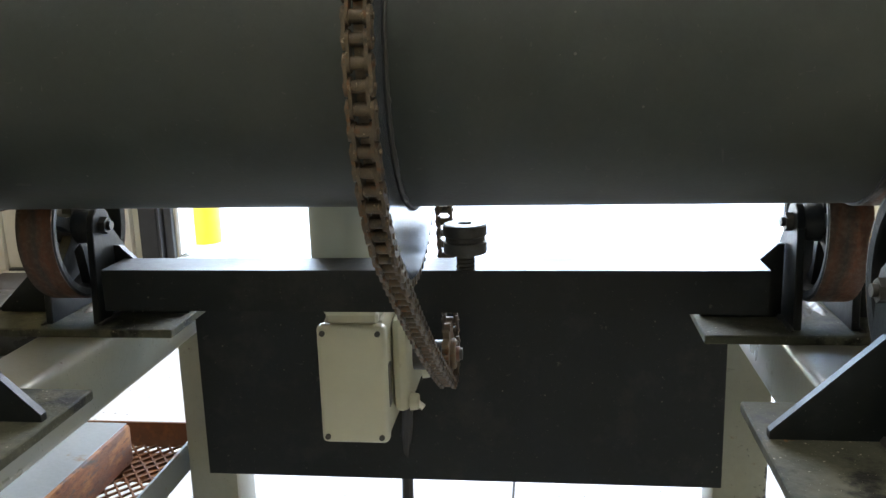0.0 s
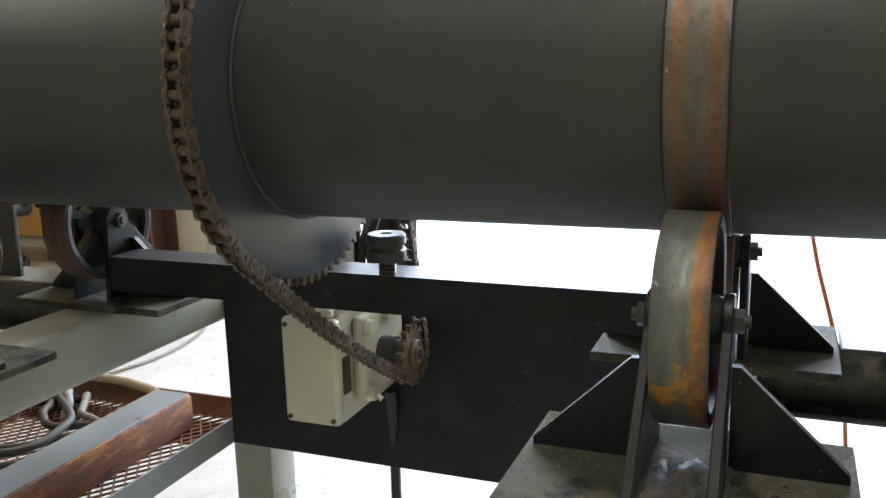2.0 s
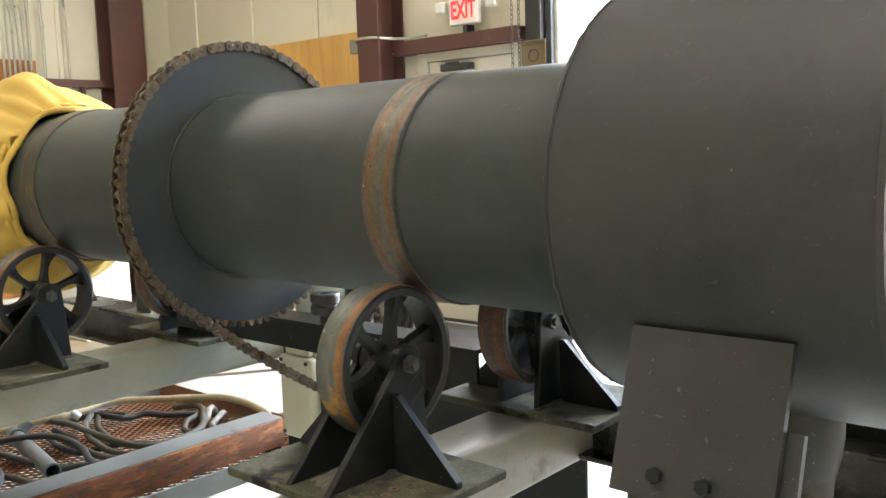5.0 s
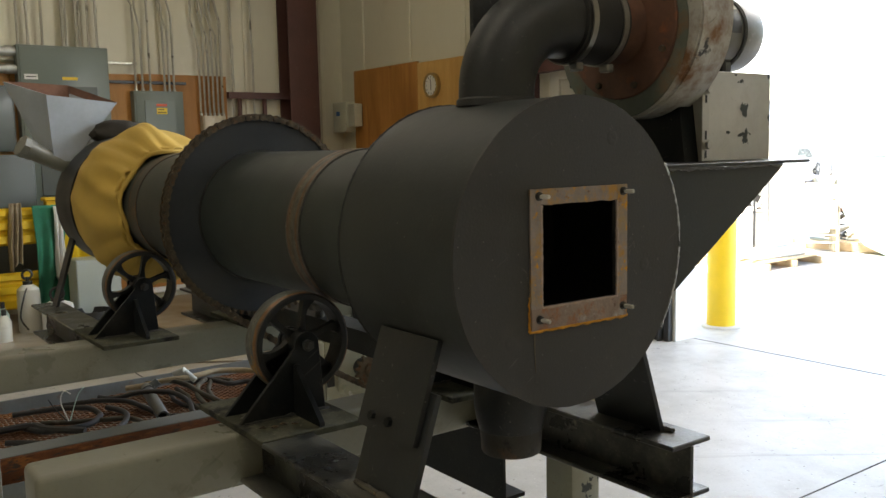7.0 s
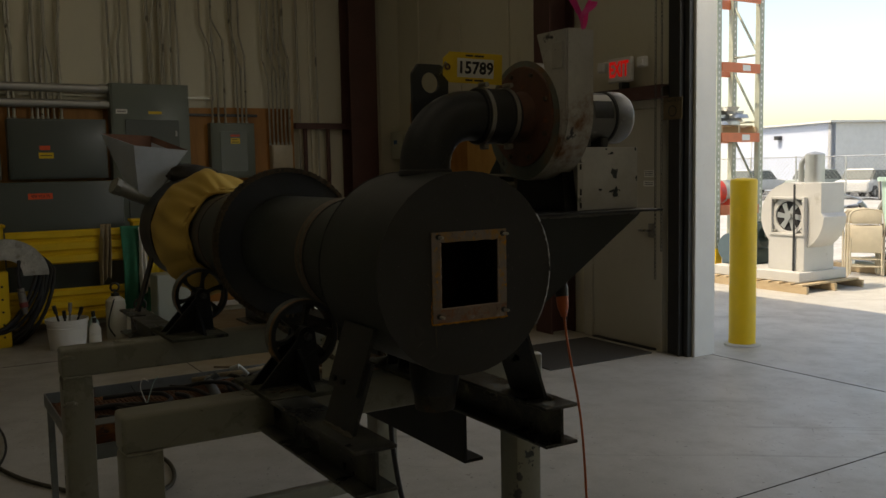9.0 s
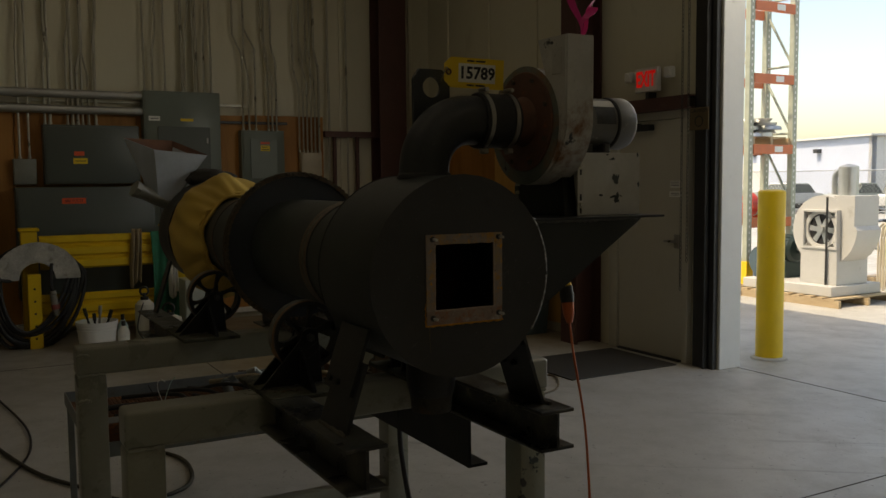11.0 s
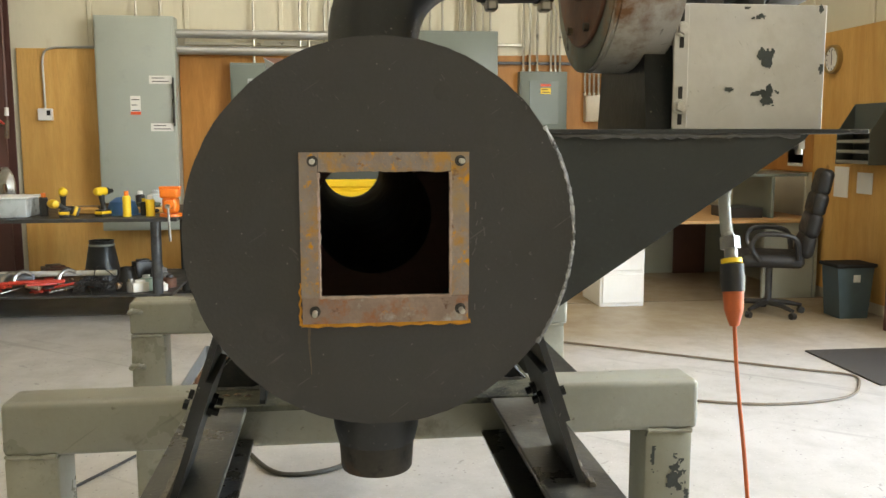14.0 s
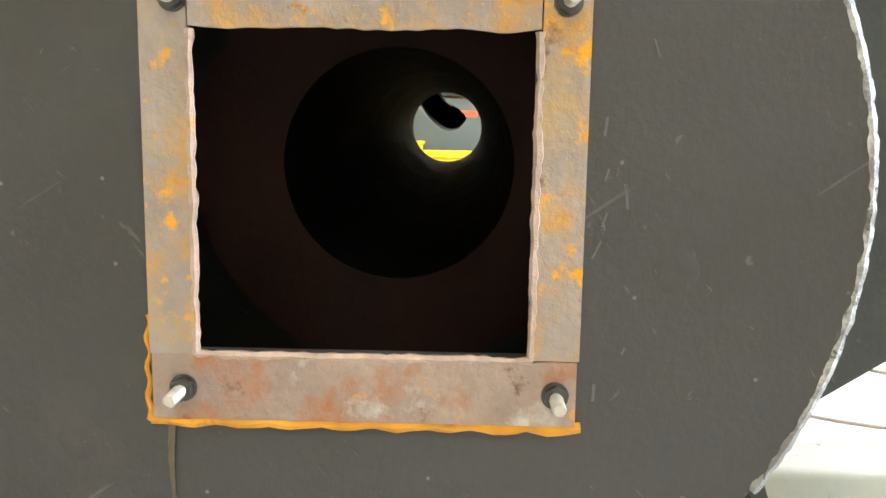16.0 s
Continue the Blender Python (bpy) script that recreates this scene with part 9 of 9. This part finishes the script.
for x in (-4.80, -4.325):
    bm = B()
    prism(bm, [(YN - 0.036, 1.25), (YN - 0.19, 1.25), (YN - 0.19, 1.52), (YN - 0.036, 1.76)], "x", x, x + 0.006)
    part("side_plate", bm, M["cab_dark"], t)
for k in range(4):
    z = 1.26 + k * 0.085
    bm = B()
    box(bm, -4.793, -4.326, YN - 0.188, YN - 0.037, z, z + 0.005, 0.001)
    box(bm, -4.793, -4.326, YN - 0.188, YN - 0.185, z + 0.005, z + 0.028, 0.001)
    part("tray", bm, M["grey_pipe"], t, "grey metal tray")
# conduits beside the brown column
for k, pts in enumerate(([(-3.99, YN - 0.13, 0.75), (-3.985, YN - 0.13, 0.95), (-3.93, YN - 0.13, 1.2), (-3.93, YN - 0.13, 1.5), (-3.98, YN - 0.13, 1.62), (-3.985, YN - 0.13, 2.2), (-3.98, YN - 0.13, ZC - 0.01)],
                         [(-3.895, YN - 0.12, 1.66), (-3.89, YN - 0.12, 2.10), (-3.875, YN - 0.12, 2.2), (-3.89, YN - 0.12, 2.34), (-3.86, YN - 0.12, 2.5), (-3.86, YN - 0.12, ZC - 0.01)])):
    bm = B()
    sweep(bm, spline(pts, 8), 0.013, 8)
    for z in (1.85, 2.55):
        box(bm, pts[-3][0] - 0.03, pts[-3][0] + 0.03, YN - 0.125, YN - 0.03, z, z + 0.02, 0.003)
    solo("conduit", bm, M["riser"], "pale painted vertical conduit beside the column", "conduit")
bm = B()
sweep(bm, spline([(-3.95, YN - 0.16, 2.29), (-3.82, YN - 0.33, 2.30), (-3.62, YN - 0.33, 2.30), (-3.50, YN - 0.16, 2.29), (-3.2, YN - 0.155, 2.285)], 6), 0.011, 8)
solo("conduit", bm, M["riser"], "pale conduit bent round the column to the girt", "conduit")
for x, z in ((-4.02, 2.28), (-3.935, 1.30)):
    bm = B()
    box(bm, x - 0.05, x + 0.05, YN - 0.17, YN - 0.10, z - 0.06, z + 0.06, 0.006)
    solo("junction_box", bm, M["grey_pipe"], "small grey junction box on the conduit", "junction box")
t = thing("alarm_box", (-3.57, 5.44, 1.49), "small red and white alarm box on the column side", "alarm box")
bm = B()
box(bm, -3.5815, -3.455, 5.42, 5.47, 1.49, 1.575, 0.006)
part("box", bm, M["red"], t)
bm = B()
box(bm, -3.5815, -3.46, 5.425, 5.468, 1.5755, 1.68, 0.006)
part("cover", bm, M["paper"], t)
bm = B()
box(bm, -3.54, -3.525, 5.4185, 5.4198, 1.51, 1.555)
part("print_bar", bm, M["ink"], t)
# swivel chair
ch = thing("office_chair", (-4.55, 4.72, 0), "black leather swivel office chair at the desk", "chair")
cx, cy = -4.55, 4.72
for k in range(5):
    a = radians(72 * k + 15)
    bm = B()
    sweep(bm, [(cx, cy, 0.10), (cx + 0.16 * math.cos(a), cy + 0.16 * math.sin(a), 0.095), (cx + 0.29 * math.cos(a), cy + 0.29 * math.sin(a), 0.07)], [0.028, 0.022, 0.016], 8)
    leg = part("base_arm", bm, M["black_plastic"], ch)
    bm = B()
    p = (cx + 0.29 * math.cos(a), cy + 0.29 * math.sin(a))
    cyl(bm, (p[0] - 0.02 * math.sin(a), p[1] + 0.02 * math.cos(a), 0.028), (p[0] + 0.02 * math.sin(a), p[1] - 0.02 * math.cos(a), 0.028), 0.028, n=16)
    part("castor", bm, M["black_plastic"], ch)
bm = B()
cyl(bm, (cx, cy, 0.09), (cx, cy, 0.42), 0.028, n=16)
part("post", bm, M["dark_steel"], ch)
CM = pose(cx, cy, 0, 0, 0, -22)
bm = B()
box(bm, -0.26, 0.26, -0.25, 0.25, 0.42, 0.53, 0.05, 4, m=CM)
part("seat", bm, M["leather"], ch)
bm = B()
for z0, z1, w in ((0.0, 0.20, 0.23), (0.17, 0.38, 0.25), (0.35, 0.55, 0.245), (0.52, 0.74, 0.20)):     # padded rolls
    box(bm, -w, w, -0.055, 0.055, z0, z1, 0.05, 4)
bmesh.ops.transform(bm, matrix=CM @ pose(0, 0.25, 0.50, -12, 0, 0), verts=bm.verts)
part("backrest", bm, M["leather"], ch)
for s in (-1, 1):
    bm = B()
    sweep(bm, [CM @ Vector(p) for p in spline([(s * 0.27, 0.2, 0.50), (s * 0.31, 0.15, 0.68), (s * 0.31, -0.1, 0.70), (s * 0.29, -0.17, 0.60), (s * 0.26, -0.1, 0.48)], 5)], 0.022, 8)
    part("armrest", bm, M["black_plastic"], ch)
t = thing("waste_bin", (-4.38, 5.32, 0), "grey-blue plastic waste bin", "waste bin")
bm = B()
prism(bm, [(5.20, 0.0), (5.44, 0.0), (5.48, 0.42), (5.16, 0.42)], "x", -4.50, -4.26)
part("bin", bm, M["bin_blue"], t)
bm = B()
box(bm, -4.52, -4.24, 5.14, 5.50, 0.42, 0.45, 0.008)
part("liner_rim", bm, M["black_cloth"], t, "black bag folded over the rim")
bm = B()
box(bm, -4.2595, -4.256, 5.30, 5.36, 0.30, 0.36)
part("label", bm, M["paper"], t)

# ---- outside the opening ----
bm = B()
box(bm, -400, 400, -300, 600, -0.5, -0.26)
solo("ground", bm, M["asphalt"], "grey asphalt yard reaching the horizon", "ground", kind="structure")
bm = B()
box(bm, -22, 22, YN + 0.24, 34, -0.259, -0.004)
solo("pavement", bm, M["concrete"], "pale concrete apron before the building", "pavement", kind="structure")

fan = thing("exhaust_fan", (-4.2, 9.85, 0), "large white centrifugal exhaust fan strapped on a pallet", "fan")
def pallet(x0, x1, y0, y1, z0, name_label, parent=None):
    t = thing("pallet", ((x0 + x1) / 2, (y0 + y1) / 2, z0), name_label, "pallet")
    for y in (y0, (y0 + y1) / 2 - 0.02, y1 - 0.04):
        bm = B()
        box(bm, x0, x1, y, y + 0.04, z0, z0 + 0.09)
        part("bearer", bm, M["pallet"], t)
    n = max(3, int((x1 - x0) / 0.16))
    for k in range(n):
        bm = B()
        xa = x0 + (x1 - x0) * k / n
        box(bm, xa, xa + 0.10, y0, y1, z0 + 0.091, z0 + 0.11)
        part("board", bm, M["pallet"], t)


pallet(-5.9, -3.74, 9.35, 10.5, -0.003, "worn wooden pallet under the white fan")
FZ = 0.1075
bm = B()
box(bm, -5.3, -3.92, 9.45, 10.4, FZ, FZ + 0.13, 0.01)
part("base", bm, M["fan_white"], fan)
bm = B()
box(bm, -4.50, -3.97, 9.60, 10.2, FZ + 0.13, 0.70, 0.005)
part("pedestal", bm, M["fan_white"], fan)
bm = B()
pts = []
fcx, fcz = -4.225, 0.925
for k in range(30):
    a = radians(0 - 300 * k / 29 + 0)
    r = 0.48 - 0.06 * k / 29
    pts.append((fcx + r * math.cos(a), fcz + r * math.sin(a)))
pts.append((fcx + 0.14, fcz + 0.42))
pts.append((fcx + 0.44, fcz + 0.42))
pts.append((fcx + 0.44, fcz + 0.05))
prism(bm, pts, "y", 9.66, 10.12)
part("casing", bm, M["fan_white"], fan, "white spiral casing")
bm = B()
lathe(bm, [(0.19, 9.625), (0.24, 9.62), (0.24, 9.655), (0.19, 9.655)], (fcx, 0, fcz), "y", 40)
part("inlet_ring", bm, M["fan_white"], fan)
# flat black disc paints the shaded depth of the inlet
bm = B()
cyl(bm, (fcx, 9.648, fcz), (fcx, 9.652, fcz), 0.195, n=40)
part("inlet_dark", bm, M["inside"], fan, "black disc for the shaded fan inlet")
for k in range(6):
    bm = B()
    m = Matrix.Translation((fcx, 9.64, fcz)) @ Matrix.Rotation(radians(60 * k), 4, "Y")
    prism(bm, [(0.02, -0.02), (0.17, -0.05), (0.175, 0.02), (0.03, 0.03)], "y", -0.004, 0.004)
    bmesh.ops.transform(bm, matrix=m, verts=bm.verts)
    part("blade", bm, M["galv"], fan)
bm = B()
cyl(bm, (fcx, 9.60, fcz), (fcx, 9.646, fcz), 0.05, n=20)
part("hub", bm, M["galv"], fan)
bm = B()
lathe(bm, [(0.118, 1.31), (0.118, 1.70), (0.10, 1.715), (0.001, 1.74)], (-4.09, 9.95, 0), "z", 32, closed=False)
sweep(bm, spline([(-4.25, 9.9, 1.2), (-4.25, 9.9, 1.5), (-4.24, 9.9, 1.60), (-4.19, 9.92, 1.66), (-4.13, 9.94, 1.67)], 5), 0.035, 12)
part("outlet_pipe", bm, M["galv"], fan, "galvanised outlet pipe")
bm = B()
for x in (-4.12,):
    box(bm, x, x + 0.03, 9.575, 9.58, FZ, 1.33)
part("strap", bm, M["black_plastic"], fan, "black strap")
FX0, FX1, FB0, FB1 = fcx - 0.255, fcx + 0.255, 0.68, 1.17
for x0, x1, z0, z1 in ((FX0, FX0 + 0.03, FB0, FB1), (FX1 - 0.03, FX1, FB0, FB1), (FX0 + 0.031, FX1 - 0.031, FB1 - 0.03, FB1), (FX0 + 0.031, FX1 - 0.031, FB0, FB0 + 0.03)):
    bm = B()
    box(bm, x0, x1, 9.585, 9.659, z0, z1, 0.003)
    part("inlet_frame", bm, M["fan_white"], fan)
for ex, ez in ((FX0 + 0.03, FB0 + 0.03), (FX0 + 0.03, FB1 - 0.03), (FX1 - 0.03, FB0 + 0.03), (FX1 - 0.03, FB1 - 0.03)):
    d = Vector((fcx - ex, 0, fcz - ez))
    c = Vector((ex, 9.63, ez))
    e = c + d * (1 - 0.24 / d.length)
    bm = B()
    sweep(bm, [c, e], 0.012, 4)
    part("brace", bm, M["fan_white"], fan)
bm = B()
lathe(bm, [(0.001, -5.30), (0.12, -5.30), (0.17, -5.26), (0.185, -5.20), (0.185, -4.86), (0.15, -4.82), (0.06, -4.80), (0.06, -4.60), (0.001, -4.60)], (0, 9.95, 0.62), "x", 40, closed=False)
box(bm, -5.2, -4.88, 9.80, 10.10, FZ + 0.13, 0.47, 0.01)
fm = part("motor", bm, M["motor_green"], fan, "dark green finned electric motor")
for k in range(18):
    a = 2 * math.pi * k / 18
    bm = B()
    cyl(bm, (-5.19, 9.95 + 0.188 * math.cos(a), 0.62 + 0.188 * math.sin(a)), (-4.88, 9.95 + 0.188 * math.cos(a), 0.62 + 0.188 * math.sin(a)), 0.009, n=5)
    part("fin", bm, M["motor_green"], fm)
bm = B()
cyl(bm, (-5.15, 9.62, 0.46), (-5.15, 10.0, 0.46), 0.20, n=28)
box(bm, -5.3, -4.95, 9.65, 10.0, FZ + 0.13, 0.34)
part("drive_motor", bm, M["bin_blue"], fan, "dark blue-grey electric motor")

rack = thing("pallet_rack", (-5.74, 10.2, 0), "tall storage rack with green posts and orange beams", "rack")
for x in (-5.98, -5.50):
    for y in (9.74, 10.62):
        bm = B()
        box(bm, x - 0.04, x + 0.04, y - 0.045, y + 0.045, -0.004, 5.2)
        post = part("post", bm, M["rack_green"], rack)
        bm = B()
        for k in range(60):
            box(bm, x + 0.0395, x + 0.0425, y - 0.010, y + 0.010, 0.12 + k * 0.085, 0.155 + k * 0.085)
        tagged(part("punched_strip", bm, M["paper"], post), kind="stuff")
        bm = B()
        box(bm, x - 0.06, x + 0.06, y - 0.065, y + 0.065, -0.004, 0.42)
        part("guard", bm, M["yellow"], rack, "yellow post guard")
for y in (9.74, 10.62):
    for k in range(5):
        bm = B()
        sweep(bm, [(-5.52, y, 0.3 + k * 0.95), (-5.96, y, 1.05 + k * 0.95)], 0.018, 6)
        sweep(bm, [(-5.52, y, 0.3 + k * 0.95), (-5.96, y, 0.3 + k * 0.95)], 0.018, 6)
        part("brace", bm, M["rack_green"], rack)
for z in (0.95, 1.97, 2.94, 3.92, 4.9):
    for x in (-5.47, -6.01):
        bm = B()
        box(bm, x - 0.025, x + 0.025, 9.785, 10.575, z - 0.065, z + 0.065, 0.005)
        part("beam", bm, M["rack_orange"], rack, "orange rack beam")
    bm = B()
    box(bm, -5.444, -5.440, 10.2, 10.36, z - 0.04, z + 0.04)
    part("label", bm, M["paper"], rack)
pallet(-6.0, -5.48, 9.8, 10.56, 2.036, "wooden pallet on the rack")
random.seed(50)
t = thing("metal_parts", (-5.74, 10.2, 2.15), "heap of grey metal parts on the rack pallet", "metal parts")
for k in range(14):
    bm = B()
    x, y = random.uniform(-5.85, -5.6), random.uniform(9.95, 10.4)
    lathe(bm, [(0.05, 0.0), (random.uniform(0.10, 0.2), 0.0), (0.16, 0.05), (0.05, 0.05)], (x, y, 2.147 + 0.05 * (k % 5)), "z", 18)
    part("flange", bm, M["galv"], t)
t = thing("red_motor", (-5.74, 10.2, 1.015), "small red and grey pump on the rack", "pump")
bm = B()
cyl(bm, (-5.74, 10.05, 1.20), (-5.74, 10.45, 1.20), 0.17, n=24)
part("body", bm, M["cab_light"], t)
bm = B()
cyl(bm, (-5.74, 9.92, 1.20), (-5.74, 10.04, 1.20), 0.18, n=24)
box(bm, -6.01, -5.47, 10.1, 10.3, 1.016, 1.1)
part("end", bm, M["red"], t)


def folding_chair(x, y, turn):
    """Folded flat and leaned back a little."""
    t = thing("folding_chair", (0, 0, 0), "beige metal folding chair, folded and leaned upright", "chair", "folding chairs outside")
    for s in (-1, 1):
        bm = B()
        sweep(bm, spline([(s * 0.225, 0.0, 0.0), (s * 0.225, 0.04, 0.45), (s * 0.22, 0.085, 0.80), (s * 0.17, 0.095, 0.91), (s * 0.02, 0.098, 0.94)], 5), 0.012, 8)
        part("front_leg", bm, M["beige"], t)
        bm = B()
        sweep(bm, [(s * 0.20, -0.045, 0.03), (s * 0.20, 0.01, 0.55)], 0.011, 8)
        part("back_leg", bm, M["beige"], t)
    bm = B()
    box(bm, -0.20, 0.20, -0.008, 0.008, -0.19, 0.19, 0.007, 2, m=Matrix.Translation((0, 0.015, 0.52)) @ Matrix.Rotation(radians(-6), 4, "X"))
    part("seat", bm, M["beige"], t)
    bm = B()
    box(bm, -0.19, 0.19, -0.008, 0.008, -0.10, 0.10, 0.007, 2, m=Matrix.Translation((0, 0.088, 0.83)) @ Matrix.Rotation(radians(-6), 4, "X"))
    part("backrest", bm, M["beige"], t)
    bm = B()
    for z in (0.14, 0.24):
        cyl(bm, (-0.21, z * 0.09 - 0.02, z), (0.21, z * 0.09 - 0.02, z), 0.009, n=8)
    part("stretcher", bm, M["beige"], t)
    t.matrix_basis = pose(x, y, -0.004, 0, 0, turn)


folding_chair(-4.33, 11.45, 35)
folding_chair(-4.43, 11.53, 33)
folding_chair(-4.53, 11.62, 36)
t = thing("teal_hopper", (-3.6, 12.0, 0), "pale teal steel trough with a rounded end in the yard", "hopper")
bm = B()
hx = -4.22
prism(bm, [(hx, 1.32), (hx + 0.02, 0.95), (hx + 0.09, 0.62), (hx + 0.22, 0.34), (hx + 0.42, 0.13), (hx + 0.70, 0.02), (hx + 0.95, -0.004), (hx + 1.5, -0.004), (hx + 1.5, 1.32)], "y", 11.6, 12.6)
part("shell", bm, M["teal_bin"], t)
bm = B()
box(bm, hx - 0.04, hx + 1.54, 11.56, 12.64, 1.3205, 1.38)
part("rim", bm, M["teal_bin"], t)
for x, y in ((-1.48, 12.6),):
    t = thing("canopy_post", (x, y, 0), "white steel post on a concrete foot in the yard", "post")
    bm = B()
    box(bm, x - 0.09, x + 0.09, y - 0.09, y + 0.09, 0.2, 5.0, 0.01)
    part("shaft", bm, M["white"], t)
    bm = B()
    box(bm, x - 0.30, x + 0.30, y - 0.30, y + 0.30, -0.004, 0.2, 0.02)
    part("footing", bm, M["block"], t)
# scrap behind the chairs
random.seed(61)
t = thing("scrap_heap", (-4.4, 12.3, 0), "heap of grey scrap metal in the yard", "scrap")
for k in range(40):
    bm = B()
    p = Vector((random.uniform(-5.1, -3.7), random.uniform(11.8, 13.0), random.uniform(0.05, 1.05)))
    q = p + Vector((random.uniform(-0.5, 0.5), random.uniform(-0.3, 0.3), random.uniform(-0.15, 0.35)))
    q.z = max(q.z, 0.05)
    cyl(bm, p, q, random.uniform(0.012, 0.05), n=8)
    part("rod", bm, M[random.choice(("galv", "dark_steel", "rust_paint"))], t)
bm = B()
box(bm, -5.2, -3.7, 11.8, 13.0, -0.004, 0.12, 0.01)
part("crate", bm, M["pallet"], t)
# pale warehouse across the yard, one corner towards the opening
bl = thing("warehouse", (-30.1, 47.7, 0), "pale metal warehouse with white end wall across the yard", "building")
corner, far = Vector((-30.1, 47.7)), Vector((-0.571, 0.821))
side = Vector((0.821, 0.571))
da = -side * math.cos(radians(54)) + far * math.sin(radians(54))
db = side * math.cos(radians(36)) + far * math.sin(radians(36))


def on_face(d, u, out, z):
    """A place on one of the two walls that meet in the corner: along it, out of it, height."""
    n = Vector((d.y, -d.x)) if d is db else Vector((-d.y, d.x))
    p = corner + d * u + n * out
    return (p.x, p.y, z)


def panel(d, u0, u1, o0, o1, z0, z1):
    bm = B()
    v = [bm.verts.new(on_face(d, u, o, z)) for z in (z0, z1) for u, o in ((u0, o0), (u1, o0), (u1, o1), (u0, o1))]
    for q in ((0, 1, 2, 3), (4, 5, 6, 7), (0, 1, 5, 4), (1, 2, 6, 5), (2, 3, 7, 6), (3, 0, 4, 7)):
        bm.faces.new([v[i] for i in q])
    bmesh.ops.recalc_face_normals(bm, faces=bm.faces)
    return bm


part("wall", panel(da, 0.0, 22.0, -0.3, 0.0, -0.26, 3.95), M["bldg"], bl, "pale blue metal wall")
part("wall", panel(db, 0.0, 30.0, -0.3, 0.0, -0.26, 3.95), M["white"], bl, "white metal end wall")
bm = B()
rp = [corner - (da + db) * 0.25, corner + db * 30.2 - da * 0.25, corner + db * 30.2 + da * 22.2, corner + da * 22.2 - db * 0.25]
prism(bm, [(p.x, p.y) for p in rp], "z", 3.96, 4.08)
part("roof", bm, M["white"], bl)
part("door", panel(da, 11.5, 15.0, 0.005, 0.06, -0.2, 2.6), M["white"], bl, "white roller door")
part("joint", panel(da, 8.6, 8.75, 0.005, 0.05, -0.2, 3.9), M["white"], bl)
for u in (5.0, 13.0):
    part("wall_lamp", panel(da, u, u + 0.5, 0.005, 0.3, 3.1, 3.35), M["dark_steel"], bl)
part("vent", panel(db, 4.6, 5.3, 0.005, 0.4, 0.9, 3.3), M["cab_light"], bl, "grey vent duct on the wall")
for u in (2.8, 7.0, 8.6):
    part("window", panel(db, u, u + 1.2, 0.005, 0.06, 0.2, 1.0), M["cab_dark"], bl)
# chain link fence
fn = thing("yard_fence", (-25, 36, 0), "galvanised chain-link fence along the yard", "fence")
for k in range(14):
    bm = B()
    x = -42 + k * 2.6
    cyl(bm, (x, 36, -0.26), (x, 36, 1.9), 0.035, n=8)
    part("post", bm, M["galv"], fn)
for z in (0.0, 1.85):
    bm = B()
    cyl(bm, (-42, 36, z), (-8, 36, z), 0.025, n=8)
    part("rail", bm, M["galv"], fn)
bm = B()
for k in range(170):
    x = -42 + k * 0.2
    for s in (-1, 1):
        sweep(bm, [(x, 36 + 0.01 * s, -0.1), (x + s * 1.9, 36 + 0.01 * s, 1.85)], 0.006, 3, caps=False)
tagged(part("wire_mesh", bm, M["galv"], fn), kind="stuff")


def car(x, y, turn, mat):
    t = thing("parked_car", (0, 0, 0), "pale parked car beyond the yard fence", "car", "parked cars")
    bm = B()
    prism(bm, [(-2.2, 0.35), (2.2, 0.35), (2.25, 0.75), (1.2, 0.92), (-1.6, 0.95), (-2.25, 0.85)], "y", -0.85, 0.85)
    bmesh.ops.bevel(bm, geom=bm.edges[:], offset=0.06, segments=2, affect="EDGES")
    part("body", bm, mat, t)
    bm = B()
    prism(bm, [(-1.6, 0.94), (1.1, 0.90), (0.5, 1.42), (-1.1, 1.45)], "y", -0.75, 0.75)
    bmesh.ops.bevel(bm, geom=bm.edges[:], offset=0.06, segments=2, affect="EDGES")
    part("cabin", bm, M["cab_dark"], t)
    bm = B()
    prism(bm, [(-1.15, 1.43), (0.55, 1.40), (0.45, 1.46), (-1.05, 1.49)], "y", -0.7, 0.7)
    part("roof", bm, mat, t)
    for wx in (-1.4, 1.4):
        for wy in (-0.8, 0.8):
            bm = B()
            lathe(bm, [(0.16, -0.1), (0.33, -0.1), (0.34, 0.0), (0.33, 0.1), (0.16, 0.1)], (wx, wy, 0.34), "y", 24)
            part("tyre", bm, M["rubber"], t)
            bm = B()
            cyl(bm, (wx, wy - 0.08, 0.34), (wx, wy + 0.08, 0.34), 0.165, n=20)
            part("rim", bm, M["galv"], t)
    t.matrix_basis = pose(x, y, -0.26, 0, 0, turn)


for k, (x, m) in enumerate(((-31, "white"), (-27.5, "cab_light"), (-24, "white"), (-20.5, "beige"), (-17, "white"))):
    car(x, 42 + (k % 2), 90 + 6 * k, M[m])
